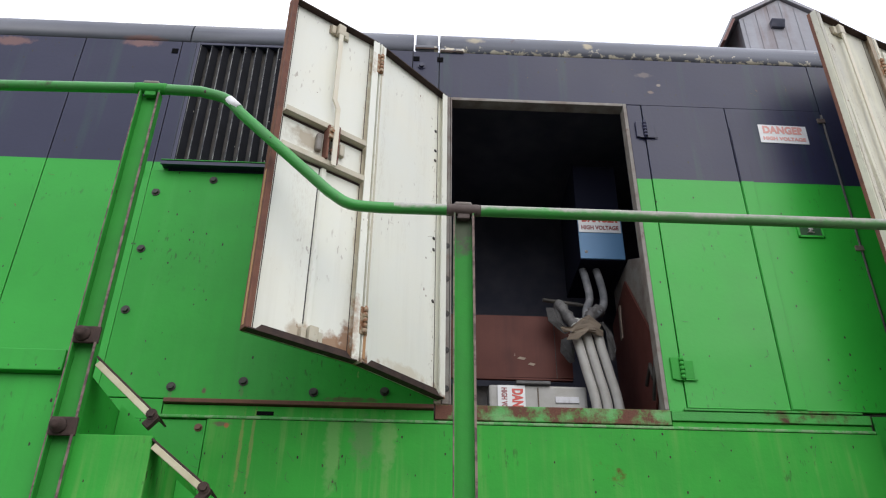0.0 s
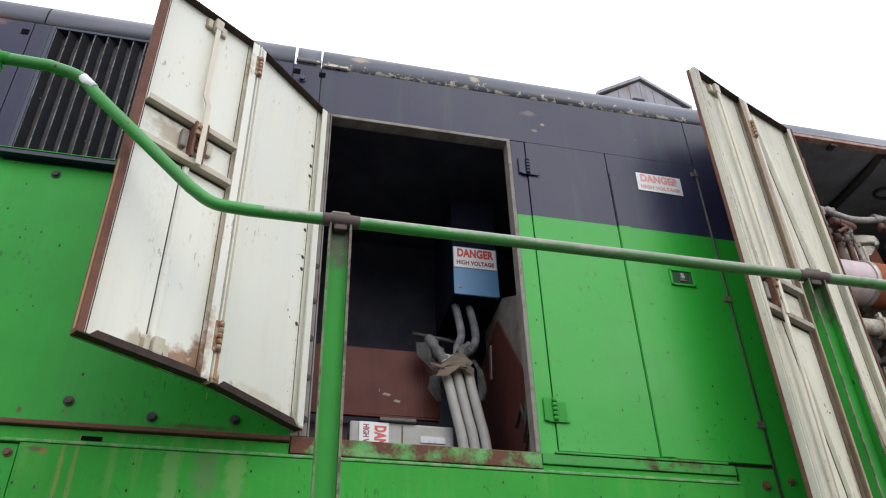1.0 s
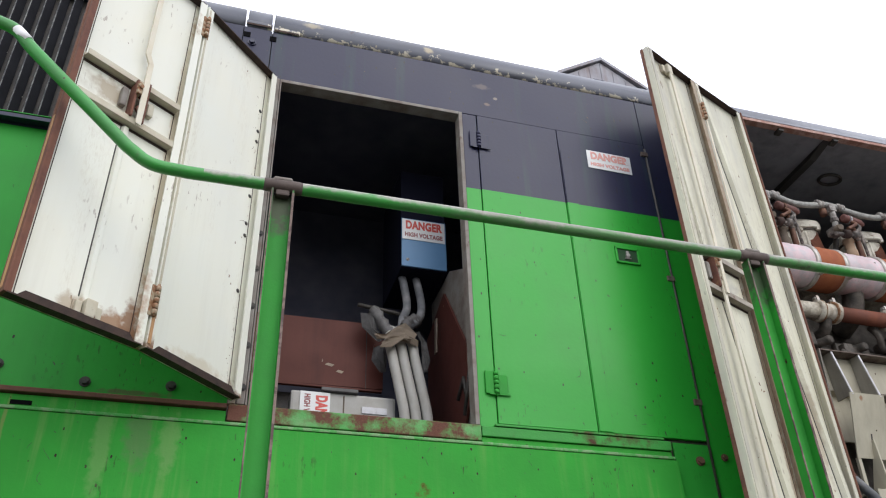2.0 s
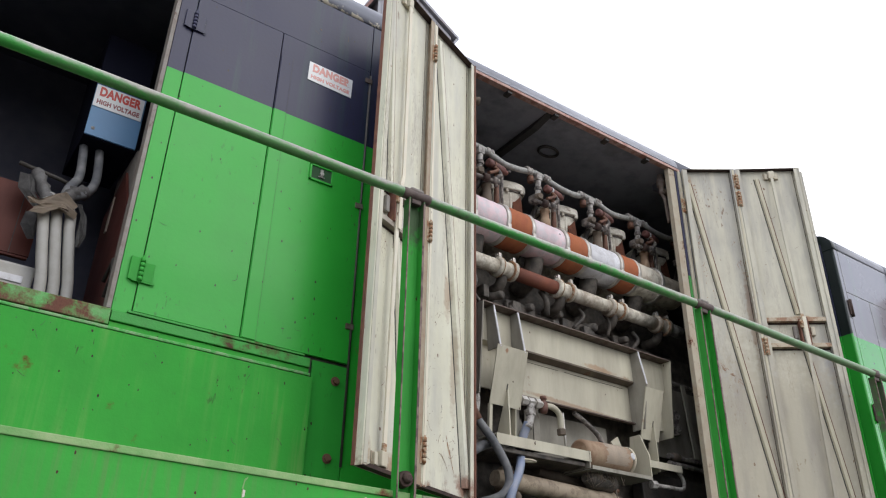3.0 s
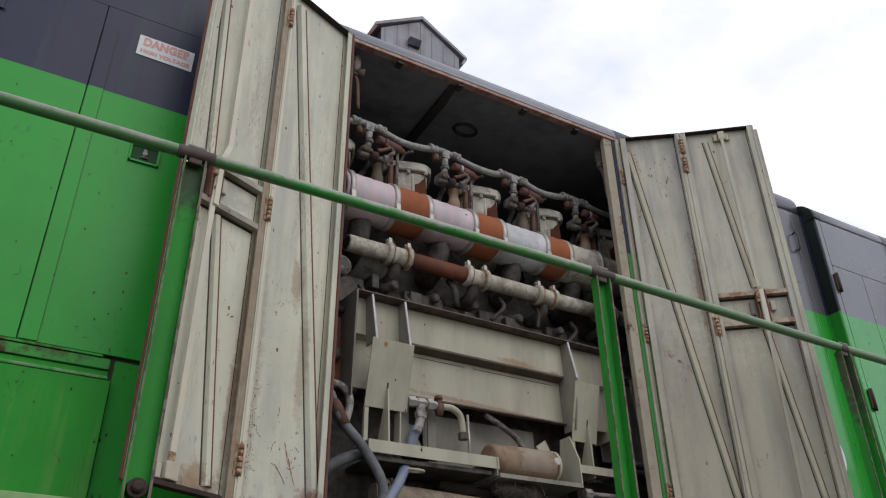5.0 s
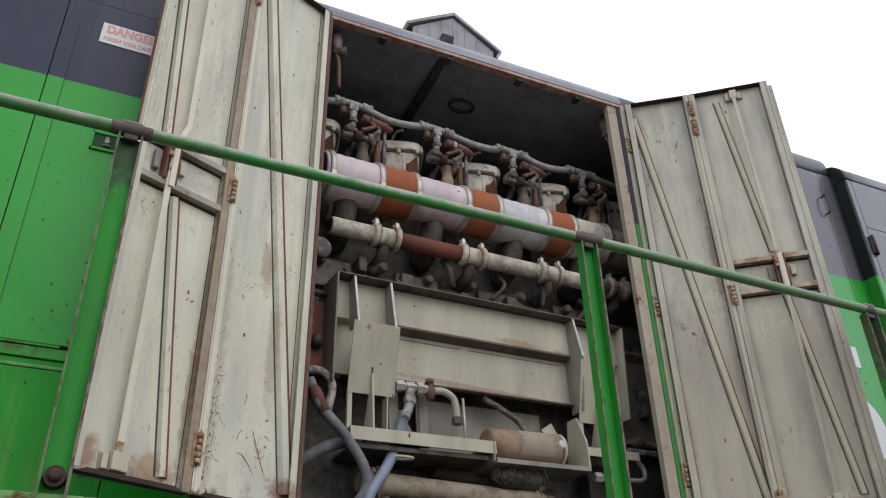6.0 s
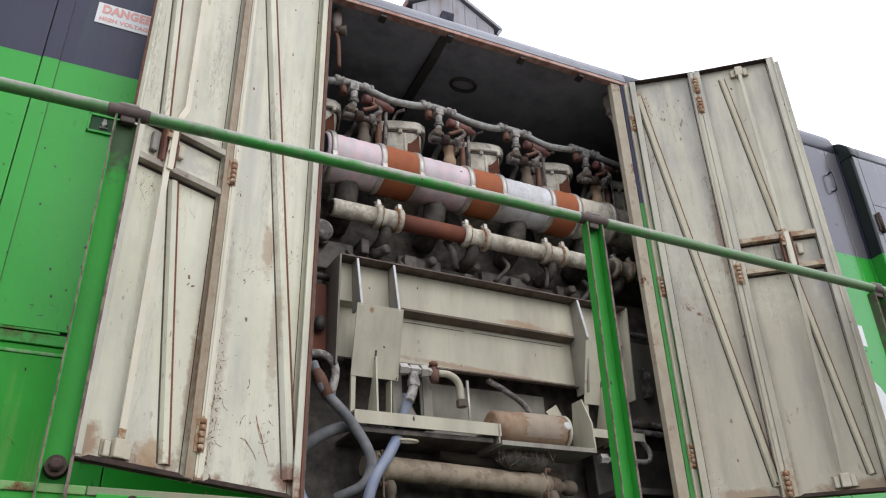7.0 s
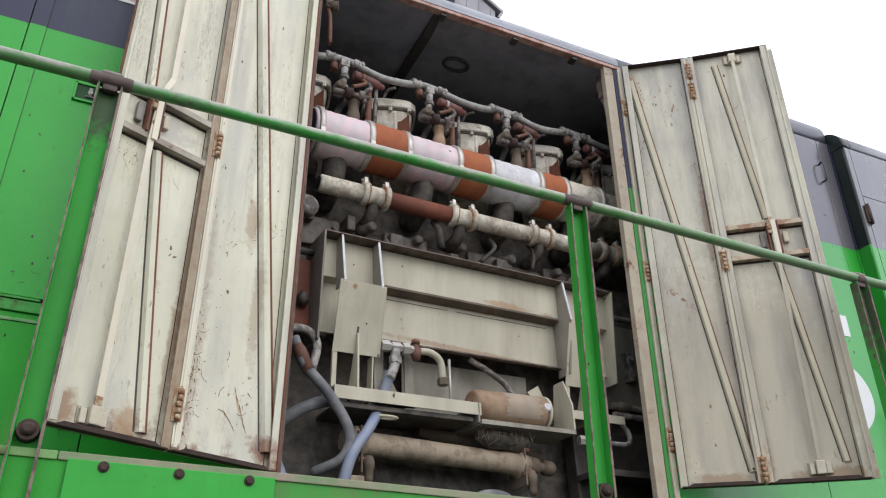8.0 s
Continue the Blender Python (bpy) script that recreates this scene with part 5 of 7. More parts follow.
def cross_bars(m, w, za, zb, u_latch, lf, mat, bar=0.026):
    """Two channel bars across a leaf with the latch between them."""
    for z in (za, zb):
        bm = B()
        box(bm, (0.034, 0.0, z - bar / 2), (w - 0.034, 0.006, z + bar / 2), m, 0.002)
        box(bm, (0.034, 0.006, z - bar / 2), (w - 0.034, 0.032, z - bar / 2 + 0.006), m, 0.0015)
        box(bm, (0.034, 0.028, z - bar / 2), (w - 0.034, 0.033, z + bar / 2), m, 0.0015)
        cb = part("cross_bar", bm, mat, lf)
        # dark strip that paints the bar's shadow onto the leaf below it
        part("bar_shadow", box(B(), (0.036, 0.0005, z - bar / 2 - 0.011), (w - 0.036, 0.003, z - bar / 2 - 0.001), m), m_darkrust, cb)
    zc = (za + zb) / 2
    bm = B()
    box(bm, (u_latch - 0.030, 0.004, zb + 0.0), (u_latch - 0.020, 0.046, za + 0.01), m, 0.003)
    box(bm, (u_latch + 0.016, 0.004, zb + 0.01), (u_latch + 0.026, 0.044, za + 0.0), m, 0.003)
    for dz in (0.030, -0.035):
        cyl(bm, m @ Vector((u_latch - 0.004, 0.03, zc + dz)), m @ Vector((u_latch - 0.004, 0.046, zc + dz)), 0.013, 8)
    lt = part("latch", bm, m_edge_brown, lf, "rusty door latch")
    part("latch_plate", box(B(), (u_latch - 0.019, 0.046, zb - 0.02), (u_latch + 0.004, 0.053, za + 0.01), m, 0.002), m_rod, lt, "worn cream latch plate")
    bm = box(B(), (u_latch + 0.005, 0.020, zc + 0.020), (u_latch + 0.024, 0.056, zc + 0.075), m, 0.005)
    cyl(bm, m @ Vector((u_latch + 0.015, 0.056, zc + 0.052)), m @ Vector((u_latch + 0.015, 0.064, zc + 0.052)), 0.009, 8)
    part("latch_pawl", bm, m_hinge, lt)
    part("striker", box(B(), (u_latch + 0.036, 0.0, zc - 0.040), (u_latch + 0.062, 0.024, zc + 0.045), m, 0.008), m_frame, lt)
    part("latch_pad", box(B(), (u_latch - 0.072, 0.0, zc - 0.020), (u_latch - 0.046, 0.022, zc + 0.040), m, 0.008), m_cream, lt)


# door of the electrical compartment
H, F, O = (-0.002, 2.985), (-0.330, 2.645), (-0.700, 2.385)
door = thing("bifold_door", (H[0], H[1], 2.54), 0, "white-painted inside of an open folding equipment door", "door", "open folding doors")
lf, m, w = leaf(door, H, F, 2.545, 4.165, m_white_clean, m_edge_brown, lip=m_darkrust)
for z in (2.66, 3.98):
    knuckle_hinge(m, w - 0.004, 0.042, z, lf)
part("fold_strip", box(B(), (w - 0.018, 0.0345, 2.56), (w - 0.006, 0.0375, 2.655), m, 0.001), m_tanrust, lf)
part("fold_strip", box(B(), (w - 0.016, 0.0345, 2.78), (w - 0.008, 0.0375, 4.15), m, 0.001), m_cream, lf)
scratches(m, [(0.055, 2.9, 0.006, 0.2, 16), (0.055, 3.7, 0.008, 0.22, 26), (0.10, 3.9, 0.03, 0.15, 5), (w - 0.02, 2.7, 0.008, 0.10, 16), (w - 0.02, 3.6, 0.006, 0.3, 16)], 61, lf)
for z in (2.98, 3.24, 3.30, 3.44, 3.74, 3.80, 3.92):
    part("bolt_hole", bolt_head(B(), tuple(m @ Vector((0.050, 0.001, z))), 0.006, 0.003, tuple((m.to_3x3() @ Vector((0, 1, 0))))), m_dirty, lf)
lf, m, w = leaf(door, F, O, 2.545, 4.165, m_white_clean, m_edge_brown, last=m_edge_brown, lip=m_darkrust)
ea = part("edge_angle", box(B(), (w - 0.006, -0.008, 2.545), (w + 0.004, 0.036, 4.165), m, 0.003), m_edge_brown, lf, "rust-brown door edge")
part("edge_streak", box(B(), (w + 0.0035, 0.006, 2.56), (w + 0.0055, 0.020, 3.22), m, 0.0006), m_tanrust, ea, "tan rust streak")
part("edge_streak", box(B(), (w + 0.0035, 0.008, 3.222), (w + 0.0052, 0.017, 4.15), m, 0.0006), m_rib_rust, ea)
cross_bars(m, w, 3.545, 3.362, 0.20, lf, m_cream)
lock_rod(m, [(0.185, 0.03, 3.56), (0.185, 0.03, 3.66), (0.205, 0.03, 3.70), (0.205, 0.03, 4.14)], lf)
rod_guide(m, 0.205, 4.12, lf, m_cream)
rod_guide(m, 0.195, 2.60, lf, m_cream)
part("stiffener", hat_rib(m, 0.21, 2.62, 0.21, 3.34, 0.03, 0.012), m_white_clean, lf)
part("stiffener_joint", hat_rib(m, 0.226, 2.64, 0.226, 3.34, 0.005, 0.002), m_dirty, lf)

# left door of the engine bay
H, F, O = (2.598, 2.985), (2.207, 2.826), (1.832, 2.660)
ZA, ZB = 2.025, 4.535
door = thing("bifold_door", (H[0], H[1], ZA), 0, "scratched off-white inside of an open folding engine door", "door", "open folding doors")
lf, m, w = leaf(door, H, F, ZA, ZB, m_white, m_edge_brown, lip=m_darkrust, lip_high=0.015)
pressed_rib(m, 0.08 * w, ZA + 0.07, 0.80 * w, ZB - 0.06, 0.050, 0.020, m_white, lf)
part("edge_angle", box(B(), (-0.004, -0.01, ZA), (0.005, 0.042, ZB), m, 0.002), m_edge_brown, lf)
scratches(m, [(0.40 * w, 2.25, 0.022, 0.050, 10), (0.30 * w, 2.25, 0.008, 0.06, 8), (0.85 * w, 2.30, 0.014, 0.14, 130), (0.80 * w, 2.35, 0.03, 0.16, 24), (0.62 * w, 2.86, 0.035, 0.035, 10), (0.26 * w, 2.94, 0.04, 0.06, 22), (0.74 * w, 2.75, 0.03, 0.30, 14), (0.5 * w, 2.75, 0.10, 0.35, 24), (0.22 * w, 2.45, 0.02, 0.2, 10), (0.86 * w, 3.8, 0.02, 0.3, 10)], 41, lf)
for ctrl, wide, mat in (([(0.190, 2.300), (0.176, 2.262), (0.162, 2.236), (0.141, 2.181), (0.121, 2.142)], 0.0018, m_fleck), ([(0.182, 2.270), (0.160, 2.215), (0.138, 2.190)], 0.0014, m_tanrust),
                        ([(0.232, 2.292), (0.246, 2.272), (0.252, 2.245)], 0.0014, m_scratch), ([(0.226, 2.208), (0.205, 2.184), (0.188, 2.166), (0.172, 2.142)], 0.0014, m_scratch),
                        ([(0.246, 2.206), (0.224, 2.202), (0.214, 2.190)], 0.0020, m_scratch), ([(0.232, 2.425), (0.228, 2.405), (0.236, 2.385)], 0.0022, m_frame)):
    long_scratch(m, ctrl, wide, lf, mat)
for z in (2.12, 3.16, 4.26):
    knuckle_hinge(m, w - 0.004, 0.044, z, lf)
part("fold_strip", box(B(), (w - 0.022, 0.0345, ZA + 0.01), (w - 0.009, 0.0375, ZB - 0.01), m, 0.001), m_rod, lf)
lf, m, w = leaf(door, F, O, ZA, ZB, m_white, m_edge_brown, first=m_flaked, lip=m_darkrust, lip_high=0.015)
cross_bars(m, w, 3.290, 3.110, 0.655 * w, lf, m_crossbar)
pressed_rib(m, 0.235 * w, ZA + 0.04, 0.53 * w, 3.08, 0.036, 0.016, m_white, lf)
pressed_rib(m, 0.71 * w, 3.33, 0.86 * w, ZB - 0.10, 0.036, 0.016, m_white, lf)
lock_rod(m, [(0.64 * w, 0.03, ZA + 0.09), (0.655 * w, 0.040, 3.10), (0.64 * w, 0.040, 3.28), (0.60 * w, 0.040, 3.34), (0.54 * w, 0.03, 3.40), (0.56 * w, 0.03, ZB - 0.03)], lf, 0.011)
part("rod_end", box(B(), (0.64 * w - 0.0115, 0.025, ZA + 0.078), (0.64 * w + 0.0115, 0.0352, ZA + 0.112), m, 0.001), m_hinge, lf)
rod_guide(m, 0.64 * w, ZA + 0.055, lf)
scratches(m, [(0.74 * w, 3.02, 0.035, 0.02, 14), (0.30 * w, 2.60, 0.03, 0.25, 14), (0.7 * w, 2.6, 0.05, 0.3, 10), (0.93 * w, 2.9, 0.012, 0.5, 34), (0.3 * w, 4.0, 0.06, 0.3, 10)], 43, lf)
rod_guide(m, 0.56 * w, ZB - 0.05, lf)
part("edge_angle", box(B(), (w - 0.004, -0.012, ZA), (w + 0.003, 0.004, ZB), m, 0.002), m_edge_brown, lf)
part("fold_strip", box(B(), (w - 0.034, 0.0345, ZA + 0.01), (w - 0.010, 0.0375, ZB - 0.01), m, 0.001), m_white_sooty, lf)

# right door of the engine bay
H, F, O = (4.434, 2.985), (4.727, 2.770), (5.062, 2.500)
ZA, ZB = 2.135, 4.540
door = thing("bifold_door", (H[0], H[1], ZA), 0, "stained grey-white inside of an open folding engine door", "door", "open folding doors")
lf, m, w = leaf(door, F, H, ZA, ZB, m_white_sooty, m_edge_brown, lip=m_darkrust, lip_high=0.015)
pressed_rib(m, 0.11 * w, ZA + 0.06, 0.89 * w, ZB - 0.10, 0.038, 0.013, m_rib_cream, lf, flank=m_edge_brown)
scratches(m, [(0.93 * w, 4.36, 0.006, 0.07, 50), (0.78 * w, 4.35, 0.007, 0.06, 34), (0.86 * w, 4.12, 0.012, 0.05, 16), (0.87 * w, 3.95, 0.012, 0.05, 34), (0.82 * w, 3.75, 0.010, 0.07, 22), (0.72 * w, 3.58, 0.012, 0.05, 8), (0.21 * w, 3.97, 0.010, 0.02, 7), (0.18 * w, 3.81, 0.012, 0.012, 7), (0.06 * w, 3.85, 0.008, 0.3, 40), (0.25 * w, 2.6, 0.04, 0.3, 8), (0.8 * w, 2.2, 0.04, 0.06, 12)], 47, lf, m_fleck)
rnd = random.Random(77)
for _ in range(22):
    k, off, d = rnd.random(), rnd.gauss(0, 0.009), rnd.uniform(0.008, 0.017)
    u, z = 0.290 - 0.118 * k, 3.108 - 0.118 * k + off
    long_scratch(m, [(u, z), (u - d * 0.5, z - d * 0.35 + rnd.gauss(0, 0.002)), (u - d, z - d * 0.8)], 0.0014, lf, m_fleck)
for z in (2.14, 3.17, 4.24, 4.38):
    knuckle_hinge(m, 0.004, 0.044, z, lf)
part("fold_strip", box(B(), (0.009, 0.0345, ZA + 0.01), (0.022, 0.0375, ZB - 0.01), m, 0.001), m_rib_cream, lf)
lf, m, w = leaf(door, O, F, ZA, ZB, m_white_sooty, m_edge_brown, first=m_white_sooty, lip=m_darkrust, lip_high=0.015)
cross_bars(m, w, 3.405, 3.232, 0.42 * w, lf, m_barrust)
pressed_rib(m, 0.19 * w, ZA + 0.08, 0.42 * w, 3.20, 0.032, 0.012, m_rib_cream, lf, flank=m_edge_brown)
pressed_rib(m, 0.44 * w, 3.45, 0.66 * w, ZB - 0.07, 0.032, 0.012, m_rib_cream, lf, flank=m_edge_brown)
lock_rod(m, [(0.46 * w, 0.03, ZA + 0.09), (0.42 * w, 0.045, 3.26), (0.42 * w, 0.045, 3.46), (0.44 * w, 0.03, ZB - 0.03)], lf, 0.009, m_white_sooty)
rod_guide(m, 0.46 * w, ZA + 0.06, lf)
scratches(m, [(0.06 * w, 3.0, 0.01, 0.5, 24), (0.3 * w, 4.1, 0.05, 0.2, 8), (0.7 * w, 4.0, 0.04, 0.25, 10), (0.6 * w, 2.16, 0.08, 0.02, 10)], 53, lf)
rod_guide(m, 0.44 * w, ZB - 0.05, lf)
part("edge_angle", box(B(), (-0.004, -0.012, ZA), (0.004, 0.040, ZB), m, 0.003), m_white_sooty, lf)
part("overlap_lip", box(B(), (-0.036, -0.012, ZA + 0.004), (0.004, -0.006, ZB - 0.004), m, 0.002), m_white_sooty, lf)


# ---- warning signs ----


def danger_sign(org, m, w, h, big, small, faded=False):
    sg = thing("warning_sign", org, 0, "white enamel sign with red danger high voltage lettering", "sign", "danger signs")
    sg.matrix_world = m
    ORG[sg] = Vector((0, 0, 0))
    part("plate", box(B(), (-w / 2, -0.0015, -h / 2), (w / 2, 0.0015, h / 2), None, 0.0008), m_signwhite, sg)
    text_part("lettering", "DANGER", big, Matrix.Translation((0, -0.0022, h * 0.20)) @ FACING, m_signred_pale if faded else m_signred, sg, 0.0004, 1.05, 0.0034, width=w * 0.86)
    text_part("lettering", "HIGH VOLTAGE", small, Matrix.Translation((0, -0.0022, -h * 0.27)) @ FACING, m_signred_pale if faded else m_signmaroon, sg, 0.0004, 1.05, 0.0015, width=w * 0.88)
    return sg


danger_sign((1.755, Y, 4.02), pose(1.728, Y - 0.006, 4.022, 0, 1.0, 0), 0.246, 0.116, 0.062, 0.028, True)

# ---- electrical compartment contents ----
bx = thing("switch_box", (0.86, 3.42, 3.50), 0, "blue painted steel switch box with a danger sign", "switch box")
# the blue box again, with the shadow above the cover in its colour
part("body", box(B(), (0.737, 3.44, 3.512), (0.970, 3.85, 4.12), bevel=0.004), m_blue_shadow, bx)
part("door", box(B(), (0.737, 3.428, 3.516), (0.970, 3.438, 3.806), bevel=0.003), m_blue, bx, "blue box cover")
part("screw", bolt_head(B(), (0.768, 3.428, 3.556), 0.006, 0.004), m_metal, bx)
danger_sign((0.851, 3.42, 3.737), pose(0.851, 3.4255, 3.737, 0, 0, 0), 0.224, 0.124, 0.066, 0.034)

bp = thing("brown_cover_panel", (0.3, 3.5, 2.46), 0, "dull brown painted steel cover panel", "panel")
part("face", prism(B(), [(-0.35, 2.880), (-0.35, 3.218), (0.600, 3.220), (0.670, 3.150), (0.668, 2.888)], "y", 3.52, 3.532), m_brown, bp)
part("rim", box(B(), (-0.35, 3.514, 2.872), (0.664, 3.535, 2.882), bevel=0.002), m_brown, bp)
part("seam", box(B(), (0.587, 3.5185, 2.884), (0.590, 3.5198, 3.21)), m_dirty, bp)
part("support", box(B(), (-0.30, 3.60, 2.46), (0.60, 3.84, 2.870)), m_dirty, bp)
for x, z, a in ((0.42, 2.985, 0.022), (0.468, 2.955, 0.018)):
    part("scuff", prism(B(), [(x - a, z), (x - a * 0.4, z + 0.010), (x + a, z + 0.004), (x + a * 0.5, z - 0.007)], "y", 3.5185, 3.5198), m_wrap, bp)

gb = thing("resistor_box", (0.45, 3.40, 2.46), 0, "pale grey equipment box with a sideways danger sign", "equipment box")
part("body", box(B(), (0.243, 3.40, 2.46), (0.700, 3.50, 2.797), bevel=0.012), m_cable, gb)
part("plate", box(B(), (0.55, 3.394, 2.712), (0.66, 3.3995, 2.742), bevel=0.001), m_palegrey, gb)
part("seam", box(B(), (0.468, 3.3975, 2.47), (0.474, 3.3995, 2.785)), m_tan, gb)
part("bracket", box(B(), (0.37, 3.38, 2.797), (0.53, 3.44, 2.812), bevel=0.003), m_duct, gb)
danger_sign((0.347, 3.39, 2.69), pose(0.347, 3.396, 2.692, 0, 90, 0), 0.20, 0.128, 0.066, 0.034)

wires = thing("power_cables", (0.72, 3.40, 2.46), 0, "bundle of thick grey power cables taped together", "cable")
for xb, xm in ((0.722, 0.672), (0.772, 0.722), (0.824, 0.775)):
    pts = curve_pts([(0.700 + (xm - 0.722) * 0.4, 3.39, 3.13), (xm - 0.012, 3.36, 3.06), (xm, 3.345, 2.97), (xm + 0.025, 3.335, 2.83), (xb, 3.33, 2.69), (xb + 0.012, 3.33, 2.46)], 6)
    part("cable", tube(B(), pts, 0.023, 12), m_cable, wires)
for xt in (0.768, 0.840):
    pts = curve_pts([(xt - 0.005, 3.56, 3.56), (xt, 3.50, 3.43), (xt + 0.002, 3.46, 3.30), (xt - 0.03, 3.42, 3.21), (0.725, 3.39, 3.13)], 6)
    part("cable", tube(B(), pts, 0.020, 12), m_rubber, wires)


def ragged_sleeve(ctrl, r0, seed, mat, name):
    rnd = random.Random(seed)
    pts = curve_pts(ctrl, 5)
    bm = tube(B(), pts, [r0 * rnd.uniform(0.82, 1.2) for _ in pts], 12, caps=False)
    for v in bm.verts:
        v.co += Vector((rnd.uniform(-1, 1), rnd.uniform(-1, 1), rnd.uniform(-1, 1))) * r0 * 0.18
    return part(name, bm, mat, wires)


def torn_sheet(name, pts, mat, seed):
    """A small crumpled sheet between two ragged edges."""
    rnd = random.Random(seed)
    bm = B()
    rows = []
    for a, b in pts:
        row = []
        for k in range(5):
            p = Vector(a).lerp(Vector(b), k / 4)
            row.append(bm.verts.new(p + Vector((rnd.uniform(-1, 1), rnd.uniform(-1.4, 0.6), rnd.uniform(-1, 1))) * 0.009))
        rows.append(row)
    for r0, r1 in zip(rows, rows[1:]):
        for k in range(4):
            bm.faces.new((r0[k], r0[k + 1], r1[k + 1], r1[k]))
    bmesh.ops.solidify(bm, geom=bm.faces[:], thickness=0.002)
    return part(name, bm, mat, wires)


ragged_sleeve([(0.600, 3.44, 3.255), (0.625, 3.42, 3.20), (0.665, 3.385, 3.11), (0.70, 3.37, 3.07)], 0.027, 3, m_duct, "tape_wrap")
ragged_sleeve([(0.815, 3.43, 3.215), (0.770, 3.41, 3.195), (0.735, 3.39, 3.14)], 0.028, 8, m_duct, "tape_wrap")
torn_sheet("torn_wrap", [((0.585, 3.345, 3.075), (0.60, 3.33, 3.045)), ((0.63, 3.325, 3.065), (0.635, 3.31, 3.035)), ((0.68, 3.315, 3.115), (0.67, 3.30, 3.02)), ((0.73, 3.315, 3.125), (0.72, 3.30, 3.04)), ((0.775, 3.33, 3.10), (0.775, 3.315, 3.02))], m_wrap, 5)
torn_sheet("torn_wrap", [((0.615, 3.33, 3.03), (0.60, 3.31, 2.985)), ((0.66, 3.315, 3.055), (0.65, 3.295, 2.995)), ((0.71, 3.31, 3.06), (0.70, 3.295, 3.03)), ((0.74, 3.31, 3.06), (0.75, 3.30, 3.035))], m_wrap, 9)
torn_sheet("loose_tape", [((0.775, 3.34, 3.10), (0.80, 3.33, 3.10)), ((0.80, 3.335, 3.06), (0.835, 3.325, 3.04)), ((0.81, 3.335, 2.98), (0.838, 3.325, 2.96)), ((0.815, 3.335, 2.90), (0.825, 3.325, 2.90))], m_duct, 12)
torn_sheet("loose_tape", [((0.545, 3.43, 3.22), (0.60, 3.42, 3.23)), ((0.548, 3.43, 3.14), (0.62, 3.41, 3.14)), ((0.60, 3.42, 3.08), (0.66, 3.40, 3.08))], m_duct, 14)
torn_sheet("loose_tape", [((0.595, 3.43, 3.06), (0.65, 3.42, 3.05)), ((0.60, 3.43, 2.98), (0.665, 3.42, 2.99)), ((0.63, 3.43, 2.92), (0.66, 3.42, 2.93))], m_duct, 15)
part("hanger_bar", tube(B(), [(0.525, 3.43, 3.265), (0.70, 3.44, 3.25), (0.77, 3.46, 3.245)], 0.010, 8), m_dirty, wires)

sp = thing("brown_side_plate", (0.95, 3.35, 2.46), 0, "brown painted steel side plate with a cut corner", "panel")
part("face", prism(B(), [(3.19, 2.70), (3.185, 2.99), (3.487, 3.42), (3.80, 3.32), (3.80, 2.46), (3.40, 2.46)], "x", 0.965, 0.975), m_brown, sp)
part("lug", prism(B(), [(3.62, 3.16), (3.60, 3.34), (3.63, 3.34), (3.65, 3.16)], "x", 0.957, 0.964), m_wrap, sp)
part("backing_sheet", prism(B(), [(3.05, 2.46), (3.05, 3.08), (3.18, 3.38), (3.42, 3.51), (3.75, 3.50), (3.75, 2.46)], "x", 0.979, 0.985), m_frame, sp, "grey steel backing sheet")
part("strut", tube(B(), [(0.935, 3.16, 2.64), (0.950, 3.10, 2.85)], 0.008, 8), m_dirty, sp)
part("strut", tube(B(), [(0.935, 3.24, 2.74), (0.945, 3.18, 2.82), (0.945, 3.16, 2.74)], 0.009, 8), m_dirty, sp)

# ---- far tower ----
TX, TY, TZ = 8.37, 13.0, 16.15
tw = thing("roof_tower", (TX, TY + 1.5, 0.0), 0, "weathered sheet-metal gabled tower behind the locomotive", "tower")
part("wall", prism(B(), [(TX - 1.08, 0.0), (TX - 1.08, TZ - 0.02), (TX, TZ + 0.72), (TX + 1.08, TZ - 0.02), (TX + 1.08, 0.0)], "y", TY + 0.08, TY + 2.7), m_sheet, tw)
for s in (-1, 1):
    part("roof_slope", prism(B(), [(TX, TZ + 0.84), (TX + s * 1.27, TZ + 0.02), (TX + s * 1.27, TZ - 0.07), (TX, TZ + 0.74)], "y", TY, TY + 2.9), m_sheet, tw)
part("fascia", prism(B(), [(TX - 1.27, TZ - 0.07), (TX - 1.62, TZ - 0.80), (TX - 1.55, TZ - 0.80), (TX - 1.21, TZ - 0.09)], "y", TY, TY + 2.9), m_rustred, tw)
part("eave_return", prism(B(), [(TX + 1.27, TZ - 0.07), (TX + 1.15, TZ - 0.26), (TX + 1.11, TZ - 0.24), (TX + 1.19, TZ - 0.07)], "y", TY, TY + 2.9), m_sheet, tw)
part("vent_hood", prism(B(), [(TY + 0.08, TZ - 0.09), (TY - 0.08, TZ - 0.10), (TY - 0.08, TZ - 0.13), (TY + 0.0, TZ - 0.28), (TY + 0.08, TZ - 0.28)], "x", TX - 0.37, TX - 0.07), m_void, tw)
for k in range(7):
    x = TX - 0.98 + k * 0.32
    part("sheet_seam", box(B(), (x, TY + 0.065, TZ - 2.5), (x + 0.02, TY + 0.0795, TZ + 0.66 - 0.68 * abs(x + 0.01 - TX))), m_sheet, tw)

# ---- diesel engine ----
EX, EY = 2.85, 3.07
eng = thing("diesel_engine", (EX, EY, 3.1), 4.5, "grimy diesel engine with pipes, rust-red sleeves and grey covers", "engine")

eng.matrix_world = pose(EX, EY, 3.1, 0, -2.4, 4.5)

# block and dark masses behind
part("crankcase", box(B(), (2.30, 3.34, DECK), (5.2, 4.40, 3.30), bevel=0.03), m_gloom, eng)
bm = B()
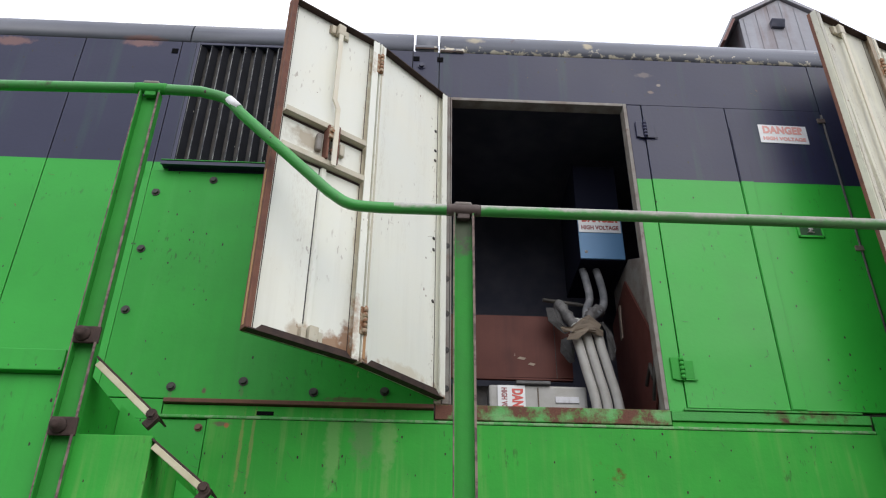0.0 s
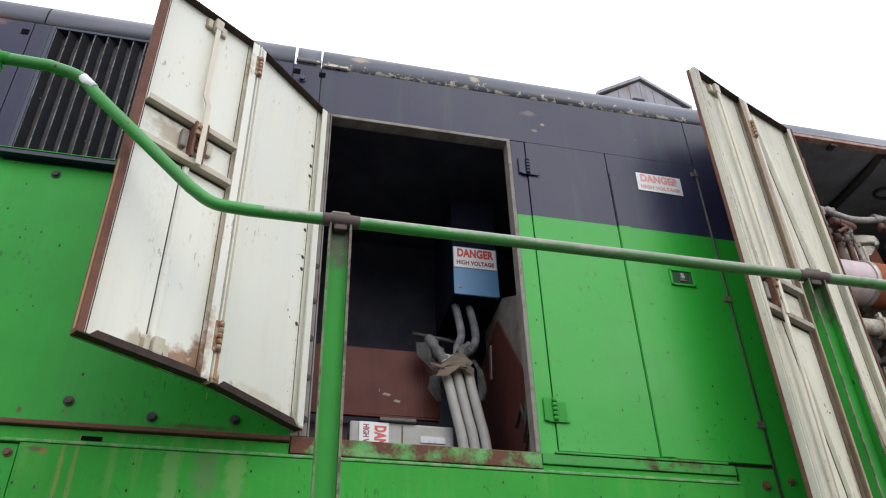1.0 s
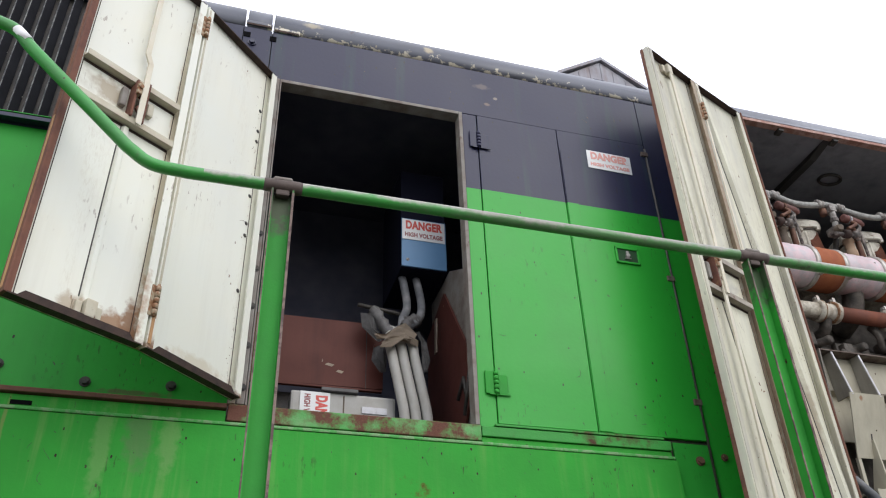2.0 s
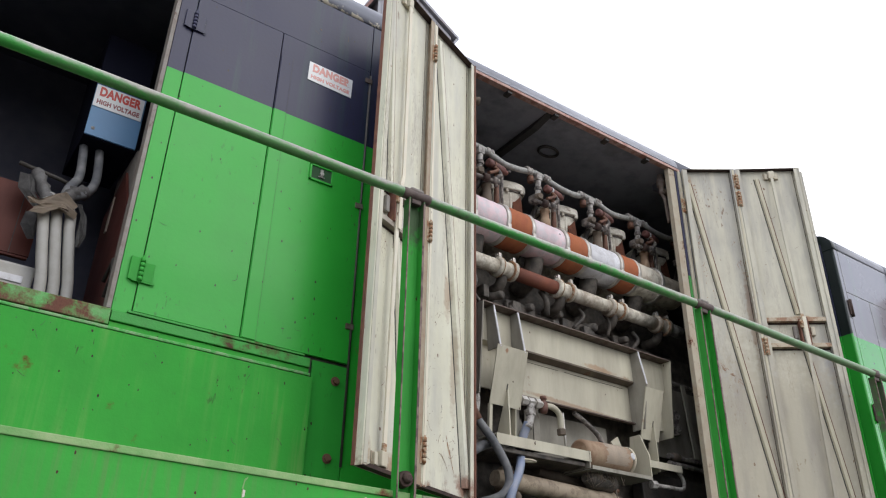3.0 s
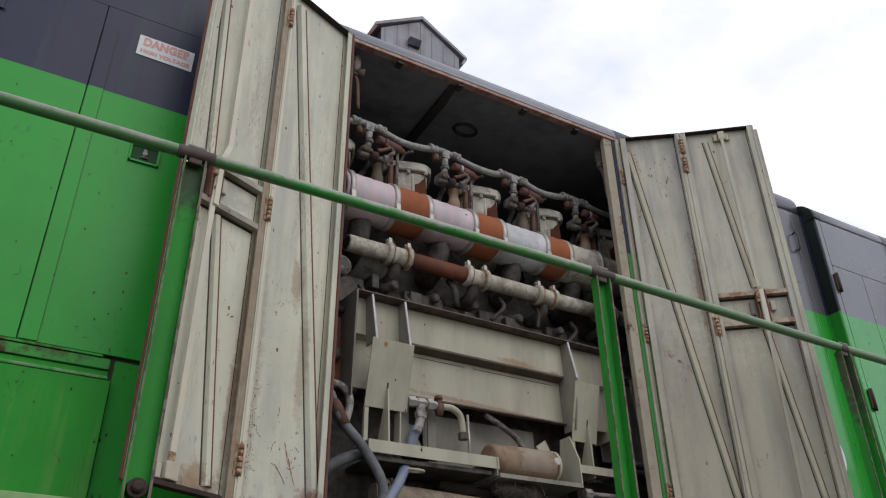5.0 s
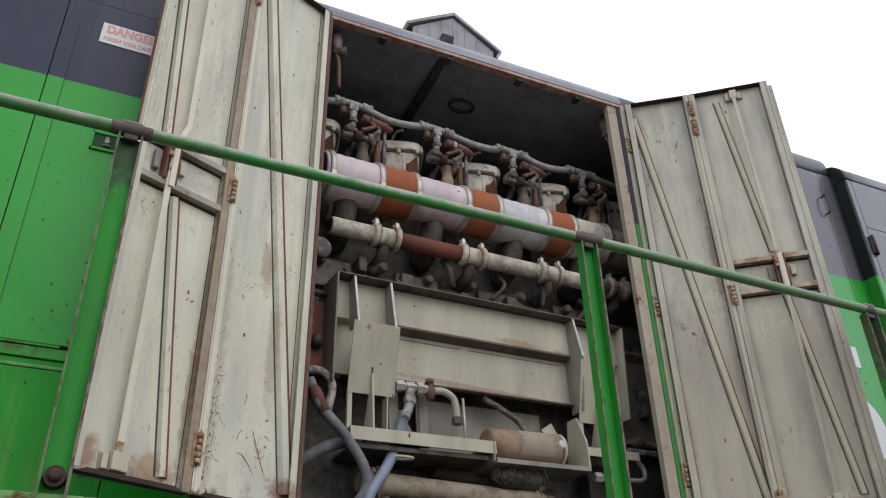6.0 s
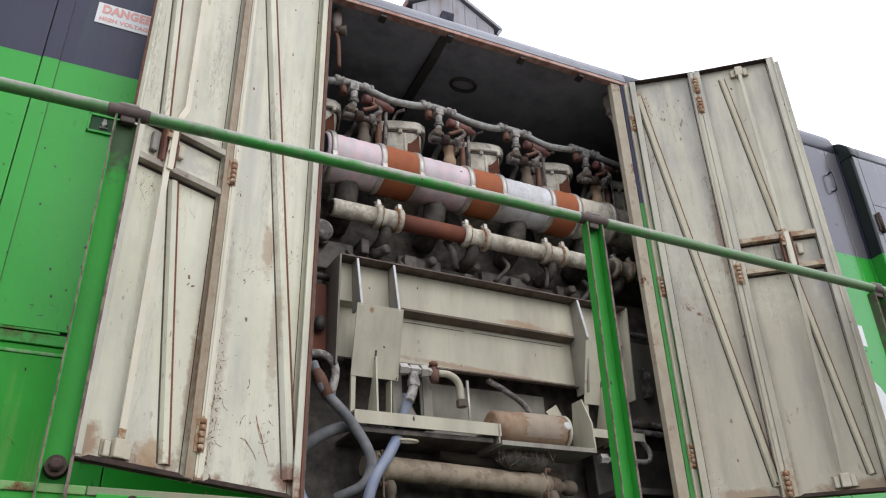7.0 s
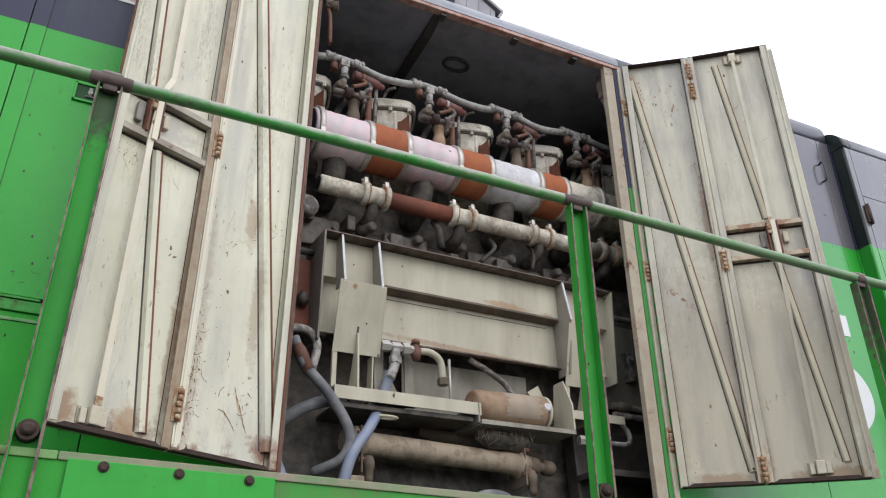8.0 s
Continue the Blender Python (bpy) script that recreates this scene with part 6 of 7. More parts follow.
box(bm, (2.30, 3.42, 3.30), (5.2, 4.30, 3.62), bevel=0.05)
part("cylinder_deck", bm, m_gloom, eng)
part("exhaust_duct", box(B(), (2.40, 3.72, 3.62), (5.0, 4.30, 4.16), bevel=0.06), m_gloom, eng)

# big air manifold
AX, AY, AZ, AR = 0.055, 3.205, 3.698, 0.118


def manifold_piece(name, x0, x1, r, mat, parent, label=""):
    n = max(3, int((x1 - x0) / 0.02))
    prof = [(0.0, r - 0.006), (0.02, r)] + [(k / n, r + 0.0015 * math.sin(k * 2.1)) for k in range(1, n)] + [(0.98, r), (1.0, r - 0.006)]
    return part(name, lathe(B(), (x0 + AX, AY, AZ), (x1 + AX, AY, AZ), prof, 32), mat, parent, label)


man = manifold_piece("air_manifold", 2.650, 2.945, AR, m_pink, eng, "large air manifold in faded pink and grey")
for x0, x1, r, mat in ((3.128, 3.432, AR, m_pink), (3.612, 3.935, AR, m_palegrey), (4.098, 4.36, AR, m_creampipe), (4.36, 4.62, AR - 0.012, m_creampipe)):
    manifold_piece("manifold_segment", x0, x1, r, mat, man)
for x0, x1 in ((2.935, 3.138), (3.424, 3.620), (3.928, 4.106)):
    manifold_piece("rubber_sleeve", x0, x1, AR + 0.006, m_hose_rust, man, "rust-red rubber sleeve")
for x in (2.735, 2.990, 3.190, 3.480, 3.673, 3.985, 4.159, 4.407):
    bm = lathe(B(), (x - 0.015, AY, AZ), (x + 0.015, AY, AZ), [(0, AR + 0.004), (0.1, AR + 0.011), (0.9, AR + 0.011), (1, AR + 0.004)], 32)
    box(bm, (x - 0.013, AY - AR * 0.80 - 0.03, AZ - AR * 0.62 - 0.03), (x + 0.013, AY - AR * 0.80 + 0.005, AZ - AR * 0.62 + 0.03), bevel=0.004)
    part("hose_clamp", bm, m_steel, man)
part("manifold_bore", cyl(B(), (2.648 + AX, AY, AZ), (2.6495 + AX, AY, AZ), AR * 0.95, 28), m_void, man)
for x in (2.86, 3.34, 3.83, 4.28):
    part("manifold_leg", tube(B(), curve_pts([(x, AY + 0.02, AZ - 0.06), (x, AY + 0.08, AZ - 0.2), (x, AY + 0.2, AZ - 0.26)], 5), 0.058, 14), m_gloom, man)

# water header
HY, HZ, HR = 3.215, 3.432, 0.043
hd = part("water_header", tube(B(), [(2.768, HY, HZ), (2.78, HY, HZ), (2.985, HY, HZ)], [HR * 0.95, HR, HR], 20), m_creampipe, eng, "cream and rust water header pipe")
part("header_bore", cyl(B(), (2.766, HY, HZ), (2.7675, HY, HZ), HR * 0.8, 18), m_dirty, hd)
for x0, x1, mat in ((3.125, 3.472, m_rust_pipe), (3.608, 3.957, m_creampipe), (4.093, 4.422, m_creampipe), (4.558, 4.70, m_metal)):
    part("header_pipe", cyl(B(), (x0, HY, HZ), (x1, HY, HZ), HR * (1.0 if mat != m_rust_pipe else 0.97), 20), mat, hd)
for x in (2.985, 3.470, 3.955, 4.420):
    bm = B()
    lathe(bm, (x, HY, HZ), (x + 0.14, HY, HZ), [(0, HR), (0.02, HR + 0.016), (0.18, HR + 0.016), (0.2, HR + 0.004), (0.78, HR + 0.004), (0.8, HR + 0.017), (0.98, HR + 0.017), (1, HR)], 20)
    cp = part("coupling", bm, m_creampipe, hd)
    for k in (0.19, 0.79):
        part("coupling_band", lathe(B(), (x + 0.14 * k - 0.004, HY, HZ), (x + 0.14 * k + 0.004, HY, HZ), [(0, HR + 0.008), (0.2, HR + 0.0185), (0.8, HR + 0.0185), (1, HR + 0.008)], 20), m_hinge, cp)
    for xx in (x + 0.014, x + 0.124):
        bm = B()
        box(bm, (xx - 0.010, HY - 0.034, HZ + HR + 0.005), (xx + 0.010, HY + 0.0, HZ + HR + 0.034), bevel=0.003)
        tube(bm, [(xx - 0.02, HY - 0.02, HZ + HR + 0.02), (xx + 0.02, HY - 0.02, HZ + HR + 0.02)], 0.006, 8)
        part("coupling_lug", bm, m_steel, hd)
    part("header_leg", tube(B(), curve_pts([(x + 0.07, HY + 0.01, HZ - 0.02), (x + 0.07, HY + 0.05, HZ - 0.09), (x + 0.07, HY + 0.16, HZ - 0.10)], 5), 0.032, 12), m_gloom, hd)

# cylinder heads, one a cylinder
UP = 0.05
PITCH = 0.490


def rounded_loft(c, rings, turn, power=4.5, seg=28):
    """A rounded-square casting round c: rings of (z, half width), turned about z."""
    bm = B()
    rows = []
    rot = Matrix.Rotation(radians(turn), 3, "Z")
    for z, a in rings:
        row = []
        for k in range(seg):
            t = 2 * math.pi * k / seg
            u, v = math.cos(t), math.sin(t)
            g = a / (abs(u) ** power + abs(v) ** power) ** (1 / power)
            p = rot @ Vector((u * g, v * g, 0))
            row.append(bm.verts.new((c[0] + p.x, c[1] + p.y, z)))
        rows.append(row)
    for r0, r1 in zip(rows, rows[1:]):
        for k in range(seg):
            bm.faces.new((r0[k], r0[(k + 1) % seg], r1[(k + 1) % seg], r1[k]))
    bm.faces.new(rows[0][::-1])
    bm.faces.new(rows[-1])
    return bm


def cylinder_head(k):
    """A flanged, slightly tapered casting with its fuel connector, injector and linkage."""
    x, y = 3.226 + PITCH * k, 3.405
    turn = -20 + 4 * (k % 2)
    rot = Matrix.Rotation(radians(turn), 3, "Z")
    head = part("cylinder_head", rounded_loft((x, y), [(3.62, 0.092), (3.80, 0.102), (3.98, 0.119), (4.038, 0.124)], turn), m_headcast, eng, "dull grey cast cylinder head")
    part("head_flange", rounded_loft((x, y), [(4.046, 0.140), (4.051, 0.145), (4.088, 0.145), (4.096, 0.139), (4.122, 0.112), (4.125, 0.10)], turn), m_headcast, head)
    part("flange_joint", rounded_loft((x, y), [(4.036, 0.131), (4.047, 0.131)], turn), m_gloom, head)
    for u in (-0.10, 0.0, 0.10):
        p = rot @ Vector((u, -0.132, 0))
        part("head_nut", tube(B(), [(x + p.x, y + p.y, 4.026), (x + p.x, y + p.y, 4.047)], 0.011, 6, smooth=False), m_headcast, head)
    for u in (-0.085, 0.025):
        p, q = rot @ Vector((u, -0.102, 0)), rot @ Vector((u, -0.120, 0))
        part("head_web", tube(B(), [(x + p.x, y + p.y, 3.80), (x + q.x, y + q.y, 4.03)], 0.008, 6), m_headcast, head)
    p = rot @ Vector((0.070, -0.1145, 0))
    part("rust_patch", box(B(), (-0.032, -0.006, -0.09), (0.032, 0.006, 0.080), pose(x + p.x, y + p.y, 3.945, -6, 0, turn), 0.004), m_rust, head)
    part("vent_pipe", tube(B(), curve_pts([(x - 0.06, y - 0.06, 4.12), (x - 0.05, y - 0.10, 4.17), (x - 0.02, y - 0.14, 4.175)], 4), 0.008, 8), m_soot, head)
    # fuel connector below the line
    xc = x + 0.141
    part("connector_block", box(B(), (xc - 0.024, 3.168, 4.080 + UP), (xc + 0.024, 3.222, 4.128 + UP), bevel=0.006), m_metal, head)
    part("fuel_connector", tube(B(), [(xc + 0.004, 3.190, 4.085 + UP), (xc + 0.002, 3.192, 4.02 + UP), (xc - 0.006, 3.20, 3.96 + UP)], [0.019, 0.017, 0.020], 10), m_metal, head)
    part("connector_nut", tube(B(), [(xc + 0.002, 3.191, 4.035 + UP), (xc + 0.001, 3.192, 4.012 + UP)], 0.025, 6, smooth=False), m_soot, head)
    part("connector_cap", lathe(B(), (xc - 0.050, 3.205, 4.060 + UP), (xc - 0.050, 3.205, 4.160 + UP), [(0, 0.020), (0.4, 0.022), (0.45, 0.015), (0.75, 0.014), (0.8, 0.020), (1, 0.016)], 10), m_brass, head)
    part("elbow_block", box(B(), (xc - 0.048, 3.175, 3.925 + UP), (xc + 0.022, 3.24, 3.972 + UP), bevel=0.010), m_soot, head)
    part("elbow_nut", lathe(B(), (xc - 0.020, 3.185, 3.945 + UP), (xc - 0.036, 3.140, 3.940 + UP), [(0, 0.028), (0.5, 0.028), (0.55, 0.020), (1, 0.018)], 8), m_tan, head)
    # injector pump with its rust-red body and control linkage
    bm = lathe(B(), (xc + 0.040, 3.165, 4.032 + UP), (xc + 0.222, 3.190, 4.030 + UP), [(0, 0.015), (0.03, 0.026), (0.20, 0.026), (0.22, 0.021), (0.34, 0.021), (0.36, 0.027), (0.80, 0.025), (0.83, 0.017), (0.95, 0.016), (1, 0.010)], 14)
    inj = part("injector_body", bm, m_rustred, head, "rust-red injector body")
    part("injector_band", lathe(B(), (xc + 0.083, 3.170, 4.032 + UP), (xc + 0.098, 3.172, 4.032 + UP), [(0, 0.0265), (1, 0.0265)], 14), m_palegrey if k % 2 == 0 else m_brass, inj)
    part("control_lever", tube(B(), curve_pts([(xc + 0.088, 3.158, 4.01 + UP), (xc + 0.100, 3.145, 3.985 + UP), (xc + 0.062, 3.150, 3.960 + UP), (xc + 0.030, 3.150, 3.945 + UP)], 5), 0.011, 8), m_brass, head)
    part("control_lever", tube(B(), curve_pts([(xc + 0.120, 3.160, 4.00 + UP), (xc + 0.128, 3.150, 3.965 + UP), (xc + 0.095, 3.155, 3.930 + UP), (xc + 0.105, 3.17, 3.885 + UP)], 5), 0.012, 8), m_soot, head)
    part("control_shaft", tube(B(), [(xc - 0.065, 3.165, 3.905 + UP), (xc + 0.13, 3.168, 3.918 + UP)], 0.012, 8), m_soot, head)
    part("shaft_boss", lathe(B(), (xc - 0.010, 3.160, 3.908 + UP), (xc + 0.035, 3.160, 3.912 + UP), [(0, 0.020), (0.1, 0.026), (0.9, 0.026), (1, 0.020)], 10), m_darkrust, head)
    part("shaft_boss", lathe(B(), (xc + 0.070, 3.160, 3.914 + UP), (xc + 0.100, 3.160, 3.916 + UP), [(0, 0.018), (0.1, 0.023), (0.9, 0.023), (1, 0.018)], 10), m_soot, head)
    part("pump_barrel", lathe(B(), (xc + 0.062, 3.215, 3.78), (xc + 0.060, 3.205, 3.905 + UP), [(0, 0.034), (0.55, 0.034), (0.58, 0.028), (0.85, 0.026), (0.88, 0.034), (1, 0.030)], 12), m_tan if k % 2 else m_filter, head)
    part("pump_post", tube(B(), [(xc + 0.140, 3.215, 3.78), (xc + 0.146, 3.205, 4.01 + UP)], [0.019, 0.014], 10), m_brass, head)
    part("pump_stud", tube(B(), [(xc + 0.172, 3.20, 3.80), (xc + 0.182, 3.195, 4.02 + UP)], 0.009, 8), m_soot, head)
    part("push_rod_tube", tube(B(), [(x + 0.02, 3.28, 3.62), (x + 0.17, 3.25, 3.98)], 0.016, 8), m_dirty, head)
    part("push_rod_tube", tube(B(), [(x - 0.16, 3.27, 3.70), (x - 0.145, 3.25, 4.02)], 0.014, 8), m_dirty, head)


for k in range(-1, 4):
    cylinder_head(k)

# sagging fuel line over the heads
pts = []
for k in range(-2, 3):
    x = 3.367 + PITCH * k
    pts += [(x - 0.06, 3.19, 4.128 + UP), (x, 3.19, 4.132 + UP), (x + 0.06, 3.19, 4.126 + UP), (x + 0.20, 3.185, 4.100 + UP - 0.010 * (k % 2)), (x + 0.34, 3.19, 4.106 + UP)]
pts += [(3.367 + PITCH * 3, 3.19, 4.130 + UP)]
line = part("fuel_line", tube(B(), curve_pts(pts, 4), 0.0185, 12), m_braid, eng, "grey braided fuel line sagging between heads")
for k in range(-2, 3):
    x = 3.367 + PITCH * k
    for s in (-0.078, 0.078):
        part("line_ferrule", lathe(B(), (x + s - 0.030, 3.19, 4.127 + UP), (x + s + 0.030, 3.19, 4.127 + UP), [(0, 0.020), (0.1, 0.026), (0.45, 0.026), (0.5, 0.022), (0.7, 0.022), (0.72, 0.025), (0.9, 0.025), (1, 0.020)], 8), m_metal, line)

# small dark castings between the header and the covers
rnd = random.Random(11)
for k in range(18):
    x = 2.66 + 0.095 * k + rnd.uniform(-0.03, 0.03)
    z = 3.29 + rnd.uniform(-0.12, 0.06)
    bm = B()
    if k % 3 == 1:
        r = rnd.uniform(0.022, 0.04)
        lathe(bm, (x, 3.24 + rnd.uniform(0, 0.04), z), (x + rnd.uniform(-0.03, 0.03), 3.37, z + 0.02), [(0, r * 0.5), (0.1, r * 0.8), (0.6, r * 0.8), (0.62, r), (1, r)], 12)
    elif k % 3 == 2:
        tube(bm, curve_pts([(x, 3.27, z + 0.06), (x + 0.02, 3.25, z), (x + rnd.uniform(-0.05, 0.05), 3.28, z - 0.08)], 5), rnd.uniform(0.010, 0.02), 8)
    else:
        w, h = rnd.uniform(0.02, 0.05), rnd.uniform(0.02, 0.04)
        box(bm, (x - w, 3.27, z - h), (x + w, 3.37, z + h), bevel=0.010)
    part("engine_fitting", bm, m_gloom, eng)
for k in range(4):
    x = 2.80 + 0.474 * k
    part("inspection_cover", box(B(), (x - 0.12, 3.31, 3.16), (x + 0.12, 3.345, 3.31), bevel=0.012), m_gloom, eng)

# grey cover assembly
cov = part("grey_cover", prism(B(), [(3.150, 3.112), (3.150, 2.930), (3.196, 2.920), (3.196, 2.690), (3.21, 2.690), (3.21, 3.112)], "x", 2.764, 4.346), m_greyengine, eng, "grey painted fabricated steel cover")
part("cover_top", prism(B(), [(3.085, 3.116), (3.085, 3.122), (3.30, 3.128), (3.30, 3.120)], "x", 2.760, 4.352), m_rust_edge, cov)
part("cover_ledge", prism(B(), [(3.142, 2.936), (3.142, 2.926), (3.192, 2.912), (3.192, 2.922)], "x", 3.03, 4.030), m_tan, cov)
part("cover_seam", box(B(), (3.04, 3.1935, 2.8925), (3.42, 3.1955, 2.8945)), m_dirty, cov)
part("cover_seam", box(B(), (3.47, 3.1935, 2.8935), (3.99, 3.1955, 2.8955)), m_dirty, cov)
part("cover_foot", box(B(), (3.02, 3.165, 2.680), (4.035, 3.194, 2.688), bevel=0.002), m_rust_edge, cov, "rusty lower flange")
# fin faces take the shaded grey, their front edges a painted light line
for x in (2.843, 3.019):
    fn = part("fin", prism(B(), [(3.090, 3.114), (3.052, 2.872), (3.148, 2.872), (3.148, 3.114)], "x", x - 0.004, x + 0.004), m_dullgrey, cov)
    part("fin_edge", prism(B(), [(3.0885, 3.114), (3.0505, 2.872), (3.056, 2.872), (3.094, 3.114)], "x", x - 0.0048, x + 0.0048), m_palegrey, fn, "fin edge with its light painted on")
fn = part("fin", prism(B(), [(3.090, 3.114), (3.052, 2.900), (3.105, 2.640), (3.194, 2.640), (3.194, 3.114)], "x", 4.035, 4.043), m_dullgrey, cov)
part("fin_edge", prism(B(), [(3.0885, 3.114), (3.0505, 2.900), (3.056, 2.900), (3.094, 3.114)], "x", 4.034, 4.044), m_palegrey, fn, "fin edge with its light painted on")
# this end faces away, so its shade is in the darker grey
part("end_plate", prism(B(), [(3.080, 3.114), (3.135, 2.630), (3.30, 2.630), (3.30, 3.114)], "x", 2.756, 2.764), m_dullgrey, cov)
part("end_plate", prism(B(), [(3.080, 3.114), (3.135, 2.640), (3.30, 2.640), (3.30, 3.114)], "x", 4.346, 4.354), m_greyengine, cov)
for x0, x1, xc in ((2.822, 3.038, 2.925), (4.022, 4.190, 4.118)):
    fl = part("flap", prism(B(), [(3.050, 2.880), (3.132, 2.586), (3.137, 2.588), (3.055, 2.882)], "x", x0, x1), m_greyengine, cov, "hanging grey plate with an upright slot")
    part("slot", prism(B(), [(3.1005, 2.697), (3.112, 2.656), (3.1185, 2.658), (3.107, 2.699)], "x", xc - 0.0045, xc + 0.0045), m_dirty, fl)
    part("tie_plate", prism(B(), [(3.098, 2.668), (3.106, 2.668), (3.20, 2.44), (3.20, 2.40), (3.098, 2.40)], "x", xc - 0.004, xc + 0.004), m_greyengine, cov)
    part("tie_bar", prism(B(), [(3.135, 2.590), (3.150, 2.590), (3.165, 2.40), (3.150, 2.40)], "x", x0 + 0.004, x0 + 0.024), m_greyengine, cov)
    part("tie_bar", prism(B(), [(3.135, 2.590), (3.185, 2.590), (3.200, 2.40), (3.150, 2.40)], "x", x1 - 0.032, x1 - 0.026), m_greyengine, cov)
for x in (3.060, 3.205):
    part("support_plate", box(B(), (x - 0.022, 3.185, 2.40), (x + 0.022, 3.193, 2.69), bevel=0.002), m_dullgrey, cov)
gus = part("gusset", prism(B(), [(3.06, 2.40), (3.19, 2.40), (3.10, 2.56), (3.06, 2.56)], "y", 3.196, 3.204), m_dullgrey, cov)
part("gusset_hole", lathe(B(), (3.072, 3.1955, 2.50), (3.072, 3.192, 2.50), [(0, 0.012), (1, 0.012)], 12), m_dirty, gus)

# shelf, filter canister, cradle
sh = part("filter_shelf", prism(B(), [(3.080, 2.426), (3.080, 2.372), (3.087, 2.372), (3.089, 2.417), (3.22, 2.419), (3.22, 2.426)], "x", 2.815, 3.500), m_greyengine, eng, "bent grey steel shelf")
part("shelf_foot", prism(B(), [(3.080, 2.430), (3.080, 2.34), (3.27, 2.34), (3.27, 2.42)], "x", 3.484, 3.492), m_dullgrey, sh)
bm = B()
lathe(bm, (3.500, 3.165, 2.436), (3.905, 3.165, 2.440), [(0, 0.060), (0.02, 0.075), (0.34, 0.077), (0.345, 0.079), (0.90, 0.079), (0.92, 0.072), (0.94, 0.056), (1.0, 0.052)], 28)
can = part("filter_canister", bm, m_filter, eng, "rust-stained filter canister with torn label")
bm = B()
rnd = random.Random(31)
arc = [[bm.verts.new((x, 3.165 - 0.0800 * math.cos(radians(a)), 2.438 + 0.0800 * math.sin(radians(a)))) for x in (3.655 + rnd.uniform(-0.020, 0.020), 3.74, 3.84 + rnd.uniform(-0.025, 0.012))] for a in range(-38, 64, 7)]
for r0, r1 in zip(arc, arc[1:]):
    for j in range(2):
        bm.faces.new((r0[j], r0[j + 1], r1[j + 1], r1[j]))
part("label", bm, m_wrap, can, "torn cream paper label")
part("drain_cap", lathe(B(), (3.868, 3.100, 2.450), (3.868, 3.083, 2.450), [(0, 0.022), (0.7, 0.020), (1, 0.012)], 12), m_palegrey, can)
part("clamp_band", lathe(B(), (3.882, 3.165, 2.440), (3.896, 3.165, 2.440), [(0, 0.076), (0.2, 0.081), (0.8, 0.081), (1, 0.076)], 24), m_cream, can)
part("end_plug", lathe(B(), (3.903, 3.165, 2.43), (3.940, 3.165, 2.43), [(0, 0.03), (0.7, 0.028), (1, 0.016)], 10), m_brass, can)
crd = part("filter_cradle", prism(B(), [(3.068, 2.352), (3.068, 2.332), (3.27, 2.332), (3.27, 2.338), (3.075, 2.338), (3.075, 2.352)], "x", 3.492, 4.000), m_dullgrey, eng, "dull grey steel filter cradle")
part("cradle_plate", prism(B(), [(3.068, 2.334), (3.068, 2.470), (3.120, 2.600), (3.190, 2.600), (3.230, 2.334)], "x", 3.992, 4.000), m_greyengine, crd)
part("cradle_gusset", prism(B(), [(3.86, 2.56), (3.925, 2.60), (3.99, 2.47), (3.99, 2.42)], "y", 3.225, 3.233), m_greyengine, crd)
part("backing_plate", box(B(), (3.22, 3.285, 2.42), (3.90, 3.292, 2.655), bevel=0.002), m_dullgrey, eng)
part("shelf_end", prism(B(), [(3.085, 2.452), (3.085, 2.412), (3.091, 2.412), (3.093, 2.446), (3.26, 2.446), (3.26, 2.452)], "x", 4.006, 4.320), m_greyengine, eng)
part("drain_pipe", tube(B(), curve_pts([(4.325, 3.12, 2.43), (4.365, 3.12, 2.38), (4.35, 3.12, 2.33), (4.24, 3.12, 2.325), (4.08, 3.13, 2.325)], 6), 0.012, 8), m_metal, eng)
part("pipe_nut", tube(B(), [(4.06, 3.13, 2.325), (4.10, 3.125, 2.325)], 0.024, 6, smooth=False), m_metal, eng)
rnd = random.Random(23)
bm = B()
for j in range(90):
    x, y = 3.50 + rnd.uniform(0, 0.26), 3.10 + rnd.uniform(0, 0.06)
    tube(bm, [(x, y, 2.340), (x + rnd.uniform(-0.02, 0.02), y - 0.01, 2.336 - rnd.uniform(0.02, 0.07)), (x + rnd.uniform(-0.05, 0.05), y, 2.33 - rnd.uniform(0.0, 0.08))], 0.0012, 4, caps=False)
tagged(part("dry_grass_tuft", bm, m_tan, eng, "wisps of old nest grass"), kind="stuff")
part("nest_clump", lathe(B(), (3.52, 3.16, 2.30), (3.80, 3.17, 2.295), [(0, 0.02), (0.2, 0.05), (0.5, 0.045), (0.8, 0.05), (1, 0.02)], 9), m_gloom, eng)

# valve cluster on the shelf
bm = B()
for x0, x1, r in ((3.042, 3.080, 0.026), (3.080, 3.092, 0.019), (3.092, 3.132, 0.024), (3.132, 3.144, 0.018), (3.144, 3.176, 0.028), (3.176, 3.196, 0.020)):
    tube(bm, [(x0, 3.13, 2.640), (x1, 3.13, 2.642)], r, 6, smooth=False)
vc = part("pipe_tee", bm, m_steel, eng, "bright steel pipe fittings")
part("valve_body", lathe(B(), (3.212, 3.13, 2.598), (3.212, 3.13, 2.690), [(0, 0.016), (0.25, 0.023), (0.6, 0.023), (0.65, 0.013), (0.8, 0.013), (0.82, 0.020), (1, 0.018)], 12), m_brass, vc)
part("elbow_pipe", tube(B(), curve_pts([(3.230, 3.13, 2.642), (3.285, 3.13, 2.642), (3.335, 3.135, 2.612), (3.348, 3.14, 2.530)], 6), 0.016, 12), m_greyengine, vc)
part("elbow_nut", tube(B(), [(3.348, 3.14, 2.505), (3.348, 3.14, 2.535)], 0.025, 6, smooth=False), m_tan, vc)
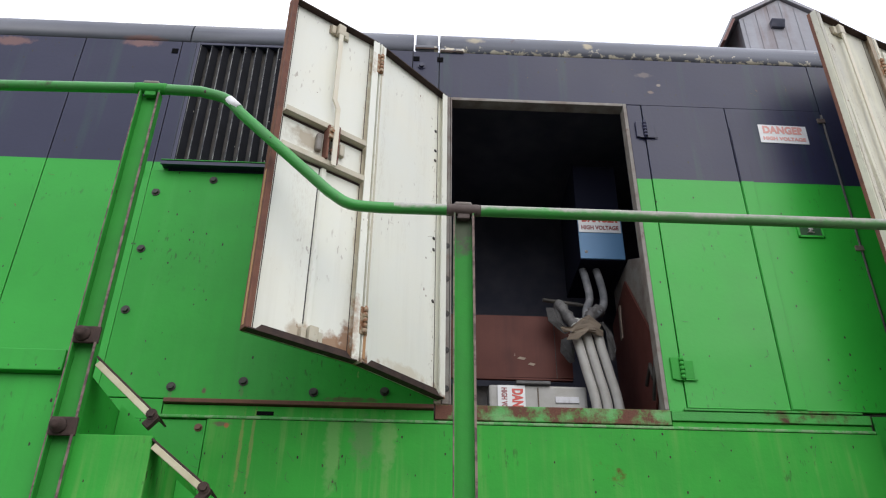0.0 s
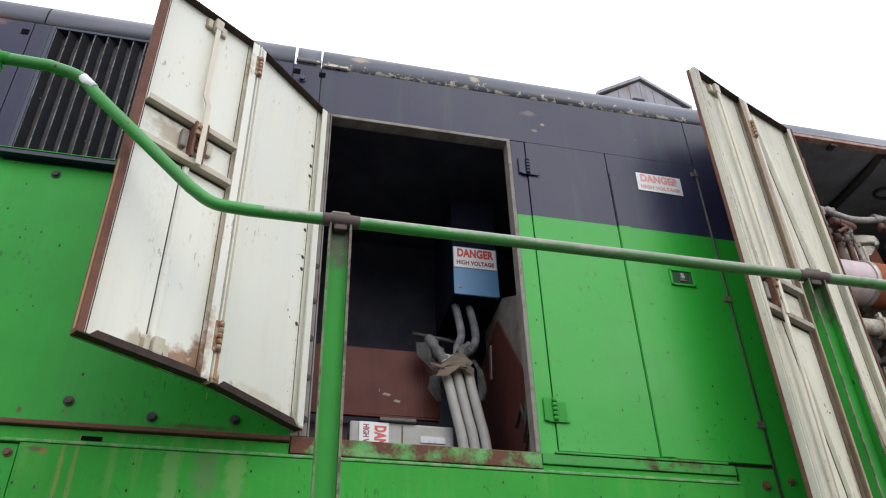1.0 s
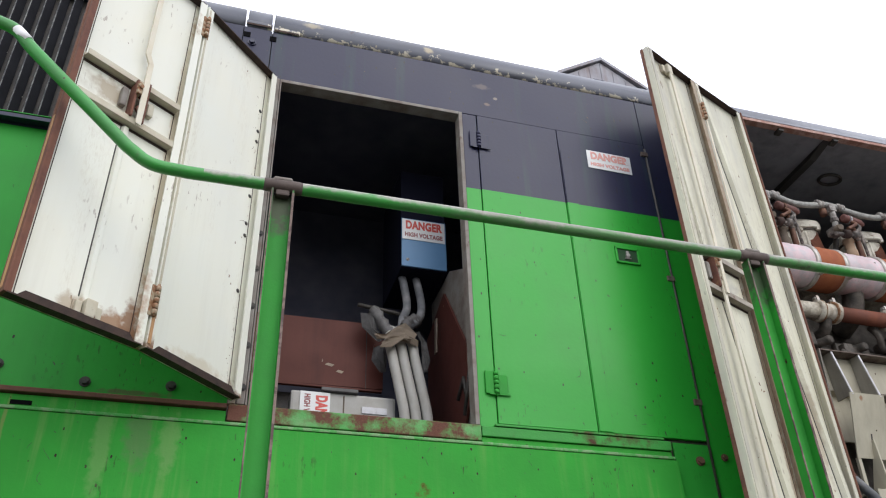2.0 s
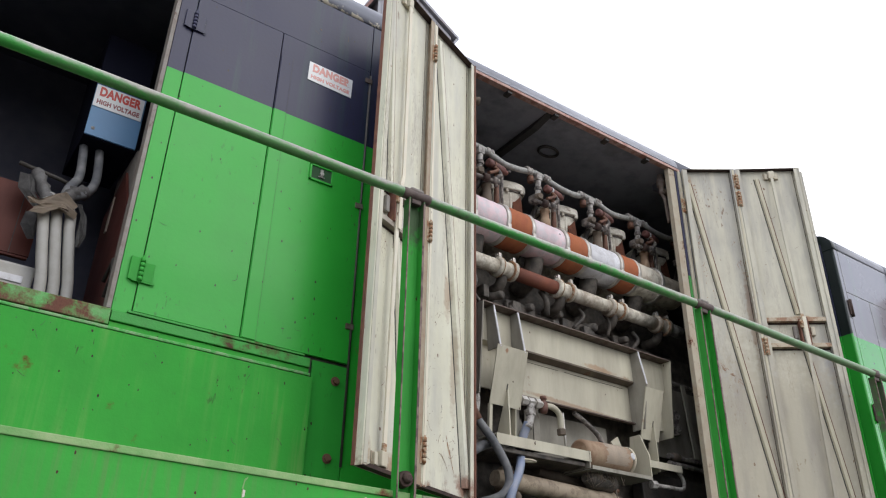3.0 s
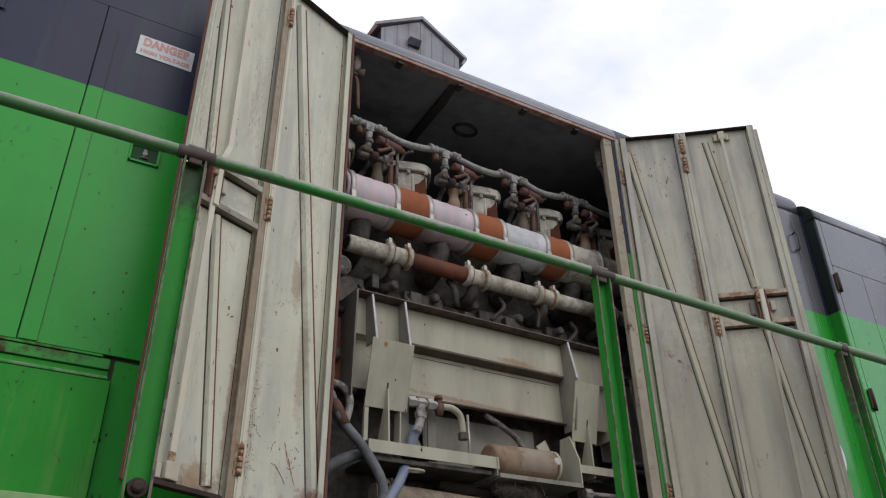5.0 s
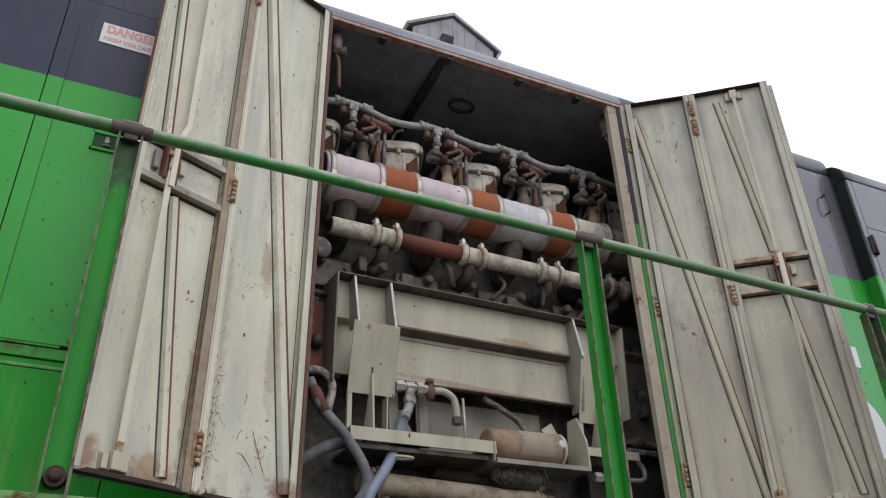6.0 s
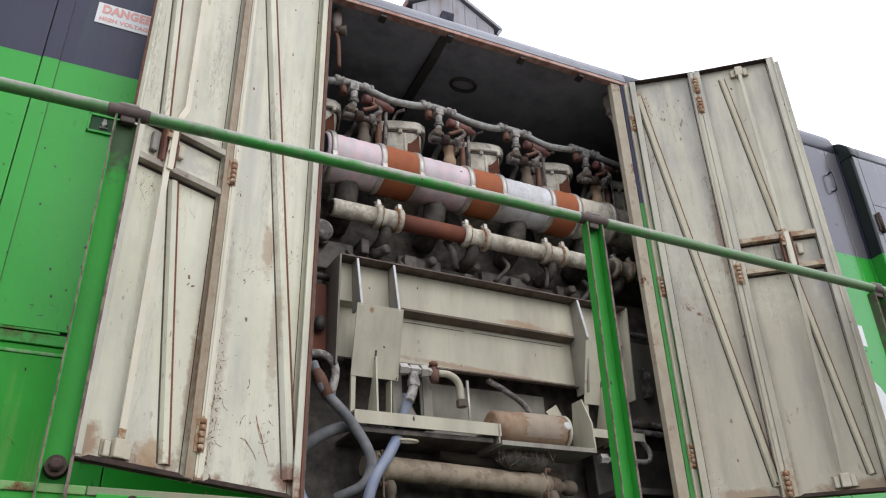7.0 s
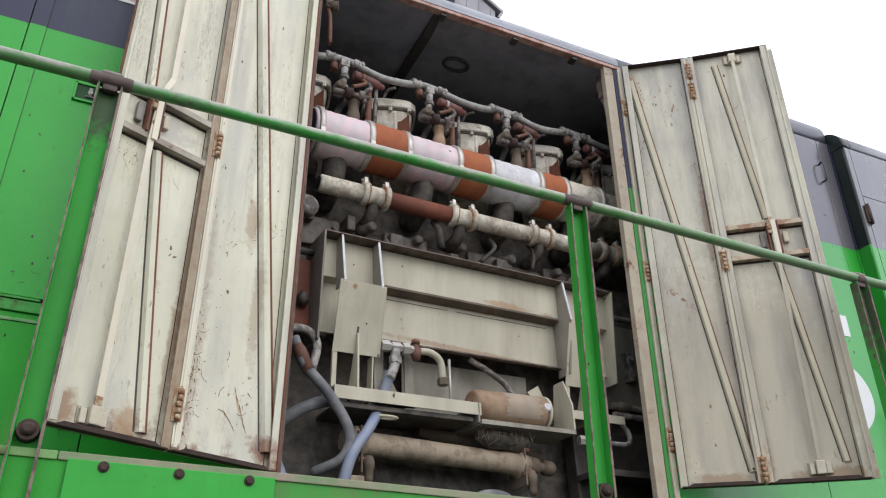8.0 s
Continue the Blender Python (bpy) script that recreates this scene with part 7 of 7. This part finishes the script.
part("hose_tail", tube(B(), curve_pts([(3.112, 3.13, 2.630), (3.110, 3.13, 2.57), (3.085, 3.13, 2.50)], 6), 0.021, 12), m_metal, vc)
part("hose_nut", tube(B(), [(3.112, 3.13, 2.600), (3.110, 3.13, 2.570)], 0.027, 6, smooth=False), m_metal, vc)
part("stay_rod", tube(B(), [(3.395, 3.16, 2.42), (3.402, 3.17, 2.64)], 0.007, 8), m_steel, vc)
part("return_pipe", tube(B(), curve_pts([(3.53, 3.20, 2.67), (3.62, 3.2, 2.63), (3.72, 3.2, 2.57), (3.76, 3.2, 2.50)], 6), 0.014, 10), m_soot, vc)

# hoses
part("blue_hose", tube(B(), curve_pts([(3.092, 3.135, 2.53), (3.075, 3.16, 2.46), (3.06, 3.17, 2.40), (3.02, 3.13, 2.335), (2.96, 3.09, 2.25), (2.88, 3.07, 2.13), (2.83, 3.10, 1.90)], 8), 0.0225, 14), m_bluehose, eng, "pale blue rubber hose")
part("grey_hose", tube(B(), curve_pts([(2.66, 3.14, 2.62), (2.70, 3.11, 2.50), (2.80, 3.09, 2.38), (2.88, 3.08, 2.24), (2.86, 3.10, 2.14), (2.78, 3.2, 2.10)], 8), 0.021, 14), m_rubber, eng)
part("hose_end", lathe(B(), (2.67, 3.13, 2.585), (2.715, 3.105, 2.475), [(0, 0.022), (0.2, 0.027), (0.5, 0.027), (0.52, 0.024), (1, 0.025)], 12), m_brass, eng)
part("grey_hose", tube(B(), curve_pts([(2.60, 3.2, 2.26), (2.72, 3.14, 2.34), (2.86, 3.2, 2.40)], 6), 0.024, 12), m_rubber, eng)
part("grey_hose", tube(B(), curve_pts([(2.58, 3.12, 2.16), (2.64, 3.1, 2.02), (2.76, 3.1, 1.90)], 6), 0.022, 12), m_bluehose, eng)
part("grey_hose", tube(B(), curve_pts([(3.38, 3.10, 1.90), (3.46, 3.09, 2.02), (3.60, 3.09, 2.03), (3.70, 3.1, 1.92)], 6), 0.022, 12), m_rubber, eng)
part("fuel_pipe", tube(B(), curve_pts([(2.60, 3.2, 2.68), (2.72, 3.18, 2.68), (2.77, 3.17, 2.62), (2.75, 3.17, 2.5)], 5), 0.018, 10), m_metal, eng)

# lower tan cooler pipe
bm = lathe(B(), (2.90, 3.20, 2.236), (3.80, 3.20, 2.204), [(0, 0.040), (0.05, 0.046), (0.055, 0.066), (0.075, 0.066), (0.08, 0.052), (0.15, 0.049), (0.85, 0.047), (0.86, 0.052), (0.93, 0.052), (0.935, 0.066), (0.955, 0.066), (0.96, 0.050), (1, 0.046)], 24)
ck = part("cooler_pipe", bm, m_cooler, eng, "dusty tan cooler pipe")
part("pipe_end", lathe(B(), (3.80, 3.20, 2.204), (3.95, 3.20, 2.198), [(0, 0.046), (0.35, 0.040), (0.38, 0.024), (0.6, 0.024), (0.62, 0.034), (0.9, 0.034), (1, 0.022)], 10), m_tan, ck)
for x in (2.960, 3.752):
    part("flange_plate", box(B(), (x - 0.005, 3.135, 2.100), (x + 0.005, 3.265, 2.290), bevel=0.004), m_tan, ck)
    for dz in (-0.06, 0.045):
        part("flange_bolt", tube(B(), [(x - 0.012, 3.15, 2.215 + dz), (x + 0.030, 3.15, 2.215 + dz)], 0.011, 6, smooth=False), m_brass, ck)
    part("drain_cock", lathe(B(), (x + 0.035, 3.15, 2.06), (x + 0.035, 3.15, 2.17), [(0, 0.012), (0.2, 0.020), (0.5, 0.020), (0.55, 0.026), (0.8, 0.026), (1, 0.016)], 8), m_tan, ck)
part("pipe_foot", box(B(), (2.875, 3.12, 1.98), (2.965, 3.24, 2.085), bevel=0.006), m_cooler, ck)
part("cross_pipe", tube(B(), [(3.30, 3.30, 2.34), (3.95, 3.30, 2.27)], 0.03, 12), m_tan, eng)

# dark plates and pipes at both ends of the bay
part("brown_housing", box(B(), (2.48, 3.22, 2.70), (2.752, 3.34, 3.03), bevel=0.012), m_rust_pipe, eng)
part("housing_valve", lathe(B(), (2.71, 3.21, 2.80), (2.71, 3.19, 2.86), [(0, 0.02), (0.5, 0.03), (1, 0.012)], 10), m_dirty, eng)
part("end_valve", lathe(B(), (2.675, 3.06, 3.22), (2.675, 3.16, 3.22), [(0, 0.03), (0.2, 0.05), (0.5, 0.05), (0.6, 0.03), (1, 0.03)], 14), m_soot, eng)
for z in (2.68, 3.06):
    part("cross_pipe", tube(B(), [(2.5, 3.22, z), (2.82, 3.21, z)], 0.016, 10), m_dirty, eng)
part("side_cover", box(B(), (4.36, 3.265, 2.55), (4.95, 3.275, 3.02), bevel=0.003), m_dullgrey, eng, "plain grey inner side cover")
part("leaning_plate", prism(B(), [(4.560, 3.02), (4.600, 3.02), (4.640, 2.55), (4.600, 2.55)], "y", 3.170, 3.178), m_dullgrey, eng)
br = part("side_bracket", box(B(), (4.520, 3.215, 2.70), (4.552, 3.262, 2.86), bevel=0.006), m_soot, eng)
part("bracket_bolt", bolt_head(B(), (4.536, 3.215, 2.82), 0.014, 0.014), m_metal, br)
part("bracket_bolt", bolt_head(B(), (4.536, 3.215, 2.74), 0.014, 0.014), m_metal, br)
for z in (2.545, 2.500, 3.035):
    part("cross_pipe", tube(B(), [(4.36, 3.20, z), (4.9, 3.20, z - 0.012)], 0.015, 10), m_soot, eng)
part("pipe_union", lathe(B(), (4.40, 3.20, 2.545), (4.47, 3.20, 2.543), [(0, 0.018), (0.1, 0.026), (0.9, 0.026), (1, 0.018)], 8), m_tan, eng)
part("lower_cover", box(B(), (4.1, 3.22, DECK), (4.9, 3.30, 2.42), bevel=0.01), m_dirty, eng)
part("side_beam", box(B(), (4.10, 3.05, 2.155), (4.75, 3.25, 2.185), bevel=0.003), m_dirty, eng)
# slab added to darken the underside where the shelf's shadow lies
part("under_shelf", box(B(), (2.84, 3.10, 2.345), (3.47, 3.34, 2.366), bevel=0.004), m_gloom, eng)
part("shelf_oval", tube(B(), [(3.06 + 0.05 * math.cos(a), 3.12 + 0.02 * math.sin(a), 2.327) for a in (2 * math.pi * k / 20 for k in range(21))], 0.006, 6, caps=False), m_cream, eng)

# hanging valves at the top corners of the bay
for x, y in ((4.375, 3.12), (2.692, 3.10)):
    hv = thing("hanging_valve", (x, y, 4.56), 0, "small rusty drain cock hanging at the bay corner", "valve", "drain cocks")
    part("body", lathe(B(), (x, y, 4.56), (x, y, 4.40), [(0, 0.02), (0.3, 0.03), (0.6, 0.03), (0.65, 0.02), (1, 0.022)], 12), m_fitting, hv)
    part("bonnet", lathe(B(), (x, y, 4.42), (x + 0.05, y - 0.02, 4.42), [(0, 0.022), (1, 0.028)], 10), m_tan, hv)
    part("lever", tube(B(), curve_pts([(x, y, 4.40), (x + 0.012, y - 0.01, 4.34), (x + 0.022, y - 0.01, 4.17)], 5), 0.012, 8), m_brass if x < 3 else m_fitting, hv)
